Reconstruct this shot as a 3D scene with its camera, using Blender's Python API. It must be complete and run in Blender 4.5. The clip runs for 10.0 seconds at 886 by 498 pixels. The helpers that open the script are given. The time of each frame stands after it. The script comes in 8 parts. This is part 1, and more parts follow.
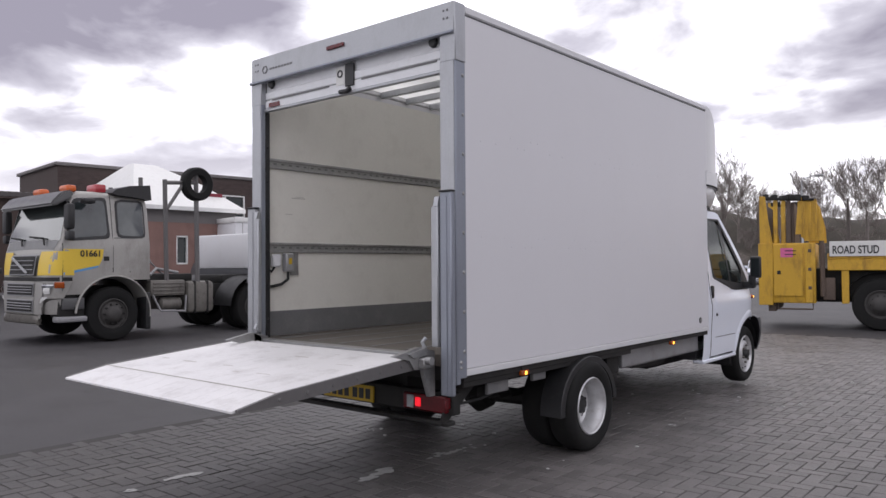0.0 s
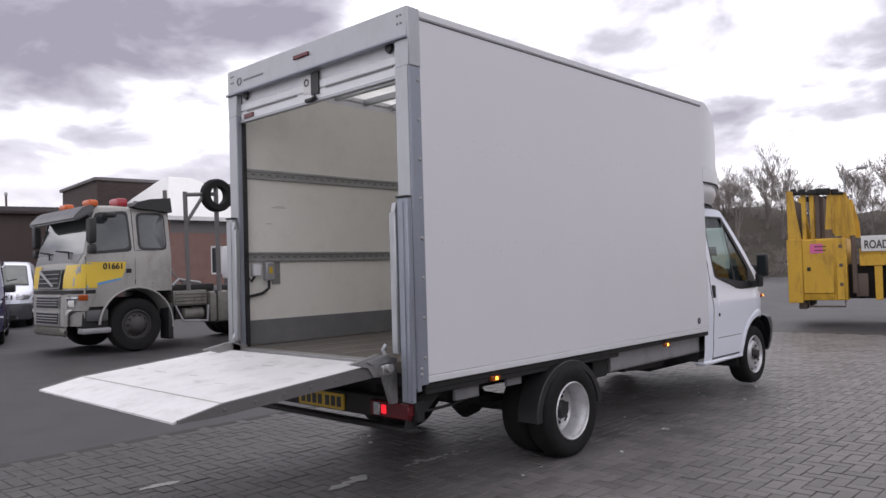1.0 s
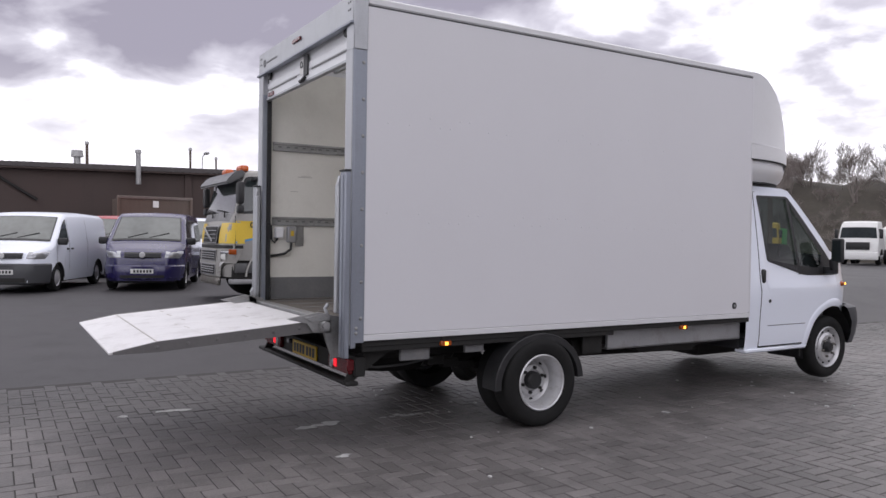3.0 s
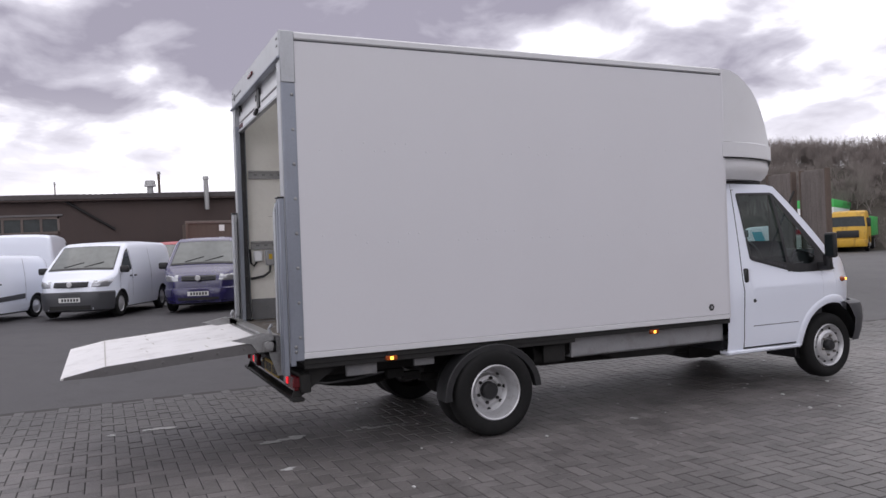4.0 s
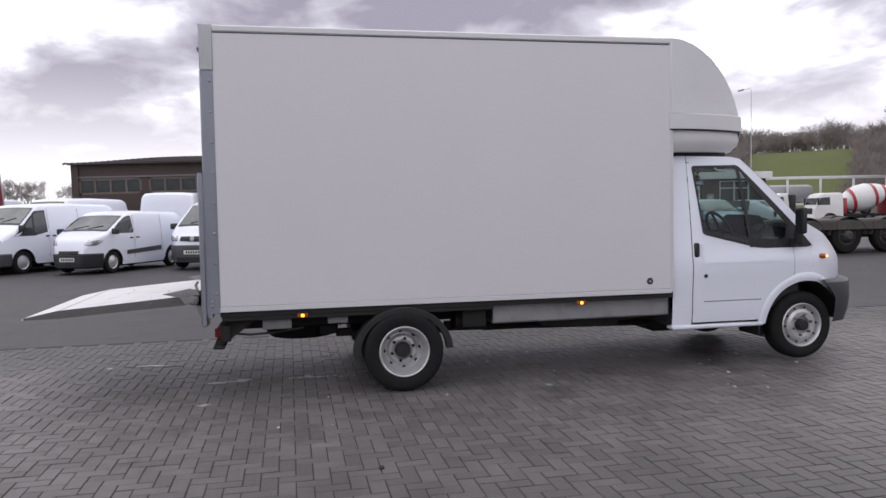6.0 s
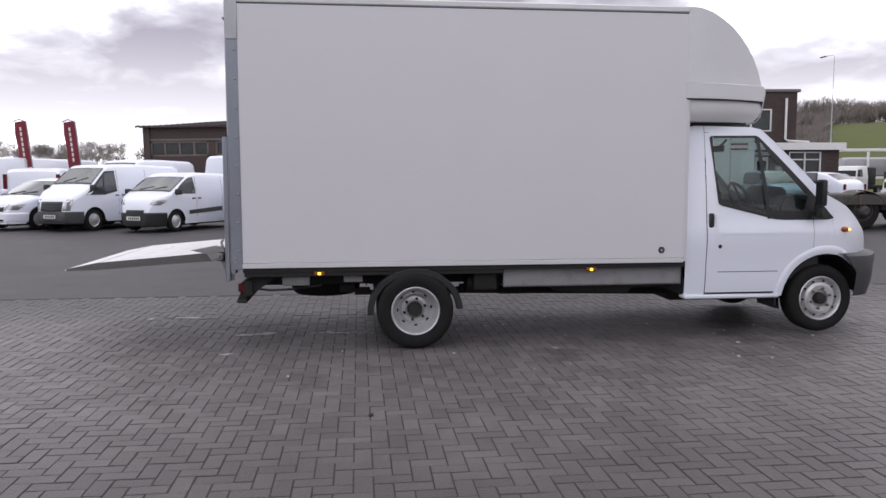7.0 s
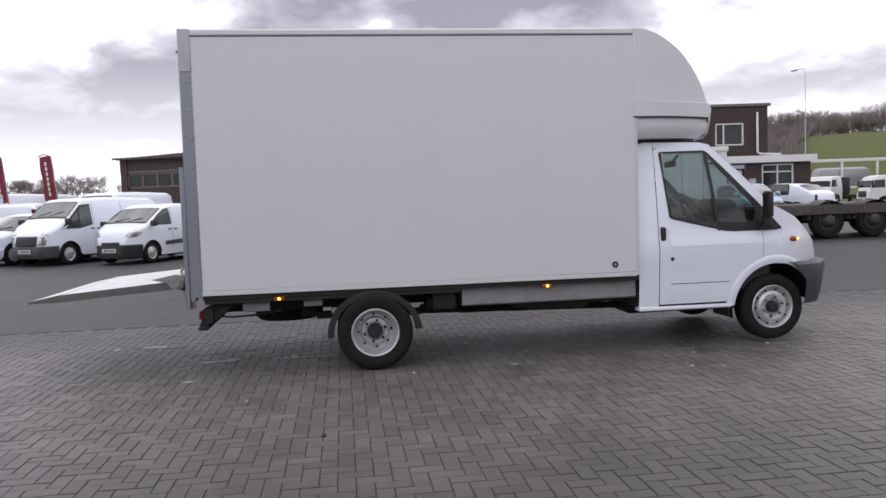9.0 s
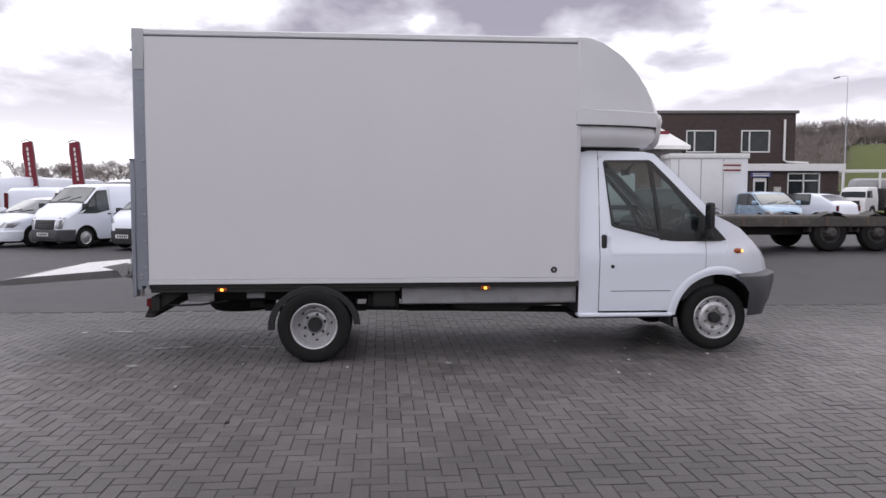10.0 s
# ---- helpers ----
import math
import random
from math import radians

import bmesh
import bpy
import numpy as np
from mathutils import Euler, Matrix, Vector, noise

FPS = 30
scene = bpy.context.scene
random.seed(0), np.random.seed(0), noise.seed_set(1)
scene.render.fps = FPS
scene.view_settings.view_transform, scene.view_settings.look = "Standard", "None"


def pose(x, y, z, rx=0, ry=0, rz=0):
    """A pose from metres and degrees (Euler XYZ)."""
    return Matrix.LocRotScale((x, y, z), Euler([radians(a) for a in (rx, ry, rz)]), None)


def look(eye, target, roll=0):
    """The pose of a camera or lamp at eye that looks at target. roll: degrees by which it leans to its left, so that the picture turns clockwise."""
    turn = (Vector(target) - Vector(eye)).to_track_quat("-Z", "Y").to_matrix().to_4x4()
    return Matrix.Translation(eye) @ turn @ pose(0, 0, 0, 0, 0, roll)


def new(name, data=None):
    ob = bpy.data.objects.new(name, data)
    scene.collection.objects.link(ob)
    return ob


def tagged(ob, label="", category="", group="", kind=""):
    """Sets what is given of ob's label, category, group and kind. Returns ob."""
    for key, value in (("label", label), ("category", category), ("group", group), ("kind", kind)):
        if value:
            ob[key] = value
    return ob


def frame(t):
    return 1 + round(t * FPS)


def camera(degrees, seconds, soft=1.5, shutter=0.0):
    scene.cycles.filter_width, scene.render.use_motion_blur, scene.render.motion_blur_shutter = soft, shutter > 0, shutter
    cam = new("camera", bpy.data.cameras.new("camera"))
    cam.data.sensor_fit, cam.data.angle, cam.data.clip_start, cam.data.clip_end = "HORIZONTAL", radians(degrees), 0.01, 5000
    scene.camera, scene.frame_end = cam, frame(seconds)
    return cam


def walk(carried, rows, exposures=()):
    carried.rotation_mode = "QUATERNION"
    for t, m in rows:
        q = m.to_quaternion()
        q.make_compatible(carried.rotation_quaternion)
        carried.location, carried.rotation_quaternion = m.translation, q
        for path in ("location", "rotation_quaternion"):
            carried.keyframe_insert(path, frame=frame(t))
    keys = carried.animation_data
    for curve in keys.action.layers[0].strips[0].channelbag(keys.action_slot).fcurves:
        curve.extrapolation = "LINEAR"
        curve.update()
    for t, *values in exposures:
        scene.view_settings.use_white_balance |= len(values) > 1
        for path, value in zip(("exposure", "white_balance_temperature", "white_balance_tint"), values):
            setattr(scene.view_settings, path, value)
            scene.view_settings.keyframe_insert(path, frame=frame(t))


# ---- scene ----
cam = camera(61.0, 10.0)
PATH = [
    (0, (2.916, -3.536, 1.437), (1.626, -2.009, 1.479), -0.4),
    (0.5, (2.975, -3.445, 1.428), (1.679, -1.923, 1.469), -1.1),
    (1, (3.282, -3.162, 1.438), (1.906, -1.711, 1.493), -1.7),
    (1.5, (3.529, -2.816, 1.432), (2.082, -1.437, 1.474), -1.0),
    (2, (3.868, -2.549, 1.408), (2.311, -1.294, 1.443), -1.8),
    (2.5, (4.23, -2.297, 1.447), (2.564, -1.191, 1.421), -0.8),
    (2.7, (4.388, -2.202, 1.428), (2.7, -1.129, 1.407), 0.2),
    (3.8, (5.143, -1.32, 1.487), (3.344, -0.447, 1.461), -1.4),
    (4, (5.259, -1.152, 1.493), (3.438, -0.324, 1.491), -2.1),
    (4.5, (5.598, -0.69, 1.517), (3.721, 0.001, 1.526), -2.3),
    (5, (5.813, -0.202, 1.503), (3.903, 0.39, 1.493), -1.7),
    (5.5, (6.127, 0.263, 1.499), (4.181, 0.724, 1.454), -1.1),
    (5.7, (6.206, 0.446, 1.534), (4.257, 0.887, 1.455), -1.3),
    (6.8, (6.642, 1.125, 1.515), (4.662, 1.367, 1.366), -0.0),
    (7, (6.654, 1.143, 1.515), (4.675, 1.364, 1.331), -0.1),
    (7.5, (6.671, 1.187, 1.525), (4.696, 1.444, 1.344), -0.2),
    (8, (6.688, 1.222, 1.521), (4.718, 1.535, 1.377), -0.6),
    (8.5, (6.701, 1.221, 1.522), (4.727, 1.507, 1.376), -1.0),
    (9, (6.814, 1.389, 1.507), (4.835, 1.648, 1.382), -1.9),
    (9.5, (6.997, 1.746, 1.532), (5.009, 1.909, 1.388), -0.1),
    (10, (7.084, 2.264, 1.539), (5.095, 2.428, 1.406), 0.1),
]
walk(cam, [(t, look(eye, target, roll)) for t, eye, target, roll in PATH], exposures=[(0.0, -0.02), (2.5, 0.06), (4.0, 0.0), (5.0, -0.05), (5.5, -0.03), (7.0, 0.08), (10.0, 0.06)])

# ---- daylight: a bright broken overcast ----
world = bpy.data.worlds.new("sky")
scene.world = world
world.use_nodes = True
wn, wl = world.node_tree.nodes, world.node_tree.links
wn.clear()


def wnode(kind, **sets):
    n = wn.new(kind)
    for k, v in sets.items():
        if k in n.inputs:
            n.inputs[k].default_value = v
    return n


SUN_EL, SUN_AZ = 68.0, 48.0
sky = wnode("ShaderNodeTexSky")
sky.sky_type, sky.sun_disc = "NISHITA", False
sky.sun_elevation, sky.sun_rotation = radians(SUN_EL), radians(-SUN_AZ)
tc = wnode("ShaderNodeTexCoord")
sep = wnode("ShaderNodeSeparateXYZ")
wl.new(tc.outputs["Generated"], sep.inputs[0])


def wmath(op, a, b=None, clamp=False):
    n = wn.new("ShaderNodeMath")
    n.operation, n.use_clamp = op, clamp
    for i, v in enumerate((a, b)):
        if v is None:
            continue
        if isinstance(v, (int, float)):
            n.inputs[i].default_value = v
        else:
            wl.new(v, n.inputs[i])
    return n.outputs[0]


up = wmath("MAXIMUM", wmath("ADD", sep.outputs[2], 0.24), 0.03)
comb = wnode("ShaderNodeCombineXYZ")
wl.new(wmath("DIVIDE", sep.outputs[0], up), comb.inputs[0])
wl.new(wmath("DIVIDE", sep.outputs[1], up), comb.inputs[1])
comb.inputs[2].default_value = 4.7
big = wnode("ShaderNodeTexNoise", Scale=1.15, Detail=5.0, Roughness=0.5, Distortion=0.1)
wl.new(comb.outputs[0], big.inputs["Vector"])
med = wnode("ShaderNodeTexNoise", Scale=3.6, Detail=7.0, Roughness=0.52, Distortion=0.3)
wl.new(comb.outputs[0], med.inputs["Vector"])
ramp = wn.new("ShaderNodeValToRGB")
wl.new(wmath("ADD", wmath("MULTIPLY", big.outputs["Fac"], 0.66), wmath("MULTIPLY", med.outputs["Fac"], 0.34)), ramp.inputs[0])
els = ramp.color_ramp.elements
els[0].position, els[0].color = 0.415, (0.27, 0.25, 0.31, 1)
els[1].position, els[1].color = 0.575, (1.22, 1.20, 1.27, 1)
e = els.new(0.485)
e.color = (0.50, 0.48, 0.55, 1)
hor = wmath("SUBTRACT", 1.0, wmath("MULTIPLY", sep.outputs[2], 4.5), True)
hmix = wn.new("ShaderNodeMix")
hmix.data_type = "RGBA"
wl.new(wmath("MULTIPLY", wmath("POWER", hor, 1.6), 0.78), hmix.inputs[0])
wl.new(ramp.outputs[0], hmix.inputs[6])
hmix.inputs[7].default_value = (1.30, 1.27, 1.335, 1)
bg_cloud = wnode("ShaderNodeBackground", Strength=1.5)
wl.new(hmix.outputs[2], bg_cloud.inputs[0])
bg_sky = wnode("ShaderNodeBackground", Strength=0.08)
wl.new(sky.outputs[0], bg_sky.inputs[0])
wmix = wnode("ShaderNodeMixShader", Fac=0.94)
wl.new(bg_sky.outputs[0], wmix.inputs[1])
wl.new(bg_cloud.outputs[0], wmix.inputs[2])
wout = wn.new("ShaderNodeOutputWorld")
wl.new(wmix.outputs[0], wout.inputs[0])

sun = new("sun", bpy.data.lights.new("sun", "SUN"))
sun.data.energy, sun.data.angle, sun.data.color = 0.75, radians(70), (1.0, 0.97, 0.93)
SX = math.cos(radians(SUN_EL)) * -math.sin(radians(SUN_AZ))
SY = math.cos(radians(SUN_EL)) * math.cos(radians(SUN_AZ))
sun.matrix_world = look((40 * SX, 40 * SY, 40 * math.sin(radians(SUN_EL))), (0, 0, 0))


# ---- materials ----
def mat(name, color, rough=0.5, metal=0.0, var=0.12, scale=3.0, fine=60.0, bump=0.0, dirt=0.0, dirt_color=(0.12, 0.105, 0.09), rand=0.0, coat=0.0, spec=0.5, bump_scale=None, island=False, streak=1.0, rvar=0.3, world_space=False, dust_shade=None, east_dark=None):
    """A surface with variation at two scales, optional dirt and relief."""
    m = bpy.data.materials.new(name)
    m.use_nodes = True
    nt = m.node_tree
    n, l = nt.nodes, nt.links
    b = n["Principled BSDF"]
    where = n.new("ShaderNodeNewGeometry").outputs["Position"] if world_space else n.new("ShaderNodeTexCoord").outputs["Object"]
    mp = n.new("ShaderNodeMapping")
    mp.inputs["Scale"].default_value = (1, 1, streak)
    l.new(where, mp.inputs[0])
    a = n.new("ShaderNodeTexNoise")
    a.inputs["Scale"].default_value, a.inputs["Detail"].default_value, a.inputs["Roughness"].default_value = scale, 4, 0.6
    f = n.new("ShaderNodeTexNoise")
    f.inputs["Scale"].default_value, f.inputs["Detail"].default_value = fine, 2
    l.new(mp.outputs[0], a.inputs["Vector"])
    l.new(where, f.inputs["Vector"])

    def mathn(op, x, y):
        k = n.new("ShaderNodeMath")
        k.operation = op
        for i, v in enumerate((x, y)):
            if isinstance(v, (int, float)):
                k.inputs[i].default_value = v
            else:
                l.new(v, k.inputs[i])
        return k.outputs[0]
    va = mathn("MULTIPLY", mathn("SUBTRACT", a.outputs["Fac"], 0.5), 2.6 * var)
    vf = mathn("MULTIPLY", mathn("SUBTRACT", f.outputs["Fac"], 0.5), 1.4 * var)
    val = mathn("ADD", mathn("ADD", va, vf), 1.0)
    if rand:
        if island:
            r = n.new("ShaderNodeNewGeometry").outputs["Random Per Island"]
        else:
            r = n.new("ShaderNodeObjectInfo").outputs["Random"]
        val = mathn("ADD", val, mathn("MULTIPLY", mathn("SUBTRACT", r, 0.5), 2 * rand))
    hsv = n.new("ShaderNodeHueSaturation")
    hsv.inputs["Color"].default_value = (*color, 1)
    l.new(val, hsv.inputs["Value"])
    col = hsv.outputs[0]
    if dirt:
        d = n.new("ShaderNodeTexNoise")
        d.inputs["Scale"].default_value, d.inputs["Detail"].default_value, d.inputs["Roughness"].default_value = scale * 2.3, 6, 0.7
        l.new(mp.outputs[0], d.inputs["Vector"])
        cr = n.new("ShaderNodeValToRGB")
        cr.color_ramp.elements[0].position, cr.color_ramp.elements[1].position = 0.5, 0.72
        l.new(d.outputs["Fac"], cr.inputs[0])
        mx = n.new("ShaderNodeMix")
        mx.data_type = "RGBA"
        amount = mathn("MULTIPLY", cr.outputs[0], dirt)
        if dust_shade:
            # edge dust, plus the van's shade and oil painted into the colour; ends raggedly
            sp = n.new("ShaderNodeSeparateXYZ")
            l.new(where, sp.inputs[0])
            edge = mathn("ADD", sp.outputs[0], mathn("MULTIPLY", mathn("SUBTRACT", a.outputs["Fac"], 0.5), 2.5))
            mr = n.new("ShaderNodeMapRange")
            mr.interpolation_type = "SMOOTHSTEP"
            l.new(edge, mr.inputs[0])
            for i, v in enumerate((dust_shade[0], dust_shade[1], dust_shade[2], 0.0)):
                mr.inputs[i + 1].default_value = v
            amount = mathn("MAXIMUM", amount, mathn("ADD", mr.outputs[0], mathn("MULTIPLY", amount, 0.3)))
        if east_dark:
            # darker towards +x, ragged at its edge
            ln = n.new("ShaderNodeMapRange")
            ln.interpolation_type = "SMOOTHSTEP"
            l.new(mathn("ADD", sp.outputs[0], mathn("MULTIPLY", mathn("SUBTRACT", d.outputs["Fac"], 0.5), 3.5)), ln.inputs[0])
            for i, v in enumerate((east_dark[0], east_dark[1], 0.0, east_dark[2])):
                ln.inputs[i + 1].default_value = v
            amount = mathn("MAXIMUM", amount, ln.outputs[0])
        l.new(amount, mx.inputs[0])
        l.new(col, mx.inputs[6])
        mx.inputs[7].default_value = (*dirt_color, 1)
        col = mx.outputs[2]
    l.new(col, b.inputs["Base Color"])
    rr = mathn("ADD", mathn("MULTIPLY", mathn("SUBTRACT", a.outputs["Fac"], 0.5), rvar), rough)
    l.new(rr, b.inputs["Roughness"])
    b.inputs["Metallic"].default_value = metal
    b.inputs["Specular IOR Level"].default_value = spec
    if coat:
        b.inputs["Coat Weight"].default_value, b.inputs["Coat Roughness"].default_value = coat, 0.06
    if bump:
        bp = n.new("ShaderNodeBump")
        bp.inputs["Strength"].default_value, bp.inputs["Distance"].default_value = min(1.0, bump * 5), 0.01
        src = f
        if bump_scale:
            src = n.new("ShaderNodeTexNoise")
            src.inputs["Scale"].default_value, src.inputs["Detail"].default_value = bump_scale, 3
            l.new(where, src.inputs["Vector"])
        l.new(src.outputs["Fac"], bp.inputs["Height"])
        l.new(bp.outputs[0], b.inputs["Normal"])
    return m


def glass(name, tint, rough=0.02):
    """Thin tinted vehicle glass: clear with a reflection."""
    m = bpy.data.materials.new(name)
    m.use_nodes = True
    nt = m.node_tree
    n, l = nt.nodes, nt.links
    n.remove(n["Principled BSDF"])
    tr, gl, mx, lw, pw, ml = (n.new("ShaderNode" + k) for k in ("BsdfTransparent", "BsdfGlossy", "MixShader", "LayerWeight", "Math", "Math"))
    tr.inputs[0].default_value = (*tint, 1)
    gl.inputs["Roughness"].default_value = rough
    lw.inputs[0].default_value = 0.5
    pw.operation, pw.inputs[1].default_value = "POWER", 4.0
    ml.operation, ml.inputs[1].default_value, ml.inputs[2].default_value = "MULTIPLY_ADD", 0.55, 0.04
    l.new(lw.outputs["Facing"], pw.inputs[0])
    l.new(pw.outputs[0], ml.inputs[0])
    l.new(ml.outputs[0], mx.inputs[0])
    l.new(tr.outputs[0], mx.inputs[1])
    l.new(gl.outputs[0], mx.inputs[2])
    l.new(mx.outputs[0], n["Material Output"].inputs[0])
    return m


def glow(name, color, strength):
    m = bpy.data.materials.new(name)
    m.use_nodes = True
    b = m.node_tree.nodes["Principled BSDF"]
    b.inputs["Base Color"].default_value = (*color, 1)
    b.inputs["Emission Color"].default_value = (*color, 1)
    b.inputs["Emission Strength"].default_value = strength
    b.inputs["Roughness"].default_value = 0.2
    return m


def sheer(name, color):
    """Milky glass-fibre sheet that lets daylight through."""
    m = bpy.data.materials.new(name)
    m.use_nodes = True
    nt = m.node_tree
    n, l = nt.nodes, nt.links
    n.remove(n["Principled BSDF"])
    df, tl, mx, nz, hs = (n.new("ShaderNode" + k) for k in ("BsdfDiffuse", "BsdfTranslucent", "MixShader", "TexNoise", "HueSaturation"))
    nz.inputs["Scale"].default_value = 4
    hs.inputs["Color"].default_value = (*color, 1)
    ad = n.new("ShaderNodeMath")
    ad.operation, ad.inputs[1].default_value = "ADD", 0.5
    l.new(nz.outputs["Fac"], ad.inputs[0])
    l.new(ad.outputs[0], hs.inputs["Value"])
    mx.inputs[0].default_value = 0.72
    for k in (df, tl):
        l.new(hs.outputs[0], k.inputs[0])
    l.new(df.outputs[0], mx.inputs[1])
    l.new(tl.outputs[0], mx.inputs[2])
    l.new(mx.outputs[0], n["Material Output"].inputs[0])
    return m


M_ASPHALT = mat("asphalt", (0.050, 0.0475, 0.0505), 0.62, var=0.5, scale=0.8, fine=160, bump=0.06, dirt=0.9, dirt_color=(0.034, 0.032, 0.034), spec=0.4)
# block colour also carries contact shade and oil below the van, towards -x
M_PAVER = mat("paving_block", (0.138, 0.128, 0.125), 0.52, var=0.30, scale=0.85, fine=70, bump=0.10, rand=0.20, dirt=0.8, dirt_color=(0.048, 0.045, 0.044), spec=0.5, world_space=True, dust_shade=(-2.9, -0.6, 0.9), east_dark=(0.4, 3.6, 0.72))
M_PAVERS = mat("paving_blocks", (0.138, 0.128, 0.125), 0.52, var=0.30, scale=0.85, fine=70, bump=0.10, rand=0.20, island=True, dirt=0.8, dirt_color=(0.048, 0.045, 0.044), spec=0.5, world_space=True, dust_shade=(-2.9, -0.6, 0.9), east_dark=(0.4, 3.6, 0.72))
M_JOINT = mat("joint_sand", (0.046, 0.043, 0.042), 0.95, var=0.3, scale=5, fine=200)
M_CHALK = mat("bird_lime", (0.50, 0.50, 0.49), 0.9, var=0.25, scale=14, fine=90)
M_WHITE = mat("white_vehicle_paint", (0.80, 0.835, 0.92), 0.30, var=0.015, scale=1.2, fine=40, coat=0.5, rvar=0.04)
M_GRP = mat("white_box_panel", (0.67, 0.665, 0.692), 0.42, var=0.02, scale=0.9, fine=60, dirt=0.06, dirt_color=(0.55, 0.54, 0.54), rvar=0.08)
M_POD = mat("white_moulded_plastic", (0.66, 0.66, 0.675), 0.34, var=0.03, scale=1.2, fine=40, dirt=0.12, dirt_color=(0.5, 0.49, 0.48), rvar=0.06)
M_GRPIN = mat("cream_lining", (0.74, 0.72, 0.67), 0.5, var=0.05, scale=1.5, fine=50, dirt=0.18, dirt_color=(0.4, 0.37, 0.32))
M_ROOF = sheer("milky_roof_sheet", (0.95, 0.95, 0.93))
M_POST = mat("painted_steel_post", (0.40, 0.41, 0.43), 0.42, 0.55, var=0.10, scale=4, fine=70, dirt=0.3, dirt_color=(0.25, 0.25, 0.25), streak=0.3)
M_POSTB = mat("blue_grey_post", (0.265, 0.285, 0.33), 0.42, 0.35, var=0.10, scale=4, fine=70, dirt=0.3, dirt_color=(0.2, 0.2, 0.21), streak=0.3)
M_GALV = mat("galvanised_steel", (0.36, 0.36, 0.36), 0.48, 0.75, var=0.18, scale=9, fine=60, dirt=0.35, dirt_color=(0.16, 0.14, 0.12))
M_ALU = mat("worn_aluminium", (0.74, 0.73, 0.735), 0.55, 0.25, var=0.08, scale=2.2, fine=90, bump=0.02, dirt=0.55, dirt_color=(0.46, 0.44, 0.43))
M_SHUT = mat("shutter_slat", (0.76, 0.77, 0.79), 0.4, 0.0, var=0.05, scale=3, fine=60, dirt=0.15, dirt_color=(0.4, 0.39, 0.38))
M_PLY = mat("dark_ply_floor", (0.10, 0.085, 0.072), 0.6, var=0.25, scale=2, fine=40, dirt=0.5, dirt_color=(0.17, 0.155, 0.14))
M_KICK = mat("grey_kickboard", (0.16, 0.16, 0.165), 0.5, var=0.14, scale=3, fine=50, dirt=0.35, dirt_color=(0.26, 0.25, 0.24))
M_BLACK = mat("black_plastic", (0.016, 0.016, 0.0175), 0.5, var=0.2, scale=6, fine=80, dirt=0.25, dirt_color=(0.06, 0.058, 0.055))
M_TRIM = mat("grey_plastic_bumper", (0.055, 0.056, 0.062), 0.55, var=0.15, scale=5, fine=90, dirt=0.2, dirt_color=(0.09, 0.088, 0.085))
M_CHASSIS = mat("black_chassis", (0.013, 0.0125, 0.012), 0.7, var=0.3, scale=6, fine=50, dirt=0.4, dirt_color=(0.03, 0.026, 0.022))
M_TYRE = mat("tyre_rubber", (0.012, 0.012, 0.012), 0.8, var=0.2, scale=8, fine=60, dirt=0.3, dirt_color=(0.026, 0.025, 0.023), spec=0.25)
M_RIM = mat("silver_steel_wheel", (0.58, 0.58, 0.59), 0.38, 0.5, var=0.08, scale=10, fine=60, dirt=0.35, dirt_color=(0.2, 0.17, 0.14))
M_TRAY = mat("grey_side_guard", (0.33, 0.33, 0.34), 0.5, 0.4, var=0.1, scale=3, fine=50, dirt=0.35, dirt_color=(0.17, 0.15, 0.13))
M_GLASS = glass("tinted_glass", (0.55, 0.64, 0.615))
M_DGLASS = mat("dark_window_glass", (0.022, 0.028, 0.03), 0.06, var=0.5, scale=2.2, fine=6, spec=0.28, rvar=0.05)
M_AUTOGLASS = mat("reflecting_side_glass", (0.035, 0.043, 0.045), 0.05, var=0.5, scale=1.6, fine=6, spec=0.9, rvar=0.03)
M_SCREEN = mat("pale_reflecting_screen", (0.060, 0.070, 0.067), 0.08, var=0.6, scale=1.3, fine=5, spec=0.8, coat=0.35, rvar=0.04)
M_GRIME = mat("grimy_aluminium", (0.17, 0.16, 0.145), 0.6, 0.3, var=0.25, scale=4, fine=40, dirt=0.7, dirt_color=(0.07, 0.062, 0.052))
M_POSTGREY = mat("dull_grey_tube", (0.14, 0.135, 0.135), 0.6, 0.2, var=0.15, scale=4, fine=40)
M_LENS = mat("clear_lamp_lens", (0.40, 0.41, 0.43), 0.10, 0.5, var=0.3, scale=14, fine=60, spec=0.8)
M_SCUFF = mat("grey_scuff", (0.44, 0.42, 0.39), 0.6, var=0.2, scale=20, fine=80)
M_RED = mat("red_lens", (0.11, 0.008, 0.012), 0.2, var=0.2, scale=20, fine=80)
M_REDON = glow("lit_red_lens", (0.90, 0.015, 0.03), 0.9)
M_AMBER = mat("amber_lens", (0.34, 0.07, 0.012), 0.2, var=0.2, scale=20, fine=80)
M_AMBERON = glow("lit_amber_lens", (1.0, 0.42, 0.05), 4.0)
M_PLATE = mat("yellow_plate", (0.55, 0.36, 0.02), 0.4, var=0.06, scale=8, fine=60)
M_WPLATE = mat("white_plate", (0.68, 0.68, 0.66), 0.4, var=0.06, scale=8, fine=60)
M_INK = mat("black_ink", (0.02, 0.02, 0.022), 0.5, var=0.1)
M_SEAT = mat("grey_seat_fabric", (0.028, 0.029, 0.034), 0.9, var=0.2, scale=8, fine=150)
M_DASH = mat("dark_dashboard", (0.03, 0.03, 0.034), 0.6, var=0.15, scale=5, fine=120)
M_NAVY = mat("purple_blue_paint", (0.022, 0.018, 0.085), 0.25, var=0.08, scale=2, fine=40, coat=0.8)
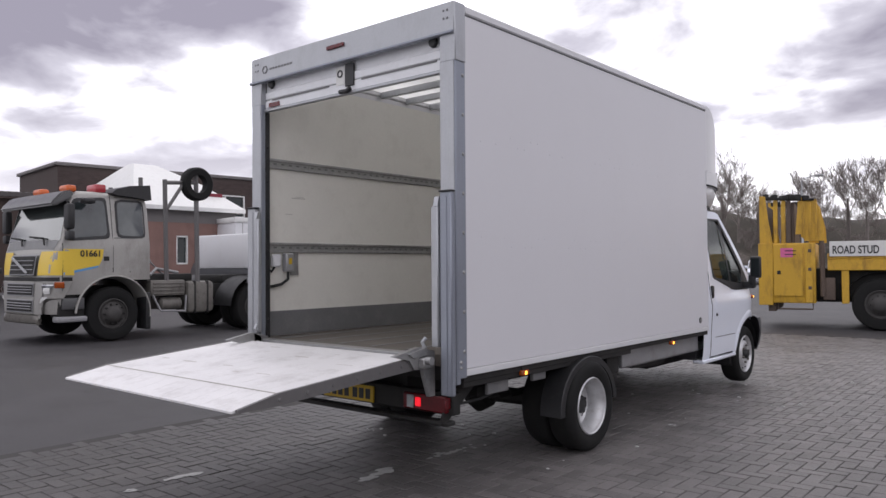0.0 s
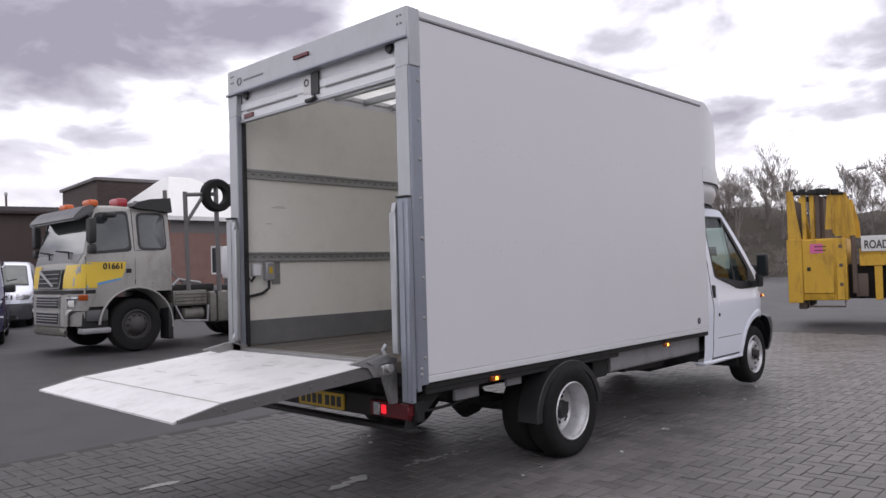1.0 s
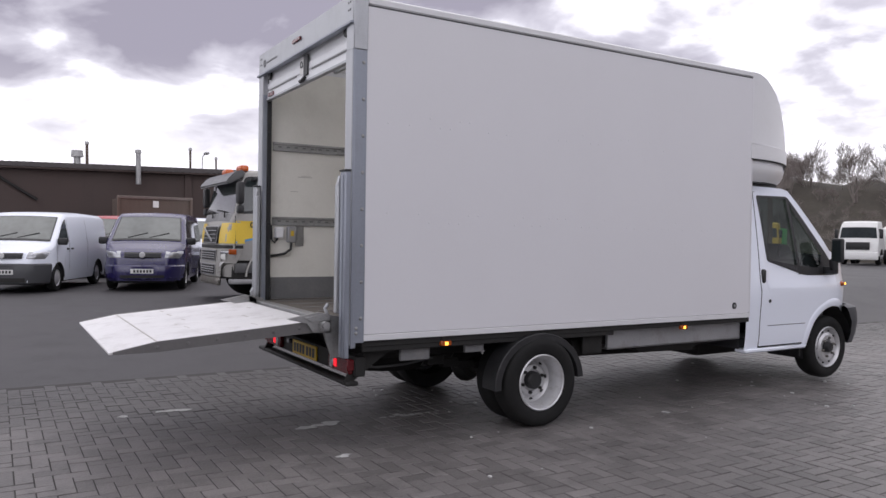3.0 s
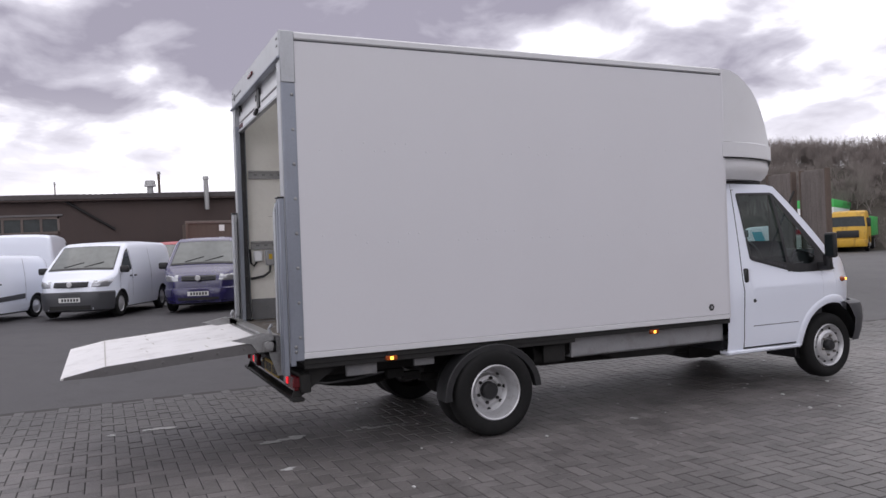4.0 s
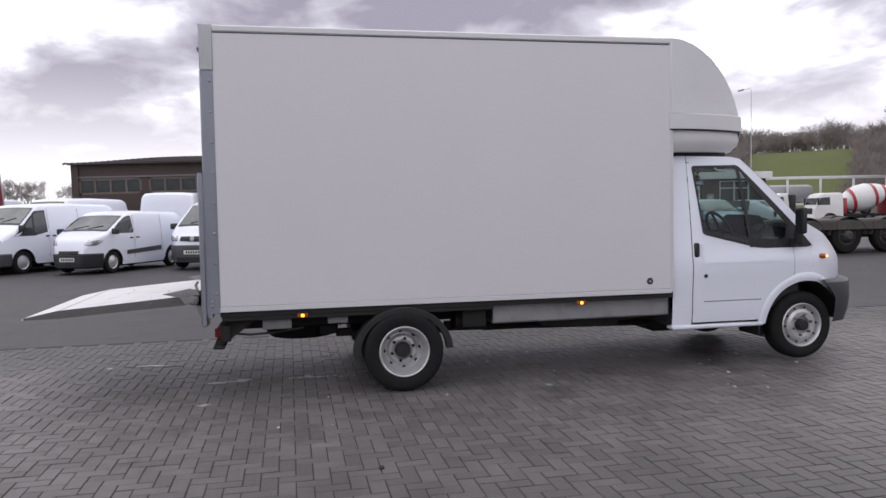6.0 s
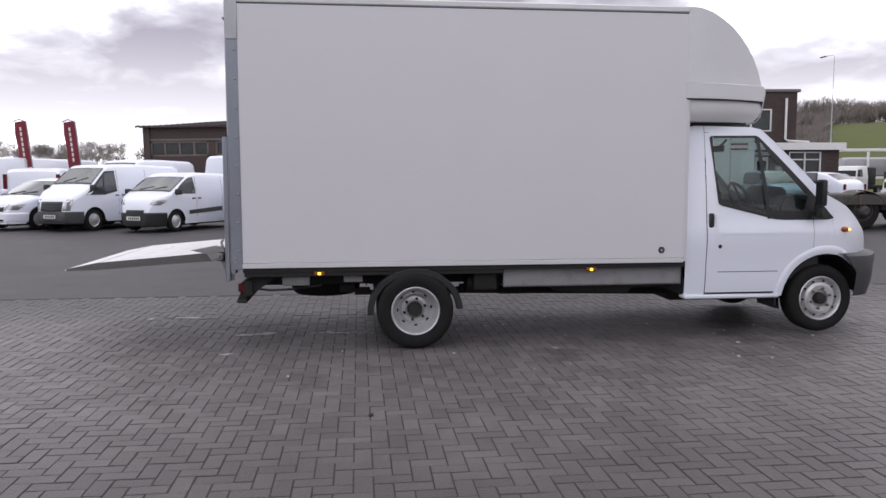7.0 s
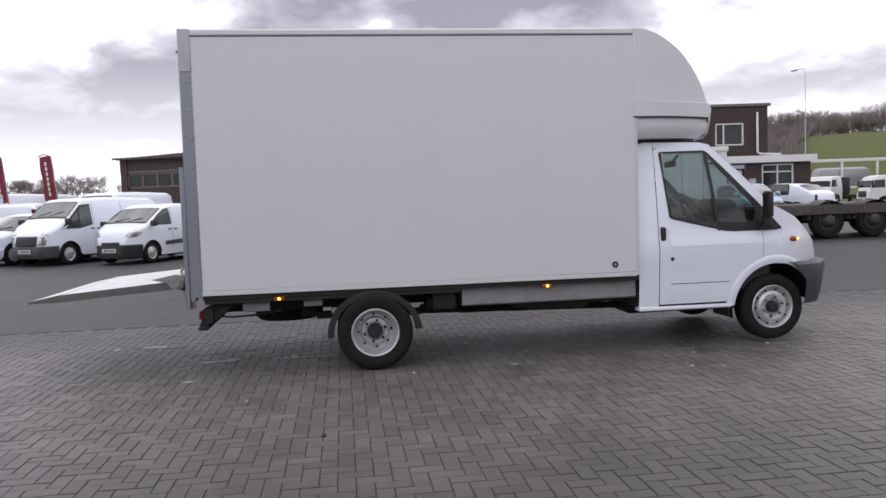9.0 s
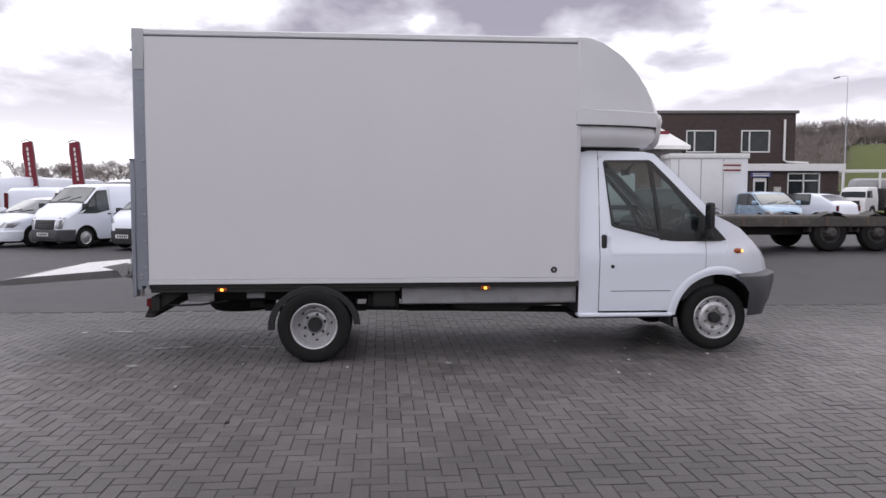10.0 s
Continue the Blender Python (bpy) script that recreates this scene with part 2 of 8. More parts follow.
M_SILVER = mat("dull_silver_cab_paint", (0.36, 0.35, 0.33), 0.45, 0.25, var=0.12, scale=1.6, fine=40, dirt=0.5, dirt_color=(0.18, 0.165, 0.15), streak=0.5)
M_YELLOW = mat("worn_yellow_paint", (0.56, 0.33, 0.03), 0.5, var=0.15, scale=1.8, fine=30, dirt=0.8, dirt_color=(0.17, 0.085, 0.025), streak=0.3)
M_YBAND = mat("yellow_band", (0.72, 0.50, 0.05), 0.4, var=0.08, scale=2, fine=40)
M_BLUE = mat("blue_stripe", (0.10, 0.32, 0.62), 0.4, var=0.08)
M_CYAN = mat("cyan_flash", (0.05, 0.38, 0.50), 0.4, var=0.08)
M_LBLUE = mat("pale_blue_paint", (0.34, 0.47, 0.60), 0.25, 0.3, var=0.06, scale=2, fine=40, coat=0.6)
M_REDP = mat("red_paint", (0.36, 0.02, 0.03), 0.35, var=0.12, scale=2, fine=40, coat=0.4)
M_GREEN = mat("green_paint", (0.06, 0.42, 0.10), 0.4, var=0.1, scale=2, fine=40)
M_ORANGE = mat("orange_beacon", (0.62, 0.13, 0.03), 0.3, var=0.1)
M_RUST = mat("rusty_steel", (0.105, 0.078, 0.063), 0.8, var=0.35, scale=1.5, fine=30, dirt=0.5, dirt_color=(0.07, 0.045, 0.035), streak=0.25)
M_TIMBER = mat("grey_brown_timber", (0.150, 0.122, 0.108), 0.85, var=0.3, scale=1.2, fine=25, dirt=0.4, dirt_color=(0.08, 0.06, 0.05), streak=0.15)
M_RAMP = mat("weathered_ramp_timber", (0.155, 0.135, 0.125), 0.88, var=0.35, scale=2.5, fine=25, dirt=0.6, dirt_color=(0.075, 0.062, 0.055), streak=0.12)
M_BRICK = mat("brown_brick", (0.062, 0.044, 0.041), 0.85, var=0.14, scale=0.8, fine=30, rand=0.14, island=True, bump=0.02)
M_BRICKBACK = mat("brown_brick_and_mortar", (0.066, 0.050, 0.047), 0.88, var=0.2, scale=0.7, fine=22, bump=0.05, dirt=0.3, dirt_color=(0.05, 0.035, 0.03))
M_SHED = mat("brown_profiled_cladding", (0.062, 0.042, 0.037), 0.7, var=0.16, scale=0.6, fine=20, dirt=0.3, dirt_color=(0.035, 0.026, 0.024), streak=0.3)
M_FELT = mat("grey_roof_sheet", (0.16, 0.15, 0.15), 0.8, var=0.15, scale=1, fine=30)
M_WHITEP = mat("white_painted_trim", (0.74, 0.74, 0.73), 0.5, var=0.06, scale=3, fine=40, dirt=0.2, dirt_color=(0.45, 0.43, 0.4))
M_CABIN = mat("white_cabin_sheet", (0.70, 0.70, 0.72), 0.5, var=0.05, scale=1, fine=40, dirt=0.2, dirt_color=(0.5, 0.48, 0.45))
M_BARK = mat("bare_bark", (0.15, 0.13, 0.12), 0.9, var=0.25, scale=3, fine=30)
# twig colour is lightened to put the haze of distance into it
M_TWIG = mat("hazed_bare_twigs", (0.235, 0.205, 0.19), 0.9, var=0.25, scale=1, fine=12)
M_DECK = mat("dark_worn_deck", (0.075, 0.068, 0.062), 0.8, var=0.35, scale=2.0, fine=30, dirt=0.5, dirt_color=(0.16, 0.15, 0.14))
M_DARKRIM = mat("dark_wheel", (0.055, 0.052, 0.05), 0.7, var=0.3, scale=8, fine=50)
M_BANK = mat("scrub_bank", (0.060, 0.052, 0.042), 0.95, var=0.4, scale=0.25, fine=3, dirt=0.5, dirt_color=(0.035, 0.034, 0.024), bump=0.2, bump_scale=2.0)
M_GRASS = mat("spring_grass", (0.082, 0.098, 0.022), 0.95, var=0.22, scale=0.12, fine=3, dirt=0.35, dirt_color=(0.10, 0.11, 0.045))
M_SHEETS = mat("brown_grey_roof_sheets", (0.085, 0.076, 0.076), 0.85, var=0.2, scale=1.2, fine=30, dirt=0.3, dirt_color=(0.05, 0.045, 0.045))
M_BANNER = mat("dark_red_banner", (0.19, 0.02, 0.035), 0.7, var=0.12, scale=3, fine=50)
M_PINK = mat("pink_notice", (0.62, 0.13, 0.30), 0.5, var=0.1, scale=20, fine=90)
M_NOTICE = mat("blue_notice", (0.12, 0.13, 0.35), 0.5, var=0.1, scale=20, fine=90)


# ---- building blocks ----
def finish(name, bm, material, smooth=True):
    bmesh.ops.recalc_face_normals(bm, faces=bm.faces)
    me = bpy.data.meshes.new(name)
    bm.to_mesh(me)
    bm.free()
    for m in (material if isinstance(material, (list, tuple)) else [material]):
        me.materials.append(m)
    if smooth:
        me.shade_smooth()
        me.set_sharp_from_angle(angle=radians(38))
    return me


def part(name, bm, material, parent=None, label="", smooth=True):
    """Links a bmesh as one mesh object, under a thing or a part where one is given."""
    ob = new(name, finish(name, bm, material, smooth))
    if parent is not None:
        ob.parent = parent
    if label:
        tagged(ob, label)
    return ob


def parts(name, bm, material, parent, label="", smooth=True):
    """Links each loose island of a bmesh as a mesh object of its own."""
    bm.verts.ensure_lookup_table()
    left = set(bm.verts)
    out = []
    for start in list(bm.verts):
        if start not in left:
            continue
        left.discard(start)
        stack, isle = [start], []
        while stack:
            v = stack.pop()
            isle.append(v)
            for e in v.link_edges:
                w = e.other_vert(v)
                if w in left:
                    left.discard(w)
                    stack.append(w)
        one = bmesh.new()
        at = {v: one.verts.new(v.co) for v in isle}
        for f in {f for v in isle for f in v.link_faces}:
            one.faces.new([at[v] for v in f.verts])
        out.append(part(name, one, material, parent, label, smooth))
    bm.free()
    return out


def thing(name, label, category, m=None, group="", kind=""):
    ob = new(name)
    ob.empty_display_size = 0.2
    if m is not None:
        ob.matrix_basis = m
    return tagged(ob, label, category, group, kind)


def merge(bm, tmp, m=None):
    if m is not None:
        bmesh.ops.transform(tmp, matrix=m, verts=tmp.verts)
    vs = [bm.verts.new(v.co) for v in tmp.verts]
    tmp.verts.index_update()
    for f in tmp.faces:
        bm.faces.new([vs[v.index] for v in f.verts])
    tmp.free()
    return bm


def addbox(bm, lo, hi, bev=0.006, m=None):
    t = bmesh.new()
    bmesh.ops.create_cube(t, size=1)
    c = [(a + b) / 2 for a, b in zip(lo, hi)]
    d = [abs(b - a) for a, b in zip(lo, hi)]
    for v in t.verts:
        v.co = Vector((c[0] + v.co.x * d[0], c[1] + v.co.y * d[1], c[2] + v.co.z * d[2]))
    bev = min(bev, 0.45 * min(d))
    if bev > 0:
        bmesh.ops.bevel(t, geom=t.edges[:], offset=bev, segments=2 if bev > 0.012 else 1, affect="EDGES", profile=0.5)
    return merge(bm, t, m)


def bx(lo, hi, bev=0.006, m=None):
    return addbox(bmesh.new(), lo, hi, bev, m)


def tube(bm, pts, rads, n=8, caps=True):
    """A round bar along points, with a radius for each or one for all."""
    pts = [Vector(p) for p in pts]
    if isinstance(rads, (int, float)):
        rads = [rads] * len(pts)
    rings = []
    for i, p in enumerate(pts):
        d = (pts[min(i + 1, len(pts) - 1)] - pts[max(i - 1, 0)]).normalized()
        a = d.orthogonal().normalized() if i == 0 else (a - d * a.dot(d)).normalized()
        b = d.cross(a)
        rings.append([bm.verts.new(p + rads[i] * (a * math.cos(2 * math.pi * k / n) + b * math.sin(2 * math.pi * k / n))) for k in range(n)])
    for r, s in zip(rings, rings[1:]):
        for k in range(n):
            bm.faces.new((r[k], r[(k + 1) % n], s[(k + 1) % n], s[k]))
    if caps:
        bm.faces.new(rings[0])
        bm.faces.new(rings[-1])
    return bm


def lathe(bm, prof, centre, n=32, closed=False):
    """Turns a profile of (radius, x offset) about the x axis through centre."""
    rings = []
    for r, h in prof:
        rings.append([bm.verts.new((centre[0] + h, centre[1] + r * math.cos(2 * math.pi * k / n), centre[2] + r * math.sin(2 * math.pi * k / n))) for k in range(n)])
    pairs = list(zip(rings, rings[1:]))
    if closed:
        pairs.append((rings[-1], rings[0]))
    for r, s in pairs:
        for k in range(n):
            bm.faces.new((r[k], r[(k + 1) % n], s[(k + 1) % n], s[k]))
    return bm


def grid(bm, rows):
    """Faces between rows of points."""
    vs = [[bm.verts.new(p) for p in row] for row in rows]
    for r, s in zip(vs, vs[1:]):
        for a, b, c, d in zip(r, r[1:], s[1:], s):
            if len({a, b, c, d}) == 4:
                bm.faces.new((a, b, c, d))
    return bm


def prism(bm, poly, axis, lo, hi):
    """A polygon in the two other axes, given depth along one."""
    def at(p, w):
        q = list(p)
        q.insert(axis, w)
        return q
    a = [bm.verts.new(at(p, lo)) for p in poly]
    b = [bm.verts.new(at(p, hi)) for p in poly]
    bm.faces.new(a)
    bm.faces.new(b)
    for i in range(len(poly)):
        j = (i + 1) % len(poly)
        bm.faces.new((a[i], a[j], b[j], b[i]))
    return bm


def lerp(pts, s):
    """The value at s of a line through (s, value) points."""
    if s <= pts[0][0]:
        return pts[0][1]
    for (a, u), (b, v) in zip(pts, pts[1:]):
        if s <= b:
            return u + (v - u) * (s - a) / (b - a) if b > a else v
    return pts[-1][1]


def smooth01(a, b, x):
    t = min(1.0, max(0.0, (x - a) / (b - a)))
    return t * t * (3 - 2 * t)


def ground_z(x, y):
    """The yard is level round the van and rises gently towards its far edges."""
    side = 0.10 * smooth01(-4.0, -10.0, x) + 0.09 * smooth01(-18.0, -26.0, x)
    mound = 0.32 * smooth01(6.5, 11.5, y) * smooth01(-4.5, -7.5, x) * (1 - smooth01(-22.0, -27.0, x)) * (1 - smooth01(30.0, 40.0, y))
    return side + mound


# ---- ground ----
def make_ground():
    xs = sorted({*range(-60, 61, 4), *range(-24, 12), -2000, -700, -250, -120, 120, 250, 700, 2000})
    ys = sorted({*range(-60, 101, 4), *range(0, 14), -2000, -700, -250, -120, 250, 700, 2000})
    bm = grid(bmesh.new(), [[(x, y, ground_z(x, y) - 0.012) for y in ys] for x in xs])
    ob = part("ground", bm, M_ASPHALT)
    tagged(ob, "dark grey asphalt yard, worn and patched", "ground", kind="structure")


make_ground()


# ---- the box van ----
XC = -1.035
van = thing("box_van", "white box van with raised cab pod and lowered tail lift", "van")


def cab_half(y, z):
    """Half the cab's width at a place along it and a height."""
    w = 0.985
    if z > 1.12:
        w -= 0.115 * ((z - 1.12) / 0.88) ** 1.25
    if z < 0.62:
        w -= 0.03 * ((0.62 - z) / 0.25) ** 2
    w -= 0.026 * smooth01(0.99, 1.14, z)
    if z < 0.985:
        w -= 0.020 * smooth01(0.985, 0.62, z)
    if y > 5.4:
        w -= 0.335 * ((y - 5.4) / 0.8) ** 2.5
    return w


SILL = 0.40
FW, RW = (5.578, 0.362), (1.636, 0.345)
TOP = [(4.18, 1.99), (4.30, 2.015), (4.85, 2.005), (4.95, 1.985), (5.10, 1.85), (5.35, 1.60), (5.55, 1.385), (5.66, 1.335), (5.84, 1.25), (6.03, 1.105), (6.15, 0.985), (6.20, 0.90), (6.22, 0.80)]
WBOT = [(4.43, 1.90), (4.445, 1.78), (4.50, 1.285), (4.53, 1.265), (5.06, 1.135), (5.15, 1.128), (5.60, 1.128), (5.665, 1.14)]
WTOP = [(4.43, 1.90), (4.45, 1.92), (4.89, 1.925), (4.93, 1.905), (5.10, 1.735), (5.35, 1.475), (5.62, 1.19), (5.665, 1.145)]


def arch(y, c, r, base):
    d = r * r - (y - c[0]) ** 2
    return max(base, c[1] + math.sqrt(d)) if d > 0 else base


def cab_bottom(y):
    if y < 5.08:
        return SILL
    if y > 6.0:
        return 0.785
    return max(arch(y, (5.588, 0.37), 0.435, SILL), 0.0)


def cab_ys():
    ys = {4.18 + 0.04 * i for i in range(50) if 4.18 + 0.04 * i < 6.21} | {p[0] for p in TOP + WBOT + WTOP}
    ys |= {5.588 + 0.43 * math.cos(math.pi * k / 20) for k in range(21)} | {6.001}
    return sorted(y for y in ys if 4.18 <= y <= 6.22)


def side_strip(bm, sgn, ys, low, high, rows=7, off=0.0):
    out = []
    for y in ys:
        a, b = low(y), high(y)
        out.append([(XC + sgn * (cab_half(y, a + (b - a) * k / rows) + off), y, a + (b - a) * k / rows) for k in range(rows + 1)])
    return grid(bm, out)


def make_cab():
    ys = cab_ys()
    wy = [y for y in ys if 4.43 <= y <= 5.665]
    for sgn in (1, -1):
        # rear quarter, door skin and wing share one outline
        rear = [y for y in ys if y <= 4.38] + [4.38]
        doory = [4.386] + [y for y in ys if 4.386 < y < 5.445] + [5.445]
        wing = [5.451] + [y for y in ys if y > 5.451]
        body = bmesh.new()
        side_strip(body, sgn, rear, cab_bottom, lambda y: lerp(TOP, y), 14)
        # frame over the door and pillar
        up = [4.384] + [y for y in ys if 4.386 <= y <= 5.665]
        side_strip(body, sgn, up, lambda y: max(lerp(WTOP, y), 0) if y >= 4.43 else 1.955, lambda y: lerp(TOP, y), 3)
        side_strip(body, sgn, wing, cab_bottom, lambda y: lerp(WBOT, y) if y < 5.665 else lerp(TOP, y), 10)
        part("wing_panel", body, M_WHITE, van)
        d = bmesh.new()
        side_strip(d, sgn, doory, lambda y: max(cab_bottom(y) + 0.02, 0.445), lambda y: lerp(WBOT, y) if y >= 4.43 else 1.95, 14, 0.004)
        door = part("door", d, M_WHITE, van)
        # dark backing behind the seams
        bk = bmesh.new()
        side_strip(bk, sgn, [4.30, 4.44, 4.6, 4.8, 5.0, 5.08], lambda y: 0.41, lambda y: 1.10 if y > 4.42 else 1.88, 4, -0.03)
        side_strip(bk, sgn, [5.40, 5.45, 5.5], lambda y: 0.80, lambda y: 1.10, 4, -0.03)
        part("inner_panel", bk, M_BLACK, van)
        # black window surround with openings for two panes
        fr = bmesh.new()

        def ring(outer_lo, outer_hi, inner_lo, inner_hi, yy):
            side_strip(fr, sgn, yy, outer_lo, inner_lo, 2, 0.008)
            side_strip(fr, sgn, yy, inner_hi, outer_hi, 2, 0.008)
        lo, hi = (lambda y: lerp(WBOT, y)), (lambda y: lerp(WTOP, y))

        def ilo(y):
            if y < 4.475 or y > 5.40:
                return hi(y)
            return min(hi(y), max(lo(y) + 0.02, lerp([(4.475, 1.62), (4.53, 1.30), (4.60, 1.275), (5.05, 1.225), (5.30, 1.205), (5.36, 1.23), (5.40, 1.42)], y)))

        def ihi(y):
            return max(ilo(y), hi(y) - lerp([(4.47, 0.02), (4.9, 0.022), (5.0, 0.07), (5.4, 0.09)], y))
        fine = sorted({*wy, 4.475, 4.53, 5.36, 5.40, *[4.475 + 0.03 * i for i in range(31)]})
        ring(lo, hi, ilo, ihi, fine)
        part("window_surround", fr, M_BLACK, door, "black window surround")
        side = bmesh.new()
        for (ya, za), (yb, zb) in (((4.90, 1.915), (5.0, 1.14)),):
            pa = [(XC + sgn * (cab_half(y, z) + 0.011), y + dy, z) for dy in (-0.018, 0.018) for y, z in [(ya + (yb - ya) * k / 6, za + (zb - za) * k / 6) for k in range(7)]]
            grid(side, [pa[:7], pa[7:]])
        part("window_divider", side, M_BLACK, door)
        gl = bmesh.new()
        side_strip(gl, sgn, [y for y in fine if 4.475 <= y <= 5.40], ilo, ihi, 3, -0.004)
        g = part("window_pane", gl, M_GLASS, door, "green-tinted glass")
        g.visible_shadow = False
        # handle, lock, lettering bars, and a dark strip painting the lower crease's shade
        part("door_handle", bx((XC + sgn * 0.935, 4.402, 1.06), (XC + sgn * 0.987, 4.452, 1.195), 0.012), M_BLACK, door, "black pull handle")
        part("handle_recess", bx((XC + sgn * 0.925, 4.455, 1.062), (XC + sgn * 0.969, 4.497, 1.193), 0.008), M_WHITE, door)
        lk = lathe(bmesh.new(), [(0.0, 0.006), (0.014, 0.006), (0.019, 0.0), (0.019, -0.02)], (XC + sgn * 0.986, 4.512, 0.884), 16)
        part("door_lock", lk, M_BLACK, door)
        crease = bmesh.new()
        side_strip(crease, sgn, [4.50 + 0.05 * i for i in range(13)], lambda y: 0.638, lambda y: 0.645, 1, 0.0055)
        part("crease", crease, M_TRIM, door)
        swage = bmesh.new()
        side_strip(swage, sgn, [4.53 + 0.05 * i for i in range(18)], lambda y: 0.998, lambda y: 1.012, 1, 0.008)
        part("swage_line", swage, M_WHITE, door)
        bars = bmesh.new()
        for i in range(7):
            y0 = 4.72 + 0.036 * i
            grid(bars, [[(XC + sgn * (cab_half(y, lerp(WBOT, y) + dz) + 0.0115), y, lerp(WBOT, y) + dz) for dz in (0.022, 0.046)] for y in (y0, y0 + (0.024 if i % 2 else 0.028))])
        parts("badge_bar", bars, M_TRIM, door)
        # wheel arch lip and liner
        lip = bmesh.new()
        rows = []
        for k in range(33):
            a = math.pi * (-0.02 + 1.04 * k / 32)
            row = []
            for r, off in ((0.427, -0.05), (0.430, 0.006), (0.462, 0.014), (0.500, 0.008), (0.512, 0.0)):
                y, z = 5.588 + r * math.cos(a), 0.37 + r * math.sin(a)
                z = max(z, 0.40 if math.cos(a) < 0 else 0.785)
                y = min(y, 6.10)
                row.append((XC + sgn * (cab_half(y, z) + off), y, z))
            rows.append(row)
        grid(lip, rows)
        part("wheel_arch", lip, M_WHITE, van)
        ln = bmesh.new()
        rows = []
        for k in range(25):
            a = math.pi * (0.03 + 1.05 * k / 24)
            y, z = 5.588 + 0.432 * math.cos(a), 0.37 + 0.432 * math.sin(a)
            rows.append([(XC + sgn * w, y, z) for w in (0.91, 0.50)])
        grid(ln, rows)
        prism(ln, [(5.15, 0.32), (6.02, 0.32), (6.02, 0.95), (5.15, 0.95)], 0, XC + sgn * 0.44, XC + sgn * 0.45)
        part("arch_liner", ln, M_BLACK, van)
        part("mud_flap", bx((XC + sgn * 0.74, 5.115, 0.29), (XC + sgn * 0.90, 5.14, 0.48), 0.004), M_BLACK, van)
        # side step sill
        sl = bmesh.new()
        addbox(sl, (XC + sgn * 0.84, 4.18, 0.385), (XC + sgn * 0.968, 5.13, 0.425), 0.012)
        part("sill", sl, M_WHITE, van)
        # side repeater
        ind = bmesh.new()
        xi = XC + sgn * (cab_half(5.80, 1.03) + 0.002)
        lathe(ind, [(0.0, 0.028), (0.018, 0.024), (0.03, 0.01), (0.033, -0.02)], (0, 0, 0), 16)
        bmesh.ops.transform(ind, matrix=Matrix.Translation((xi, 5.80, 1.03)) @ Matrix.Rotation(radians(90 - 72) * sgn, 4, "Z") @ Matrix.Diagonal((sgn, 1.7, 0.85, 1)), verts=ind.verts)
        rep = part("side_repeater", ind, M_AMBER, van, "amber side repeater lamp")
        spot = lathe(bmesh.new(), [(0.0, 0.006), (0.010, 0.004), (0.013, -0.01)], (0, 0, 0), 12)
        bmesh.ops.transform(spot, matrix=Matrix.Translation((xi + sgn * 0.016, 5.835, 1.03)) @ Matrix.Diagonal((sgn, 1.2, 1, 1)), verts=spot.verts)
        part("bulb", spot, M_AMBERON, rep)
        # door mirror on its arm
        mb = bmesh.new()
        addbox(mb, (XC + sgn * 1.04, 5.40, 1.26), (XC + sgn * 1.165, 5.455, 1.51), 0.022)
        addbox(mb, (XC + sgn * 0.88, 5.40, 1.14), (XC + sgn * 1.09, 5.48, 1.22), 0.02)
        addbox(mb, (XC + sgn * 1.02, 5.40, 1.16), (XC + sgn * 1.10, 5.46, 1.30), 0.02)
        mir = part("door_mirror", mb, M_BLACK, van, "black door mirror")
        part("mirror_glass", bx((XC + sgn * 1.06, 5.395, 1.28), (XC + sgn * 1.15, 5.401, 1.49), 0.002), M_DGLASS, mir)

    def across(pts, bulge, crown, off=0.0, n=16):
        """A sheet across the cab from edge line to edge line."""
        rows = []
        for (y, z), bu, cr in zip(pts, bulge, crown):
            row = []
            for k in range(n + 1):
                u = -1 + 2 * k / n
                row.append((XC + u * (cab_half(y, z) + 0.001), y + bu * (1 - u * u), z + cr * (1 - u * u) + off))
            rows.append(row)
        return rows
    t = [p for p in TOP if p[0] <= 4.95]
    part("roof", grid(bmesh.new(), across(t, [0, 0, 0.03, 0.10], [0.02, 0.03, 0.035, 0.03])), M_WHITE, van)
    t = [p for p in TOP if 4.95 <= p[0] <= 5.66]
    ws = part("windscreen", grid(bmesh.new(), across(t, [0.10, 0.12, 0.13, 0.13, 0.13], [0.03, 0.02, 0.015, 0.01, 0.01])), M_GLASS, van, "green-tinted windscreen")
    ws.visible_shadow = False
    for sgn in (1, -1):
        pil = bmesh.new()
        rows = []
        for y, z in t:
            rows.append([(XC + sgn * (cab_half(y, z) - w), y + b, z - d) for w, b, d in ((-0.003, 0, 0), (0.05, 0.012, -0.004), (0.06, 0.0, 0.05))])
        grid(pil, rows)
        part("windscreen_pillar", pil, M_BLACK, van)
    t = [p for p in TOP if p[0] >= 5.66]
    part("bonnet", grid(bmesh.new(), across(t, [0.13, 0.15, 0.18, 0.21, 0.24, 0.26], [0.01, 0.02, 0.03, 0.03, 0.02, 0.0])), M_WHITE, van)
    # bumper wraps round the nose
    bp = bmesh.new()
    rows = []
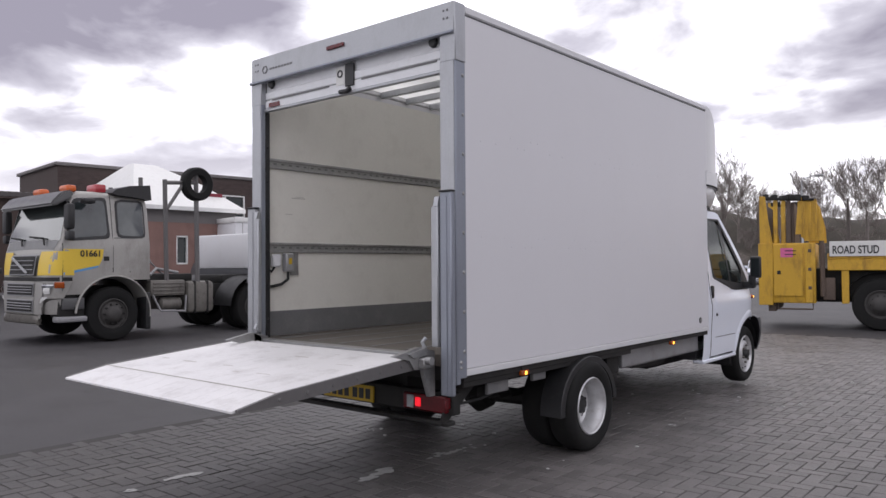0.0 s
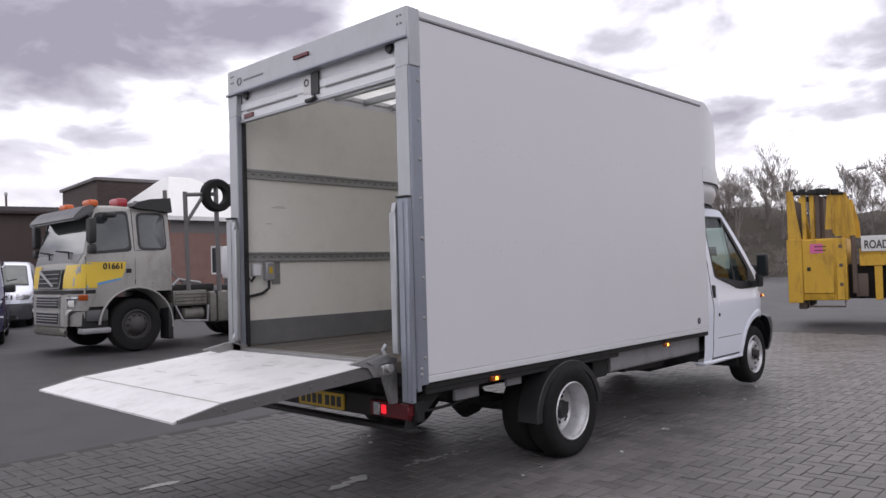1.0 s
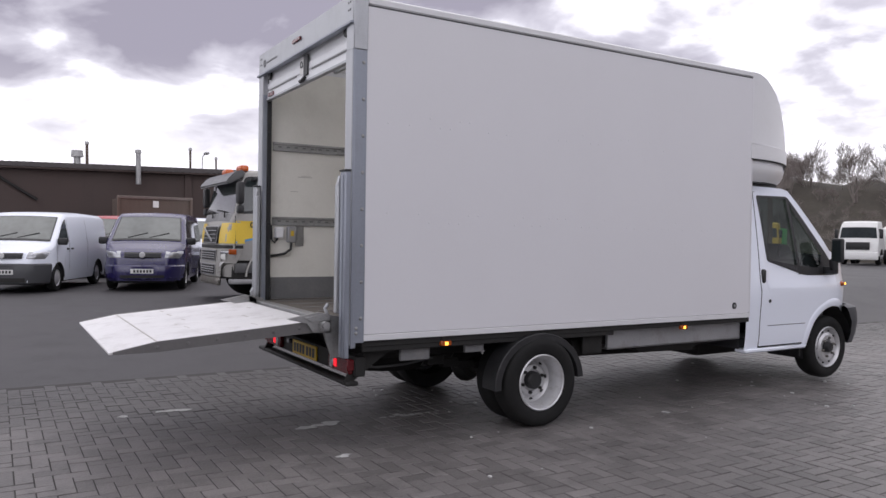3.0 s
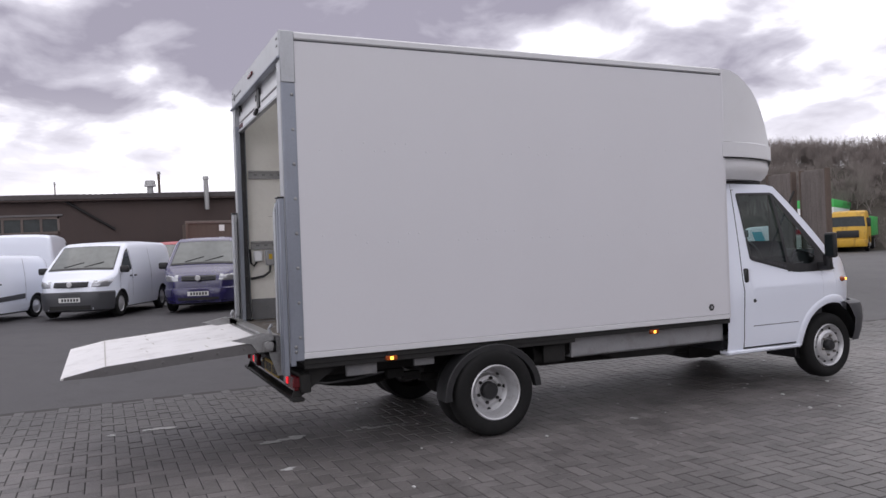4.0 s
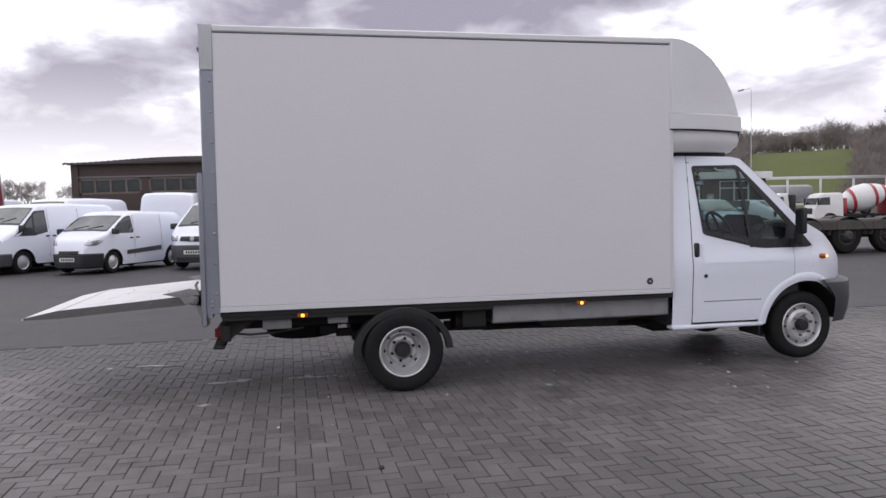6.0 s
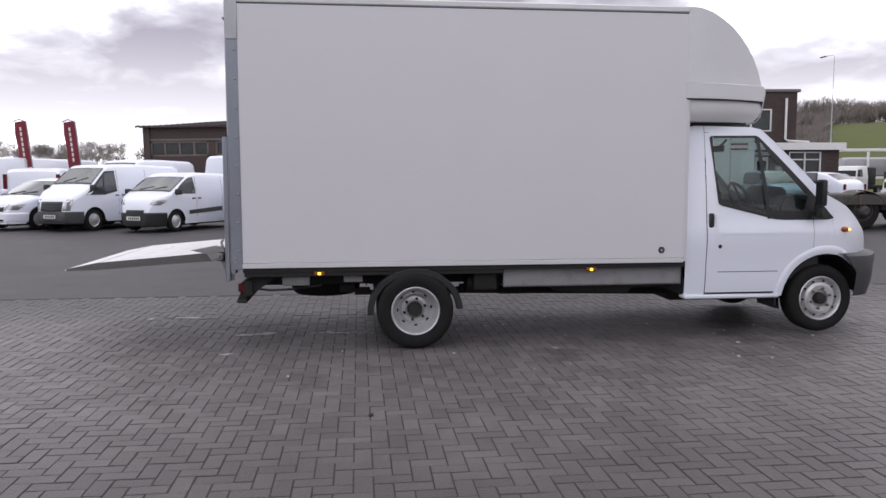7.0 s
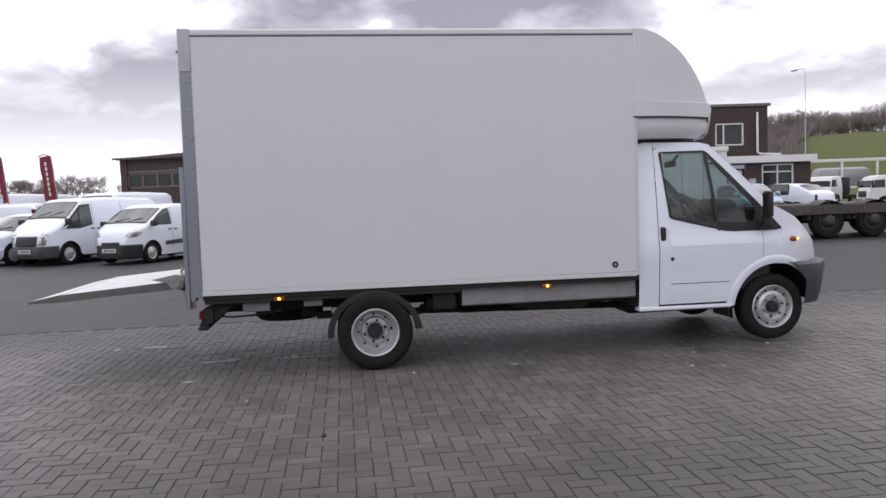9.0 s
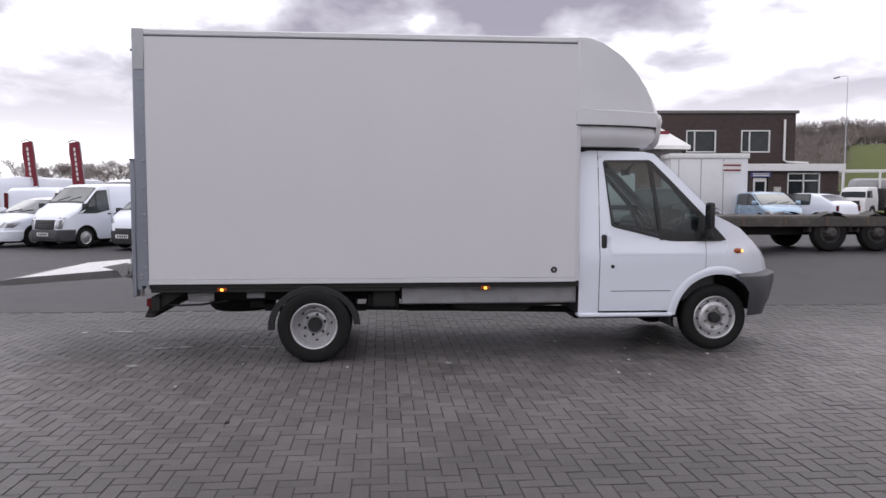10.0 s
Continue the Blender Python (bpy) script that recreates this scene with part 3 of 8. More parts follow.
    for k in range(49):
        u = -1 + 2 * k / 48
        a = abs(u)
        row = []
        for z, out, dy in ((0.375, -0.07, -0.06), (0.39, -0.02, -0.02), (0.50, 0.012, 0.0), (0.62, 0.026, 0.012), (0.72, 0.034, 0.02), (0.775, 0.030, 0.018), (0.797, 0.0, -0.02), (0.80, -0.05, -0.06)):
            back = 5.895 - 0.11 * smooth01(0.62, 0.80, z)
            if a > 0.6:
                q = (1 - a) / 0.4
                y = back + (6.215 - back) * q
                w = 0.965 - 0.02 * q - 0.24 * q ** 3 + out
            else:
                y = 6.215 + dy + 0.27 * (1 - (a / 0.6) ** 2.2)
                w = (0.705 + out) * a / 0.6
            row.append((XC + math.copysign(w, u), y + dy * min(1, 2.5 * (1 - a)), z))
        rows.append(row)
    grid(bp, rows)
    part("front_bumper", bp, M_TRIM, van, "dark grey plastic bumper")
    # front face: grille, lamps and plate bar
    part("grille", bx((XC - 0.36, 6.20, 0.80), (XC + 0.36, 6.33, 0.90), 0.015), M_BLACK, van)
    for sgn in (1, -1):
        hl = bx((XC + sgn * 0.34, 6.14, 0.80), (XC + sgn * 0.50, 6.27, 0.89), 0.03)
        part("headlamp", hl, M_LENS, van, "clear headlamp")
    # cab floor, back wall, dashboard, seats, wheel
    inn = bmesh.new()
    addbox(inn, (XC - 0.88, 4.20, 0.44), (XC + 0.88, 5.20, 0.52), 0)
    addbox(inn, (XC - 0.88, 4.185, 0.42), (XC + 0.88, 4.20, 1.97), 0)
    part("cab_lining", inn, M_DASH, van)
    ds = prism(bmesh.new(), [(5.20, 0.52), (5.16, 0.95), (5.15, 1.27), (5.24, 1.36), (5.52, 1.30), (5.60, 1.22), (5.60, 0.52)], 0, XC - 0.86, XC + 0.86)
    bmesh.ops.bevel(ds, geom=ds.edges[:], offset=0.03, segments=2, affect="EDGES")
    part("dashboard", ds, M_DASH, van)
    bi = prism(bmesh.new(), [(5.13, 1.28), (5.18, 1.45), (5.36, 1.43), (5.40, 1.30)], 0, XC + 0.20, XC + 0.62)
    bmesh.ops.bevel(bi, geom=bi.edges[:], offset=0.02, segments=2, affect="EDGES")
    part("instrument_hood", bi, M_DASH, van)
    st = bmesh.new()
    c, ax = Vector((XC + 0.42, 5.00, 1.30)), Matrix.Rotation(radians(-62), 4, "X")
    for k in range(28):
        a, b2 = 2 * math.pi * k / 28, 2 * math.pi * (k + 1) / 28
        tube(st, [c + ax @ Vector((0.195 * math.cos(q), 0.195 * math.sin(q), 0)) for q in (a, b2)], 0.016, 6, False)
    for a in (0.2, math.pi - 0.2, -math.pi / 2):
        tube(st, [c, c + ax @ Vector((0.19 * math.cos(a), 0.19 * math.sin(a), 0))], 0.014, 6)
    tube(st, [c, c + Vector((0, 0.22, -0.12))], 0.035, 8)
    part("steering_wheel", st, M_BLACK, van)
    for xs in (XC + 0.42, XC - 0.22, XC - 0.62):
        seat = bmesh.new()
        addbox(seat, (xs - 0.23, 4.45, 0.62), (xs + 0.23, 4.98, 0.80), 0.06)
        addbox(seat, (xs - 0.24, -0.09, 0.0), (xs + 0.24, 0.09, 0.74), 0.06, Matrix.Translation((0, 4.50, 0.76)) @ Matrix.Rotation(radians(11), 4, "X"))
        s_ob = part("seat", seat, M_SEAT, van)
        part("headrest", bx((xs - 0.14, 4.29, 1.49), (xs + 0.14, 4.39, 1.70), 0.04), M_SEAT, s_ob)
    rv = bmesh.new()
    addbox(rv, (XC - 0.13, 4.93, 1.80), (XC + 0.13, 4.96, 1.87), 0.015)
    tube(rv, [(XC, 4.955, 1.85), (XC, 5.04, 1.93)], 0.012, 6)
    part("cab_mirror", rv, M_BLACK, van)


make_cab()


def make_pod():
    """The rounded pod between cab roof and box top."""
    side = [(4.09, 3.064), (4.175, 3.062), (4.25, 3.055), (4.37, 3.02), (4.47, 2.97), (4.58, 2.905), (4.68, 2.82), (4.77, 2.73), (4.85, 2.63), (4.905, 2.54), (4.945, 2.44), (4.965, 2.39)]
    low = [(4.965, 2.39), (4.988, 2.385), (5.00, 2.34), (4.99, 2.275), (4.985, 2.20), (4.975, 2.12), (4.94, 2.07), (4.85, 2.045), (4.18, 2.045)]

    def sheet(line, hw, bulge, n=18):
        rows = []
        for y, z in line:
            k = max(y - 4.175, 0) / 0.8
            row = []
            for i in range(n + 1):
                u = -1 + 2 * i / n
                row.append((XC + u * hw(y, z), y + bulge * k * (1 - abs(u) ** 2.6), z))
            rows.append(row)
        return rows

    def hw(y, z):
        return 1.030 - 0.008 * smooth01(4.2, 4.5, y) - 0.23 * (max(y - 4.175, 0) / 0.8) ** 2.0
    bm = bmesh.new()
    grid(bm, sheet(side, hw, 0.22))
    for sgn in (1, -1):
        rows = []
        for y, z in side:
            rows.append([(XC + sgn * (hw(y, zz) + (0.0 if zz > 2.44 else 0.006)), y, zz) for zz in [z + (2.39 - z) * q / 6 for q in range(7)]])
        grid(bm, rows)
    pod = part("cab_pod", bm, M_POD, van, "white moulded wind deflector pod")

    def hw2(y, z):
        e = 1.040 if z > 2.24 else 1.022 - 0.07 * ((2.24 - z) / 0.2) ** 2
        return e - 0.23 * (max(y - 4.175, 0) / 0.8) ** 2.0
    skirt = bmesh.new()
    grid(skirt, sheet(low, hw2, 0.22))
    for sgn in (1, -1):
        rows = []
        for zz in (2.392, 2.385, 2.33, 2.25, 2.24, 2.235, 2.17, 2.11, 2.06, 2.045):
            yf = lerp(sorted([(z, y) for y, z in low[1:8]]), zz)
            ins = 0.022 if 2.232 < zz < 2.245 else 0.012 if zz > 2.39 else 0.0
            rows.append([(XC + sgn * (hw2(4.10 + (yf - 4.10) * q / 10, zz) - ins - (0.07 if q == 0 else 0.0)), 4.10 + (yf - 4.10) * (q / 10 if q != 1 else 0.02), zz) for q in range(11)])
        grid(skirt, rows)
    part("pod_skirt", skirt, M_POD, pod)
    for sgn in (1, -1):
        rows = [[(XC + sgn * (hw2(y, 2.25) + 0.0015 - (0.012 if dz < 0 else 0.0)), y, 2.241 + dz) for dz in (-0.006, 0.0, 0.006)] for y in [4.12 + 0.086 * q for q in range(11)]]
        part("pod_seam", grid(bmesh.new(), rows), M_CHASSIS, pod)
    gs = bmesh.new()
    addbox(gs, (XC - 0.82, 4.19, 2.005), (XC + 0.82, 4.82, 2.05), 0.01)
    part("pod_seal", gs, M_BLACK, pod)


make_pod()


# load box: thin walls, milky roof, plywood floor
Y0, Y1, Z0, Z1, XL = 0.13, 4.175, 0.745, 3.06, -2.07


def make_box():
    for name, xa, xb in (("side_panel", -0.035, 0.0), ("side_panel", XL, XL + 0.035)):
        out = xb == 0.0
        bm = bx((xa, Y0, Z0 + 0.045), (xb, 4.13, 3.004), 0.002)
        sp = part(name, bm, M_GRP, van, "smooth off-white side panel")
        s = 1 if out else -1
        xo = 0.0 if out else XL
        rail = bmesh.new()
        addbox(rail, (xo - s * 0.04, Y0, Z0), (xo + s * 0.007, Y1 - 0.045, Z0 + 0.042), 0.004)
        part("bottom_rail", rail, M_POD, sp)
        top = bmesh.new()
        addbox(top, (xo - s * 0.05, Y0, 3.006), (xo + s * 0.008, Y1 - 0.045, Z1 + 0.004), 0.012)
        part("top_rail", top, M_POD, sp)
        ln = bx((xo - s * 0.041, Y0, Z0 + 0.08), (xo - s * 0.037, 4.10, 2.96), 0)
        part("lining", ln, M_GRPIN, sp)
        seam = bx((xo - s * 0.02, Y0, 2.998), (xo + s * 0.001, 4.12, 3.0075), 0)
        part("seam", seam, M_TRIM, sp)
        # rounded front corner
        cm = bmesh.new()
        rows = []
        for k in range(7):
            a = math.pi / 2 * k / 6
            x, y = xo - s * 0.045 * (1 - math.cos(a)), 4.13 + 0.045 * math.sin(a)
            rows.append([(x, y, Z0 + 0.01), (x, y, 1.6), (x, y, 2.4), (x, y, Z1 - 0.04), (x - s * 0.012, y - 0.004, Z1 - 0.012), (x - s * 0.04, y - 0.02, Z1 + 0.002)])
        part("front_corner", grid(cm, rows), M_GRP, sp)
    part("front_wall", bx((XL + 0.03, Y1 - 0.05, Z0), (-0.03, Y1, Z1 - 0.01), 0.01), M_GRP, van)
    part("front_lining", bx((XL + 0.04, Y1 - 0.06, Z0 + 0.08), (-0.04, Y1 - 0.054, 2.96), 0), M_GRPIN, van)
    roof = part("box_roof", bx((XL + 0.01, Y0, 3.046), (-0.01, Y1 - 0.06, 3.056), 0.002), M_ROOF, van, "milky translucent roof sheet")
    for i in range(11):
        y = 0.40 + 0.345 * i
        part("roof_bow", bx((XL + 0.05, y - 0.018, 2.985), (-0.05, y + 0.018, 3.044), 0.004), M_POST, roof)
    part("box_floor", bx((XL + 0.03, 0.06, 0.80), (-0.03, Y1 - 0.06, 0.875), 0.003), M_PLY, van, "dark worn plywood floor")
    for i in range(6):
        x = -1.85 + 0.33 * i
        part("floor_strip", bx((x, 0.14, 0.873), (x + 0.03, Y1 - 0.07, 0.878), 0.001), M_KICK, van)
    for xs, s in ((XL + 0.041, 1), (-0.041, -1)):
        part("kickboard", bx((xs, 0.14, 0.878), (xs + s * 0.012, Y1 - 0.07, 1.075), 0.002), M_KICK, van, "grey kickboard")
        for z in (1.585, 2.26):
            rl = bmesh.new()
            addbox(rl, (xs, 0.15, z - 0.04), (xs + s * 0.018, Y1 - 0.07, z - 0.018), 0.003)
            addbox(rl, (xs, 0.15, z + 0.018), (xs + s * 0.018, Y1 - 0.07, z + 0.04), 0.003)
            addbox(rl, (xs, 0.15, z - 0.018), (xs + s * 0.008, Y1 - 0.07, z + 0.018), 0)
            ob = part("load_rail", rl, M_GALV, van, "perforated steel lashing rail")
            sl = bmesh.new()
            for k in range(50):
                y = 0.2 + 0.077 * k
                addbox(sl, (xs + s * 0.0082, y, z - 0.006), (xs + s * 0.0095, y + 0.03, z + 0.006), 0)
            tagged(part("rail_slots", sl, M_KICK, ob), kind="stuff")
    # scuffs on the lining
    sc = bmesh.new()
    for y, z, l, h in ((0.46, 1.995, 0.14, 0.003), (0.47, 2.006, 0.09, 0.002), (0.36, 1.86, 0.07, 0.002)):
        addbox(sc, (XL + 0.0405, y - l / 2, z - h), (XL + 0.0425, y + l / 2, z + h), 0)
    parts("scuff_mark", sc, M_SCUFF, van)
    # switch box, socket and cable of the lift
    part("backing_plate", bx((XL + 0.041, 0.37, 1.36), (XL + 0.05, 0.45, 1.55), 0.002), M_GALV, van)
    sw = part("lift_switch", bx((XL + 0.05, 0.28, 1.39), (XL + 0.11, 0.36, 1.54), 0.01), M_TRAY, van, "grey lift control box")
    part("switch_label", bx((XL + 0.11, 0.305, 1.45), (XL + 0.112, 0.335, 1.50), 0), M_PLATE, sw)
    part("junction_box", bx((XL + 0.042, 0.17, 1.43), (XL + 0.09, 0.25, 1.53), 0.01), M_CABIN, van, "white junction box")
    cb = tube(bmesh.new(), [(XL + 0.08, 0.32, 1.39), (XL + 0.085, 0.315, 1.33), (XL + 0.07, 0.26, 1.29), (XL + 0.055, 0.19, 1.275), (XL + 0.05, 0.14, 1.27)], 0.012, 7)
    tube(cb, [(XL + 0.06, 0.2, 1.43), (XL + 0.06, 0.17, 1.39), (XL + 0.05, 0.145, 1.42), (XL + 0.05, 0.14, 1.55)], 0.010, 7)
    part("cable", cb, M_BLACK, van)
    dm = bmesh.new()
    rnd = random.Random(9)
    for zc in (1.585, 2.26):
        for k in range(44):
            if rnd.random() < 0.45:
                continue
            y, z = 0.3 + 0.083 * k, zc + rnd.choice((-0.03, 0.03))
            lathe(dm, [(0.0, 0.0028), (0.005, 0.0023), (0.009, 0.0)], (0.0, y, z), 8)
    tagged(part("rivet_dimple", dm, M_GRP, van), kind="stuff")
    # badge by the front lower corner
    bd = lathe(bmesh.new(), [(0.0, 0.004), (0.030, 0.004), (0.034, 0.0), (0.034, -0.003)], (0.001, 3.918, 0.862), 6)
    bdg = part("maker_badge", bd, M_INK, van)
    part("badge_centre", lathe(bmesh.new(), [(0.0, 0.0055), (0.013, 0.0055), (0.013, 0.003)], (0.001, 3.918, 0.862), 10), M_TRAY, bdg)


make_box()


def make_rear_frame():
    for s, xo in ((1, 0.0), (-1, XL)):
        lab = "blue-grey painted rear post"
        post = bmesh.new()
        addbox(post, (xo - s * 0.115, 0.035, 0.70), (xo + s * 0.004, 0.075, 2.875), 0.004)
        addbox(post, (xo - s * 0.05, 0.045, 0.735), (xo + s * 0.006, 0.135, 2.70), 0.004)
        ob = part("rear_post", post, M_POSTB, van, lab)
        part("post_top", bx((xo - s * 0.117, 0.033, 2.70), (xo + s * 0.010, 0.137, 3.066), 0.005), M_POST, van)
        part("post_face", bx((xo - s * 0.112, 0.029, 0.72), (xo - s * 0.004, 0.036, 2.70), 0.001), M_POST, ob)
        bl = bmesh.new()
        for k in range(8):
            lathe(bl, [(0.0, s * 0.009), (0.009, s * 0.007), (0.013, 0.0)], (xo + s * 0.006, 0.108, 0.90 + 0.245 * k), 8)
        for z in (0.80, 0.835):
            lathe(bl, [(0.0, s * 0.009), (0.009, s * 0.007), (0.013, 0.0)], (xo + s * 0.006, 0.075, z), 8)
        parts("bolt", bl, M_GALV, ob)
        # lift column and its arm
        col = bmesh.new()
        addbox(col, (xo - s * 0.088, -0.012, 0.635), (xo + s * 0.004, 0.028, 1.885), 0.006)
        addbox(col, (xo - s * 0.07, -0.018, 0.65), (xo - s * 0.03, -0.012, 1.86), 0.002)
        c = part("lift_column", col, M_POSTB if s > 0 else M_POST, van, "steel tail lift column")
        part("column_cap", bx((xo - s * 0.092, -0.018, 1.885), (xo + s * 0.006, 0.028, 1.897), 0.003), M_BLACK, c)
        arm = bmesh.new()
        addbox(arm, (xo - s * 0.150, -0.025, 0.93), (xo - s * 0.094, 0.01, 1.80), 0.006)
        prism(arm, [(-0.025, 1.80), (0.01, 1.80), (0.01, 1.86), (-0.01, 1.86)], 0, xo - s * 0.130, xo - s * 0.094)
        part("lift_rail", arm, M_POST, van)
        br = bmesh.new()
        prism(br, [(-0.10, 0.93), (0.03, 0.90), (0.03, 0.62), (-0.02, 0.62), (-0.07, 0.76)], 0, xo - s * 0.20, xo - s * 0.17)
        prism(br, [(-0.34, 0.895), (-0.12, 0.935), (-0.03, 0.90), (-0.03, 0.79), (-0.16, 0.80), (-0.20, 0.86)], 0, xo - s * 0.20, xo - s * 0.17)
        addbox(br, (xo - s * 0.23, -0.12, 0.80), (xo - s * 0.12, -0.05, 0.87), 0.012)
        lathe(br, [(0.0, 0.02), (0.025, 0.02), (0.025, -0.02), (0.0, -0.02)], (xo - s * 0.10, -0.10, 0.855), 12)
        prism(br, [(-0.22, 0.90), (-0.06, 0.93), (-0.04, 0.88), (-0.18, 0.875)], 0, xo - s * 0.19, xo - s * 0.155)
        part("hinge_bracket", br, M_GALV, van)
        ch = tube(bmesh.new(), [(xo - s * 0.17, -0.055, 0.99), (xo - s * 0.18, -0.075, 0.96), (xo - s * 0.17, -0.06, 0.92)], 0.012, 6)
        part("safety_hook", ch, M_POST, van)
    hd = bmesh.new()
    addbox(hd, (XL - 0.002, 0.030, 2.885), (0.004, 0.11, 3.07), 0.006)
    head = part("rear_header", hd, M_POST, van, "grey steel rear header beam")
    gut = bx((XL - 0.01, 0.012, 2.868), (0.0, 0.05, 2.886), 0.004)
    part("drip_rail", gut, M_POSTB, head)
    rl = part("brake_lamp", bx((-1.17, 0.016, 2.975), (-0.99, 0.032, 3.005), 0.005), M_RED, head, "red high-level brake lamp")
    rv = bmesh.new()
    for x in (-0.08, -0.05, XL + 0.05, XL + 0.08):
        for z in (2.97, 3.02):
            addbox(rv, (x - 0.007, 0.027, z - 0.007), (x + 0.007, 0.031, z + 0.007), 0.001)
    parts("rivet", rv, M_KICK, head)
    em = lathe(bmesh.new(), [(0.034, 0.0), (0.034, 0.004), (0.024, 0.004), (0.024, 0.0)], (0, 0, 0), 6)
    bmesh.ops.transform(em, matrix=Matrix.Translation((-1.90, 0.029, 2.965)) @ Matrix.Rotation(radians(-90), 4, "Z"), verts=em.verts)
    for i in range(8):
        addbox(em, (-1.84 + 0.035 * i, 0.0275, 2.955), (-1.815 + 0.035 * i, 0.0295, 2.970), 0)
    part("maker_mark", em, M_KICK, head)
    # roller shutter, raised: the last slats hang below the header
    sh = bmesh.new()
    door = part("roller_shutter", bx((XL + 0.115, 0.085, 2.80), (-0.115, 0.105, 2.89), 0.004), M_SHUT, van, "white roller shutter rolled up")
    for z0, z1 in ((2.665, 2.735), (2.74, 2.80)):
        part("slat", bx((XL + 0.115, 0.072, z0), (-0.115, 0.095, z1), 0.006), M_SHUT, door)
    part("bottom_bar", bx((XL + 0.115, 0.06, 2.645), (-0.115, 0.098, 2.667), 0.004), M_POST, door)
    grip = bmesh.new()
    for xa, xb in ((-0.86, -0.17), (-1.86, -1.2)):
        addbox(grip, (xa, 0.066, 2.725), (xb, 0.075, 2.737), 0.001)
    parts("pull_groove", grip, M_KICK, door)
    part("latch_plate", bx((-1.02, 0.060, 2.70), (-0.93, 0.073, 2.86), 0.003), M_INK, door)
    part("notice", bx((-1.12, 0.068, 2.72), (-1.03, 0.0735, 2.85), 0.001), M_WPLATE, door)
    nb = lathe(bmesh.new(), [(0.028, 0.0), (0.028, 0.003), (0.018, 0.003), (0.018, 0.0)], (0, 0, 0), 14)
    bmesh.ops.transform(nb, matrix=Matrix.Translation((-1.075, 0.066, 2.80)) @ Matrix.Rotation(radians(-90), 4, "Z"), verts=nb.verts)
    part("notice_ring", nb, M_INK, door)
    hk = tube(bmesh.new(), [(-1.06, 0.05, 2.665), (-0.98, 0.04, 2.66), (-0.95, 0.05, 2.68)], 0.016, 7)
    part("shutter_handle", hk, M_BLACK, door)
    for x in (-0.20, XL + 0.20):
        k = lathe(bmesh.new(), [(0.0, 0.02), (0.03, 0.018), (0.036, 0.0)], (0, 0, 0), 14)
        bmesh.ops.transform(k, matrix=Matrix.Translation((x, 0.075, 2.855)) @ Matrix.Rotation(radians(-90), 4, "Z"), verts=k.verts)
        part("rubber_stop", k, M_BLACK, door)
    part("warning_label", bx((XL + 0.17, 0.062, 2.675), (XL + 0.30, 0.072, 2.71), 0.001), M_RED, door)
    for s, xo in ((1, 0.0), (-1, XL)):
        gd = bmesh.new()
        addbox(gd, (xo - s * 0.118, 0.075, 0.88), (xo - s * 0.095, 0.115, 2.88), 0.003)
        g = part("shutter_guide", gd, M_BLACK, van)
        bl = bmesh.new()
        for k in range(7):
            lathe(bl, [(0.0, -s * 0.012), (0.010, -s * 0.010), (0.012, 0.0)], (xo - s * 0.118, 0.095, 1.02 + 0.27 * k), 7)
        parts("guide_bolt", bl, M_BLACK, g)


make_rear_frame()


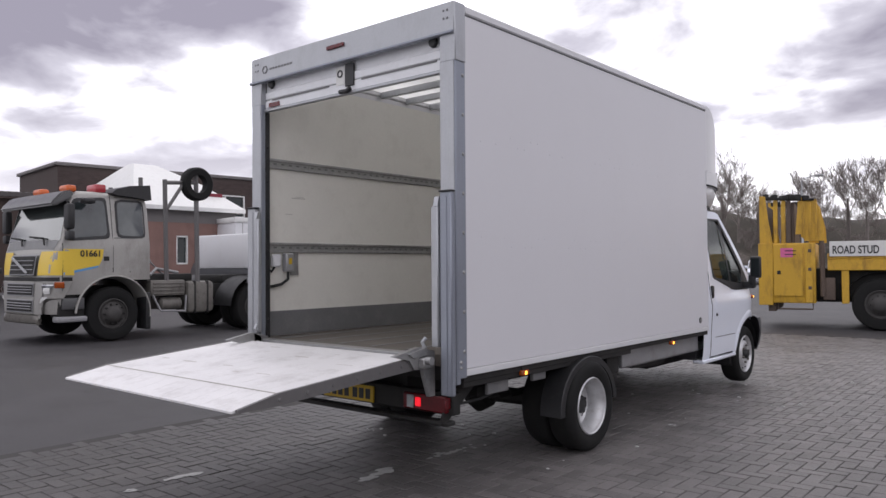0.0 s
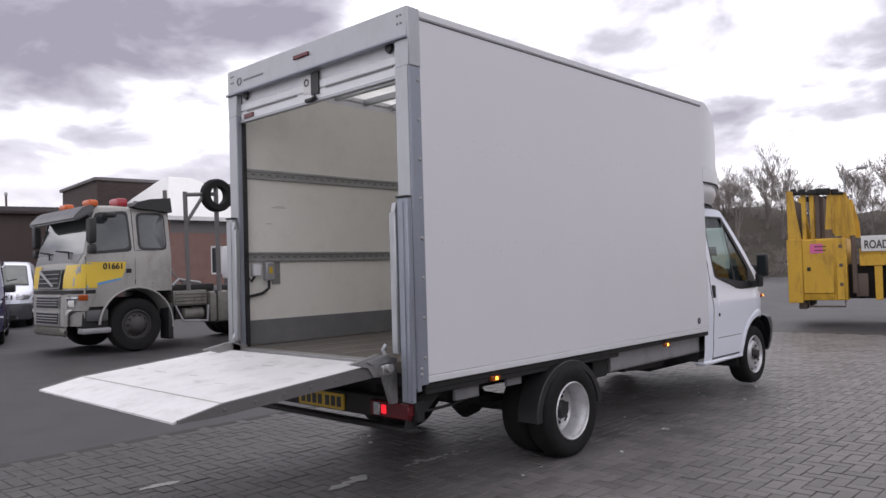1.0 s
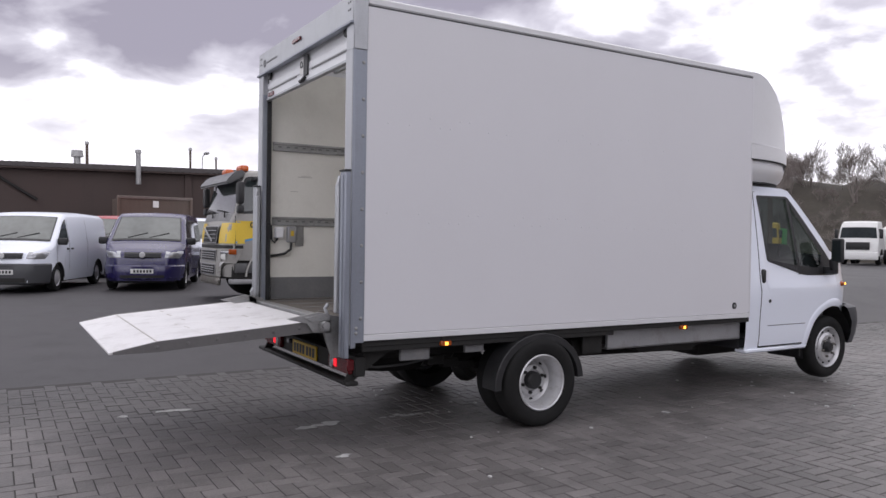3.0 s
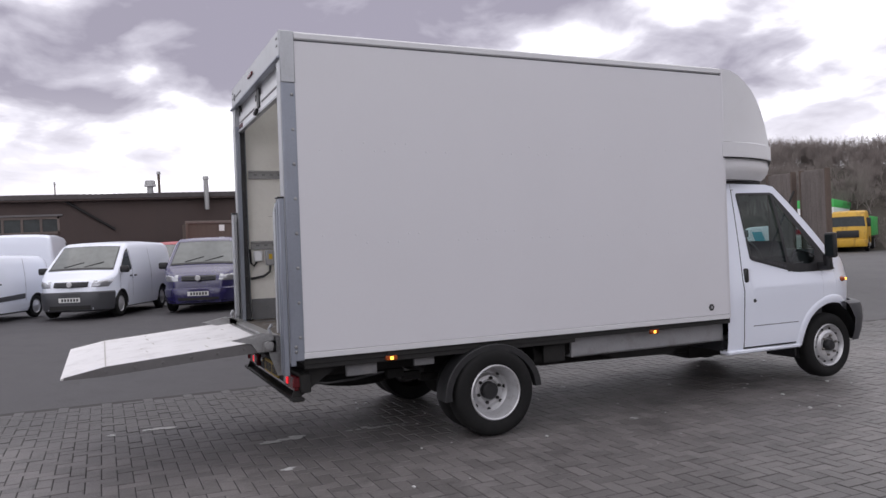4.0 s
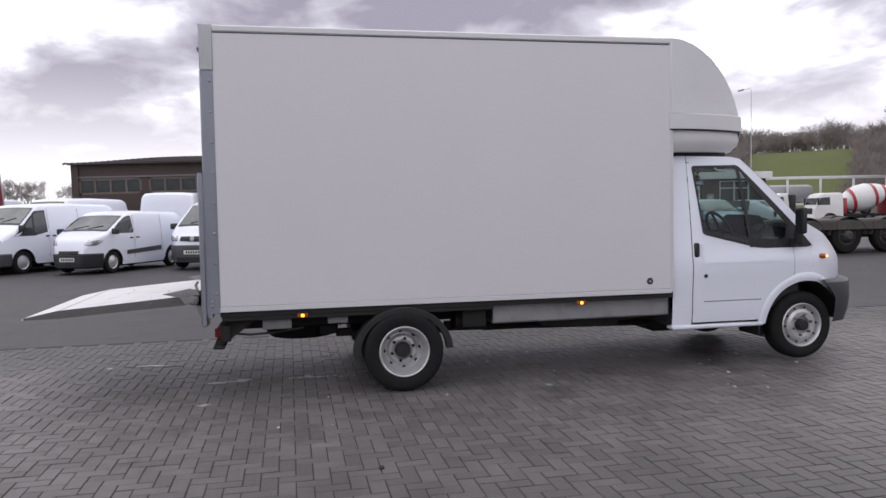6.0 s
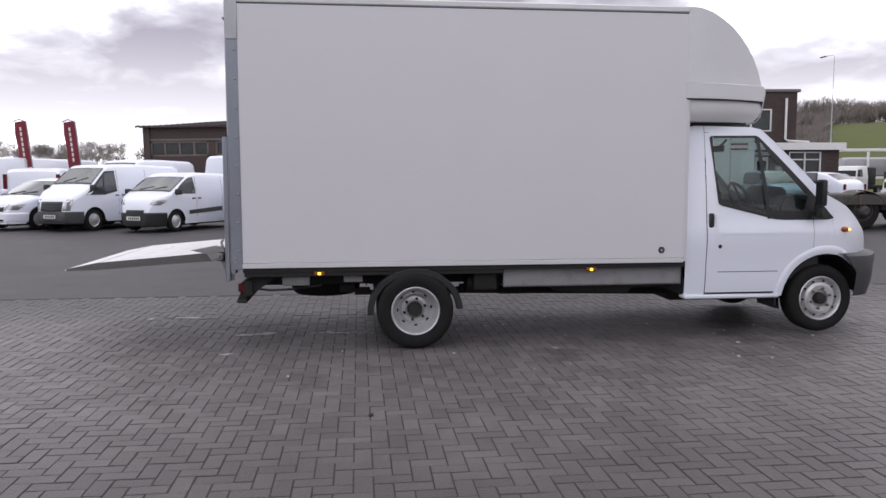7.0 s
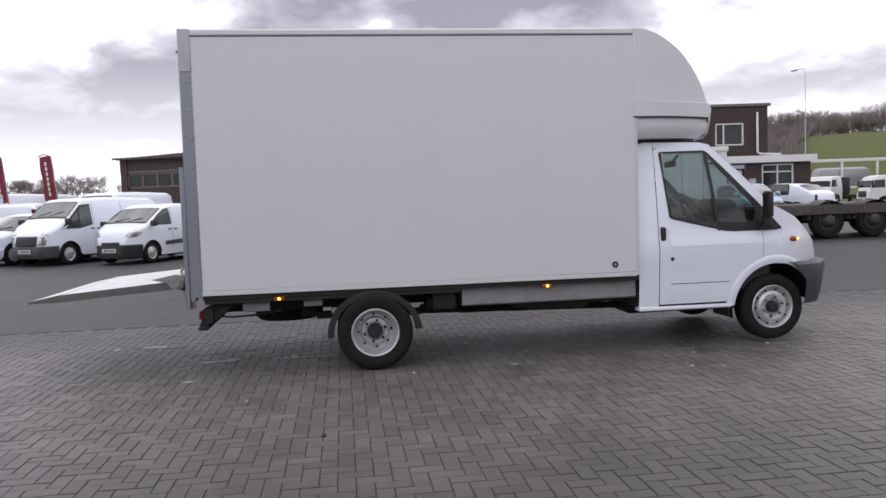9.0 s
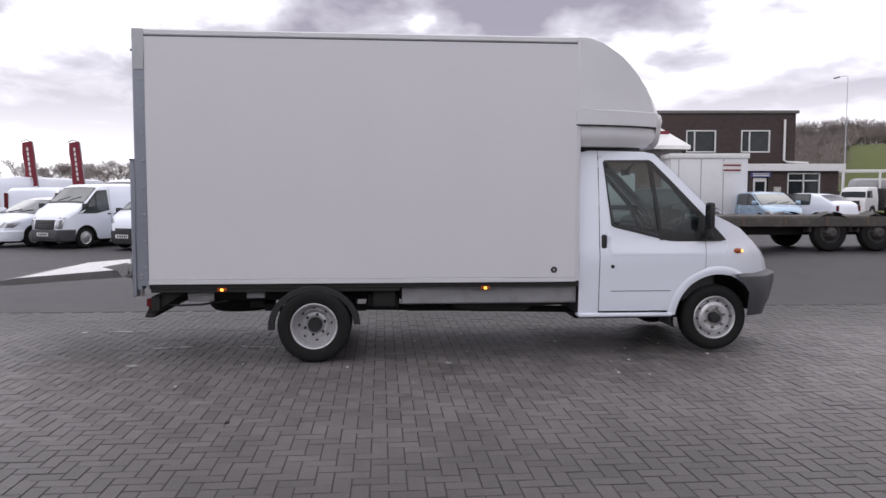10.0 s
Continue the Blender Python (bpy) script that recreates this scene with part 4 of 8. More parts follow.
def make_lift():
    """Aluminium platform, lowered level, with a tapered tip."""
    X0, X1 = -1.98, -0.26

    def z_at(y):
        return 0.872 - 0.085 * ((-0.10 - y) / 1.05) if y > -1.15 else 0.787 - 0.052 * ((-1.15 - y) / 0.27)
    n = 13
    w = (X1 - X0 + 0.10) / n
    lift = part("tail_lift", bmesh.new(), M_ALU, van)
    for i in range(n):
        a, b = X0 - 0.05 + w * i, X0 - 0.05 + w * (i + 1) - 0.002
        pl = bmesh.new()
        ys = (-0.10, -0.6, -1.15, -1.42)
        rows = [[(a, y, z_at(y)), (b, y, z_at(y)), (b, y, z_at(y) - (0.045 if y > -1.2 else 0.010)), (a, y, z_at(y) - (0.045 if y > -1.2 else 0.010)), (a, y, z_at(y))] for y in ys]
        grid(pl, rows)
        for row in (rows[0], rows[-1]):
            pl.faces.new([pl.verts.new(p) for p in row[:4]])
        part("platform_plank", pl, M_ALU, lift)
    fold = bmesh.new()
    for y in (-1.15,):
        addbox(fold, (X0 - 0.05, y - 0.004, z_at(y) + 0.0005), (X1 + 0.05, y + 0.004, z_at(y) + 0.003), 0)
    part("fold_line", fold, M_SCUFF, lift)
    for s, x in ((1, X1 + 0.05), (-1, X0 - 0.05)):
        ed = bmesh.new()
        pts = [(-0.08, 0.878), (-0.6, 0.836), (-1.15, 0.792), (-1.40, 0.742), (-1.40, 0.726), (-1.15, 0.728), (-0.6, 0.768), (-0.08, 0.80)]
        prism(ed, pts, 0, x, x + s * 0.022)
        e2 = part("edge_channel", ed, M_POSTGREY, lift)
        bl = bmesh.new()
        for k in range(6):
            y = -0.25 - 0.18 * k
            lathe(bl, [(0.0, s * 0.006), (0.009, s * 0.005), (0.012, 0.0)], (x + s * 0.022, y, z_at(y) - 0.03), 8)
        parts("rivet", bl, M_POSTGREY, e2)
    st = bmesh.new()
    addbox(st, (X0, -0.10, 0.80), (X1, -0.03, 0.855), 0.006)
    addbox(st, (X0 + 0.02, -0.035, 0.855), (X1 - 0.02, 0.062, 0.879), 0.003)
    part("threshold", st, M_GALV, lift)
    wear = bmesh.new()
    rnd = random.Random(5)
    for i in range(9):
        x, y = rnd.uniform(X0 + 0.1, X1 - 0.1), rnd.uniform(-1.0, -0.2)
        l, h = rnd.uniform(0.02, 0.07), rnd.uniform(0.003, 0.008)
        vs = [wear.verts.new((x + dx, y + dy, z_at(y + dy) + 0.0012)) for dx, dy in ((-l, -h), (l, -h + 0.01), (l, h + 0.01), (-l, h))]
        wear.faces.new(vs)
    parts("scrape_mark", wear, M_SCUFF, lift)


make_lift()


def wheel_set(parent, cx, cy, cz, sgn, r=0.345, width=0.195, deep=False, n=40, rim_mat=None, hub_mat=None, nuts=6, rim_r=None):
    """Tyre and rim; sgn is the side that faces out."""
    rr = rim_r or r * 0.625
    w = width
    prof = [(rr - 0.012, -0.02), (rr + 0.006, -0.006), (rr + 0.03, 0.004), (r - 0.05, 0.010), (r - 0.022, 0.0), (r - 0.006, -0.018), (r, -0.045), (r, -w * 0.5), (r, -w + 0.045), (r - 0.02, -w), (rr, -w + 0.01)]
    wh = part("wheel", lathe(bmesh.new(), [(a, sgn * b) for a, b in prof], (cx, cy, cz), n, True), M_TYRE, parent)
    wh.name = "wheel"
    if deep:
        rp = [(rr + 0.004, -0.004), (rr - 0.004, 0.004), (rr - 0.014, -0.004), (rr - 0.02, -0.03), (rr - 0.032, -0.045), (rr - 0.040, -0.14), (rr - 0.065, -0.165), (rr - 0.08, -0.162), (0.118, -0.135), (0.088, -0.13), (0.08, -0.14), (0.0, -0.14)]
    else:
        rp = [(rr + 0.004, -0.006), (rr - 0.004, 0.002), (rr - 0.014, -0.006), (rr - 0.022, -0.03), (rr - 0.034, -0.055), (rr - 0.048, -0.058), (rr - 0.058, -0.02), (rr - 0.085, -0.004), (0.085, -0.010), (0.072, -0.035), (0.0, -0.035)]
    part("rim", lathe(bmesh.new(), [(a, sgn * b) for a, b in rp], (cx, cy, cz), n), rim_mat or M_RIM, wh, "silver steel rim")
    hub = bmesh.new()
    if deep:
        hp = [(0.072, -0.15), (0.068, -0.095), (0.056, -0.082), (0.0, -0.08)]
    else:
        hp = [(0.06, -0.04), (0.055, 0.01), (0.045, 0.03), (0.0, 0.034)]
    lathe(hub, [(a, sgn * b) for a, b in hp], (cx, cy, cz), 20)
    part("hub_cap", hub, hub_mat or M_BLACK, wh)
    if nuts:
        nt = bmesh.new()
        for k in range(nuts):
            a = 2 * math.pi * (k + 0.3) / nuts
            h = -0.14 if deep else -0.015
            lathe(nt, [(0.014, sgn * (h - 0.01)), (0.013, sgn * (h + 0.028)), (0.0, sgn * (h + 0.03))], (cx, cy + 0.098 * math.cos(a), cz + 0.098 * math.sin(a)), 6)
        parts("wheel_nut", nt, M_CHASSIS if deep else M_GRIME, wh)
        hl = bmesh.new()
        for k in range(8 if deep else 10):
            a = 2 * math.pi * (k + 0.1) / (8 if deep else 10)
            q = rr - (0.055 if deep else 0.042)
            h, hr = (-0.160, 0.017) if deep else (-0.028, 0.010)
            lathe(hl, [(hr, sgn * (h - 0.006)), (hr, sgn * (h + 0.006)), (0.0, sgn * (h + 0.006))], (cx, cy + q * math.cos(a), cz + q * math.sin(a)), 8)
        parts("vent_hole", hl, M_CHASSIS, wh)
    return wh


for sgn in (1, -1):
    wheel_set(van, XC + sgn * 0.925, FW[0], FW[1], sgn, r=0.328, rim_r=0.212)
    wheel_set(van, XC + sgn * 1.075, RW[0], RW[1], sgn, deep=True)
    wheel_set(van, XC + sgn * 0.84, RW[0], RW[1], sgn, nuts=0)


def make_chassis():
    ch = bmesh.new()
    for s in (1, -1):
        addbox(ch, (XC + s * 0.40, 0.20, 0.52), (XC + s * 0.48, 4.9, 0.70), 0.008)
    for y in (0.35, 0.95, 2.3, 3.1, 3.9):
        addbox(ch, (XC - 0.45, y, 0.54), (XC + 0.45, y + 0.07, 0.66), 0.005)
    addbox(ch, (XL + 0.02, 0.13, 0.70), (-0.02, 4.16, 0.80), 0.004)
    part("chassis", ch, M_CHASSIS, van, "black steel chassis frame")
    for s, xo in ((1, 0.0), (-1, XL)):
        part("side_raveboard", bx((xo - s * 0.06, 0.14, 0.665), (xo - s * 0.03, 2.44, 0.748), 0.004), M_CHASSIS, van)
        rows = []
        for k in range(19):
            a = math.pi * (0.02 + 1.0 * k / 18)
            y, z = RW[0] + 0.425 * math.cos(a), 0.335 + 0.385 * math.sin(a)
            rows.append([(xo - s * w, y, z) for w in (0.02, -0.012, -0.025, -0.025, -0.018, 0.16, 0.16)])
            for j, (dz) in enumerate((-0.13, -0.125, -0.115, 0.0, 0.014, 0.0, -0.03)):
                p = rows[-1][j]
                rows[-1][j] = (p[0], RW[0] + (p[1] - RW[0]) * (1 + dz), 0.335 + (p[2] - 0.335) * (1 + dz))
        part("mudguard", grid(bmesh.new(), rows), M_BLACK, van, "black plastic mudguard")
        # side guard tray ahead of the rear wheels
        tr = bmesh.new()
        addbox(tr, (xo - s * 0.16, 2.46, 0.525), (xo - s * 0.125, 4.17, 0.742), 0.006)
        addbox(tr, (xo - s * 0.30, 2.46, 0.525), (xo - s * 0.125, 4.17, 0.54), 0.004)
        part("side_guard", tr, M_TRAY, van, "grey steel side guard")
        un = bmesh.new()
        prism(un, [(2.95, 0.50), (3.0, 0.455), (3.2, 0.44), (3.7, 0.425), (3.75, 0.47), (4.15, 0.485), (4.15, 0.52), (2.95, 0.52)], 0, xo - s * 0.45, xo - s * 0.30)
        part("under_tray", un, M_CHASSIS, van)
        # bracket, hanger and hose bits behind the wheel
        bk = bmesh.new()
        addbox(bk, (xo - s * 0.11, 0.46, 0.575), (xo - s * 0.08, 0.70, 0.675), 0.006)
        addbox(bk, (xo - s * 0.11, 1.00, 0.60), (xo - s * 0.08, 1.17, 0.675), 0.006)
        parts("bracket", bk, M_KICK, van)
        part("hanger", bx((xo - s * 0.16, 2.18, 0.50), (xo - s * 0.12, 2.40, 0.70), 0.02), M_CHASSIS, van)
        part("air_tank", tube(bmesh.new(), [(xo - s * 0.30, 2.12, 0.56), (xo - s * 0.30, 2.14, 0.56), (xo - s * 0.30, 2.42, 0.56), (xo - s * 0.30, 2.44, 0.56)], [0.06, 0.10, 0.10, 0.06], 14), M_CHASSIS, van)
        sp = bmesh.new()
        for q in range(10):
            ya, yb = 0.95 + 0.145 * q, 0.95 + 0.145 * (q + 1)
            f = lambda y: 0.47 - 0.10 * (1 - ((y - 1.636) / 0.7) ** 2) + 0.03
            addbox(sp, (xo - s * 0.62, ya, min(f(ya), f(yb)) - 0.02), (xo - s * 0.55, yb, max(f(ya), f(yb)) + 0.02), 0.003)
        part("leaf_spring", sp, M_CHASSIS, van)
        # outline lamps, lit
        for y in (0.79, 3.255):
            lm = part("side_lamp", bx((xo - s * 0.03, y - 0.045, 0.674), (xo + s * 0.002, y + 0.045, 0.710), 0.006), M_AMBER, van, "amber side marker lamp, lit")
            part("lamp_bracket", bx((xo - s * 0.13, y - 0.03, 0.70), (xo - s * 0.012, y + 0.03, 0.746), 0.004), M_CHASSIS, lm)
            part("bulb", bx((xo + s * 0.001, y - 0.013, 0.680), (xo + s * 0.004, y + 0.013, 0.703), 0.002), M_AMBERON, lm)
    part("rear_axle", tube(bmesh.new(), [(XC - 0.8, RW[0], 0.345), (XC - 0.1, RW[0], 0.345), (XC + 0.1, RW[0], 0.345), (XC + 0.8, RW[0], 0.345)], [0.06, 0.07, 0.07, 0.06], 12), M_CHASSIS, van)
    part("axle_casing", lathe(bmesh.new(), [(0.0, -0.15), (0.12, -0.10), (0.17, 0.0), (0.12, 0.10), (0.0, 0.15)], (XC, RW[0], 0.345), 16), M_CHASSIS, van)
    part("front_axle", tube(bmesh.new(), [(XC - 0.8, FW[0], 0.33), (XC + 0.8, FW[0], 0.33)], 0.05, 10), M_CHASSIS, van)
    part("gearbox", bx((XC - 0.3, 4.3, 0.26), (XC + 0.3, 5.9, 0.50), 0.05), M_CHASSIS, van)
    part("exhaust", tube(bmesh.new(), [(XC + 0.25, 4.4, 0.36), (XC + 0.3, 3.0, 0.40), (XC + 0.3, 2.1, 0.42)], 0.035, 8), M_CHASSIS, van)
    part("fuel_tank", bx((XC - 0.35, 2.5, 0.36), (XC + 0.3, 3.6, 0.56), 0.05), M_CHASSIS, van)
    swh = lathe(bmesh.new(), [(0.0, -0.09), (0.30, -0.09), (0.34, -0.05), (0.345, 0.0), (0.34, 0.05), (0.30, 0.09), (0.0, 0.09)], (0, 0, 0), 24)
    bmesh.ops.transform(swh, matrix=Matrix.Translation((XC, 0.80, 0.47)) @ Matrix.Rotation(radians(90), 4, "Y"), verts=swh.verts)
    part("spare_wheel", swh, M_TYRE, van)
    # underrun bar with lamps and number plate
    ub = bmesh.new()
    addbox(ub, (XL + 0.02, 0.12, 0.485), (-0.10, 0.20, 0.625), 0.008)
    addbox(ub, (XL - 0.02, 0.06, 0.425), (-0.10, 0.15, 0.455), 0.008)
    for s, xo in ((1, 0.0), (-1, XL)):
        prism(ub, [(0.05, 0.43), (0.12, 0.45), (0.42, 0.66), (0.36, 0.70), (0.14, 0.63)], 0, xo - s * 0.16, xo - s * 0.14)
    part("underrun_bar", ub, M_CHASSIS, van, "black rear underrun bar")
    for s, xo in ((1, 0.0), (-1, XL)):
        lc = part("tail_lamp", bx((xo - s * 0.50, 0.085, 0.50), (xo - s * 0.13, 0.122, 0.605), 0.008), M_RED, van, "red tail lamp cluster")
        part("clear_lens", bx((xo - s * 0.46, 0.078, 0.51), (xo - s * 0.40, 0.088, 0.595), 0.004), M_LENS, lc)
        part("lit_lens", bx((xo - s * 0.385, 0.078, 0.525), (xo - s * 0.34, 0.088, 0.582), 0.004), M_REDON, lc)
        part("side_marker", bx((xo - s * 0.135, 0.07, 0.525), (xo - s * 0.120, 0.14, 0.600), 0.006), M_RED, lc)
        cab = tube(bmesh.new(), [(xo - s * 0.2, 0.2, 0.54), (xo - s * 0.22, 0.35, 0.52), (xo - s * 0.2, 0.55, 0.53), (xo - s * 0.22, 0.8, 0.56)], 0.010, 6)
        part("wiring", cab, M_BLACK, van)
    pl = part("number_plate", bx((-1.315, 0.105, 0.495), (-0.795, 0.119, 0.605), 0.003), M_PLATE, van, "yellow rear number plate")
    bars = bmesh.new()
    for i in range(7):
        x = -1.28 + 0.065 * i + (0.02 if i > 3 else 0)
        addbox(bars, (x, 0.1025, 0.515), (x + 0.045, 0.1055, 0.585), 0)
    parts("plate_bar", bars, M_INK, pl)
    part("plate_lamp", bx((-1.42, 0.09, 0.56), (-1.37, 0.12, 0.60), 0.005), M_LENS, van)


make_chassis()


# ---- parked vehicles ----
def heading(x, y, dx, dy, z=None):
    """The pose of a vehicle whose front axle stands at x, y and that faces along dx, dy."""
    return pose(x, y, ground_z(x, y) if z is None else z, 0, 0, math.degrees(math.atan2(-dx, dy)))


def rounded(poly, r=0.06):
    """Cuts a polygon's corners to short arcs."""
    out = []
    n = len(poly)
    for i in range(n):
        p, a, b = Vector(poly[i]), Vector(poly[i - 1]), Vector(poly[(i + 1) % n])
        u, v = (a - p), (b - p)
        k = min(r, 0.4 * u.length, 0.4 * v.length)
        s, e = p + u.normalized() * k, p + v.normalized() * k
        for t in (0.0, 0.5, 1.0):
            out.append(tuple(s * (1 - t) ** 2 + p * 2 * t * (1 - t) + e * t ** 2))
    return out


def lettering(body, size, parent, m, material):
    """Raised letters of the built-in font as a mesh."""
    tx = bpy.data.curves.new("lettering", "FONT")
    tx.body, tx.size, tx.extrude, tx.offset = body, size, 0.003, min(0.007, size * 0.02)
    tob = new("lettering", tx)
    me = bpy.data.meshes.new_from_object(tob.evaluated_get(bpy.context.evaluated_depsgraph_get()))
    bpy.data.objects.remove(tob)
    me.materials.clear()
    me.materials.append(material)
    lt = new("lettering", me)
    lt.parent = parent
    lt.matrix_basis = m
    return lt


class Shell:
    """A lofted vehicle body: outline of its top, width, waist and wheel arches; forward is +y, the front axle at 0."""

    def __init__(self, roof, hw, belt, inset, wheels, r, bottom, nose=0.55, nose_in=0.22):
        self.roof, self.hw, self.belt, self.inset, self.wheels, self.r, self.bottom = roof, hw, belt, inset, wheels, r, bottom
        self.s0, self.s1, self.nose, self.nose_in = roof[0][0], roof[-1][0], nose, nose_in

    def top(self, s):
        return lerp(self.roof, s)

    def low(self, s):
        z = self.bottom
        for c in self.wheels:
            z = max(z, arch(s, (c, self.r), self.r * 1.17, self.bottom))
        return z

    def width(self, s):
        w = self.hw
        if s > self.s1 - self.nose:
            w -= self.nose_in * ((s - self.s1 + self.nose) / self.nose) ** 2.4
        if s < self.s0 + 0.25:
            w -= 0.07 * ((self.s0 + 0.25 - s) / 0.25) ** 2
        return w

    def x(self, s, z):
        zr, w = self.top(s), self.width(s)
        b = min(self.belt, zr - 0.10)
        if z <= b:
            return w - 0.03 * max(0.0, (b - z) / max(b - self.bottom, 0.1) - 0.55) ** 2 * 4
        t = (z - b) / max(1.9 - self.belt, 0.35)
        return w - self.inset * t

    def section(self, s):
        zr, zb = self.top(s), self.low(s)
        b = max(min(self.belt, zr - 0.10), zb + 0.02)
        zs = [zb + (b - zb) * k / 4 for k in range(5)] + [b + (max(zr - 0.09, b + 0.02) - b) * k / 3 for k in (1, 2, 3)]
        half = [(self.x(s, z), z) for z in zs]
        xe = half[-1][0]
        half += [(xe - 0.025, zr - 0.045), (xe - 0.07, zr - 0.012), (xe - 0.14, zr), (xe * 0.5, zr + 0.018), (0.0, zr + 0.024)]
        return [(x, s, z) for x, z in half] + [(-x, s, z) for x, z in reversed(half[:-1])]

    def stations(self):
        st = {p[0] for p in self.roof} | {self.s0 + (self.s1 - self.s0) * k / 40 for k in range(41)}
        for c in self.wheels:
            st |= {c + self.r * 1.169 * math.cos(math.pi * k / 14) for k in range(15)}
        return sorted(s for s in st if self.s0 <= s <= self.s1)

    def body(self):
        bm = bmesh.new()
        rows = [self.section(s) for s in self.stations()]
        grid(bm, rows)
        for row in (rows[0], rows[-1]):
            bm.faces.new([bm.verts.new(p) for p in row])
        return bm

    def patch(self, poly, off=0.006, sgn=1):
        bm = bmesh.new()
        c = (sum(p[0] for p in poly) / len(poly), sum(p[1] for p in poly) / len(poly))
        cv = bm.verts.new((sgn * (self.x(*c) + off), *c))
        vs = []
        n = len(poly)
        for i in range(n):
            (a, b), (c2, d) = poly[i], poly[(i + 1) % n]
            for k in range(3):
                q = (a + (c2 - a) * k / 3, b + (d - b) * k / 3)
                vs.append(bm.verts.new((sgn * (self.x(*q) + off), *q)))
        for i in range(len(vs)):
            bm.faces.new((cv, vs[i], vs[(i + 1) % len(vs)]))
        return bm

    def over(self, sa, sb, edge=0.10, off=0.012, n=8):
        rows = []
        ss = sorted({sa, sb, *[p[0] for p in self.roof if sa < p[0] < sb]})
        for s in ss:
            zr = self.top(s)
            xe = self.x(s, zr - 0.09) - edge
            rows.append([(xe * (-1 + 2 * k / n), s, zr + off + 0.022 * (1 - abs(-1 + 2 * k / n) ** 2)) for k in range(n + 1)])
        return grid(bmesh.new(), rows)

    def contour(self, z):
        """Plan line of the nose at a height, from the middle round to the front wheel: (x, s) with lengths."""
        s = self.s1
        while s > self.s1 - 1.2 and self.top(s) < z + 0.004:
            s -= 0.005
        tip = s
        side = []
        back = self.wheels[0] + self.r * 1.17
        n = 26
        for k in range(n + 1):
            s = tip + (min(back, tip - 0.1) - tip) * (k / n) ** 1.3
            g = self.top(s) - z
            x = self.x(s, z) - 0.14 * max(0.0, 1 - g / 0.09) ** 2
            side.append((x, s))
        xf = side[0][0]
        pts = [(xf * k / 10, tip + 0.05 * (1 - (k / 10) ** 2)) for k in range(10)] + side
        run, out = 0.0, [(0.0, pts[0])]
        for p, q in zip(pts, pts[1:]):
            run += math.hypot(q[0] - p[0], q[1] - p[1])
            out.append((run, q))
        return out

    def along(self, line, a):
        sg, a = (1 if a >= 0 else -1), abs(a)
        a = min(a, line[-1][0])
        for (u, p), (v, q) in zip(line, line[1:]):
            if a <= v:
                t = (a - u) / max(v - u, 1e-6)
                d = (q[0] - p[0], q[1] - p[1])
                ln = math.hypot(*d) or 1.0
                return sg * (p[0] + d[0] * t), p[1] + d[1] * t, sg * -d[1] / ln, d[0] / ln
        p = line[-1][1]
        return sg * p[0], p[1], sg, 0.0

    def wrap(self, levels, a, b, n=14):
        """A piece that follows the nose: levels of (height, standing out), from length a to b round from the middle; a and b may be given for the bottom and the top."""
        rows = []
        z0, z1 = levels[0][0], levels[-1][0]
        a = a if isinstance(a, tuple) else (a, a)
        b = b if isinstance(b, tuple) else (b, b)
        lines = [(z, out, self.contour(z)) for z, out in levels]
        for k in range(n + 1):
            row = []
            for z, out, line in lines:
                t = (z - z0) / (z1 - z0)
                u = (a[0] + (a[1] - a[0]) * t) * (1 - k / n) + (b[0] + (b[1] - b[0]) * t) * k / n
                x, y, nx, ny = self.along(line, u)
                row.append((x + nx * out, y + ny * out, z))
            rows.append(row)
        return grid(bmesh.new(), rows)


def plate(parent, x, y, z, w, h, facing, material=None, bars=6):
    """A number plate with plain bars for its characters; facing is +1 or -1 along y."""
    p = part("number_plate", bx((x - w / 2, y, z - h / 2), (x + w / 2, y + facing * 0.012, z + h / 2), 0.003), material or M_WPLATE, parent)
    b = bmesh.new()
    for i in range(bars):
        xx = x - w * 0.42 + w * 0.84 * i / bars
        addbox(b, (xx, y + facing * 0.012, z - h * 0.3), (xx + w * 0.09, y + facing * 0.014, z + h * 0.3), 0)
    parts("plate_bar", b, M_INK, p)


def road_wheels(parent, shell, rim=None, n=24):
    for c in shell.wheels:
        for sgn in (1, -1):
            w = part("wheel", lathe(bmesh.new(), [(a, sgn * b) for a, b in ((0.0, -0.19), (shell.r - 0.03, -0.19), (shell.r, -0.15), (shell.r, -0.03), (shell.r - 0.03, 0.0), (shell.r * 0.66, 0.004), (shell.r * 0.62, -0.012), (shell.r * 0.6, -0.03))], (sgn * (shell.hw - 0.03), c, shell.r), n), M_TYRE, parent)
            part("rim", lathe(bmesh.new(), [(a, sgn * b) for a, b in ((shell.r * 0.62, -0.01), (shell.r * 0.55, -0.03), (shell.r * 0.45, -0.012), (shell.r * 0.28, -0.006), (shell.r * 0.2, 0.01), (0.0, 0.012))], (sgn * (shell.hw - 0.03), c, shell.r), n), rim or M_RIM, w)


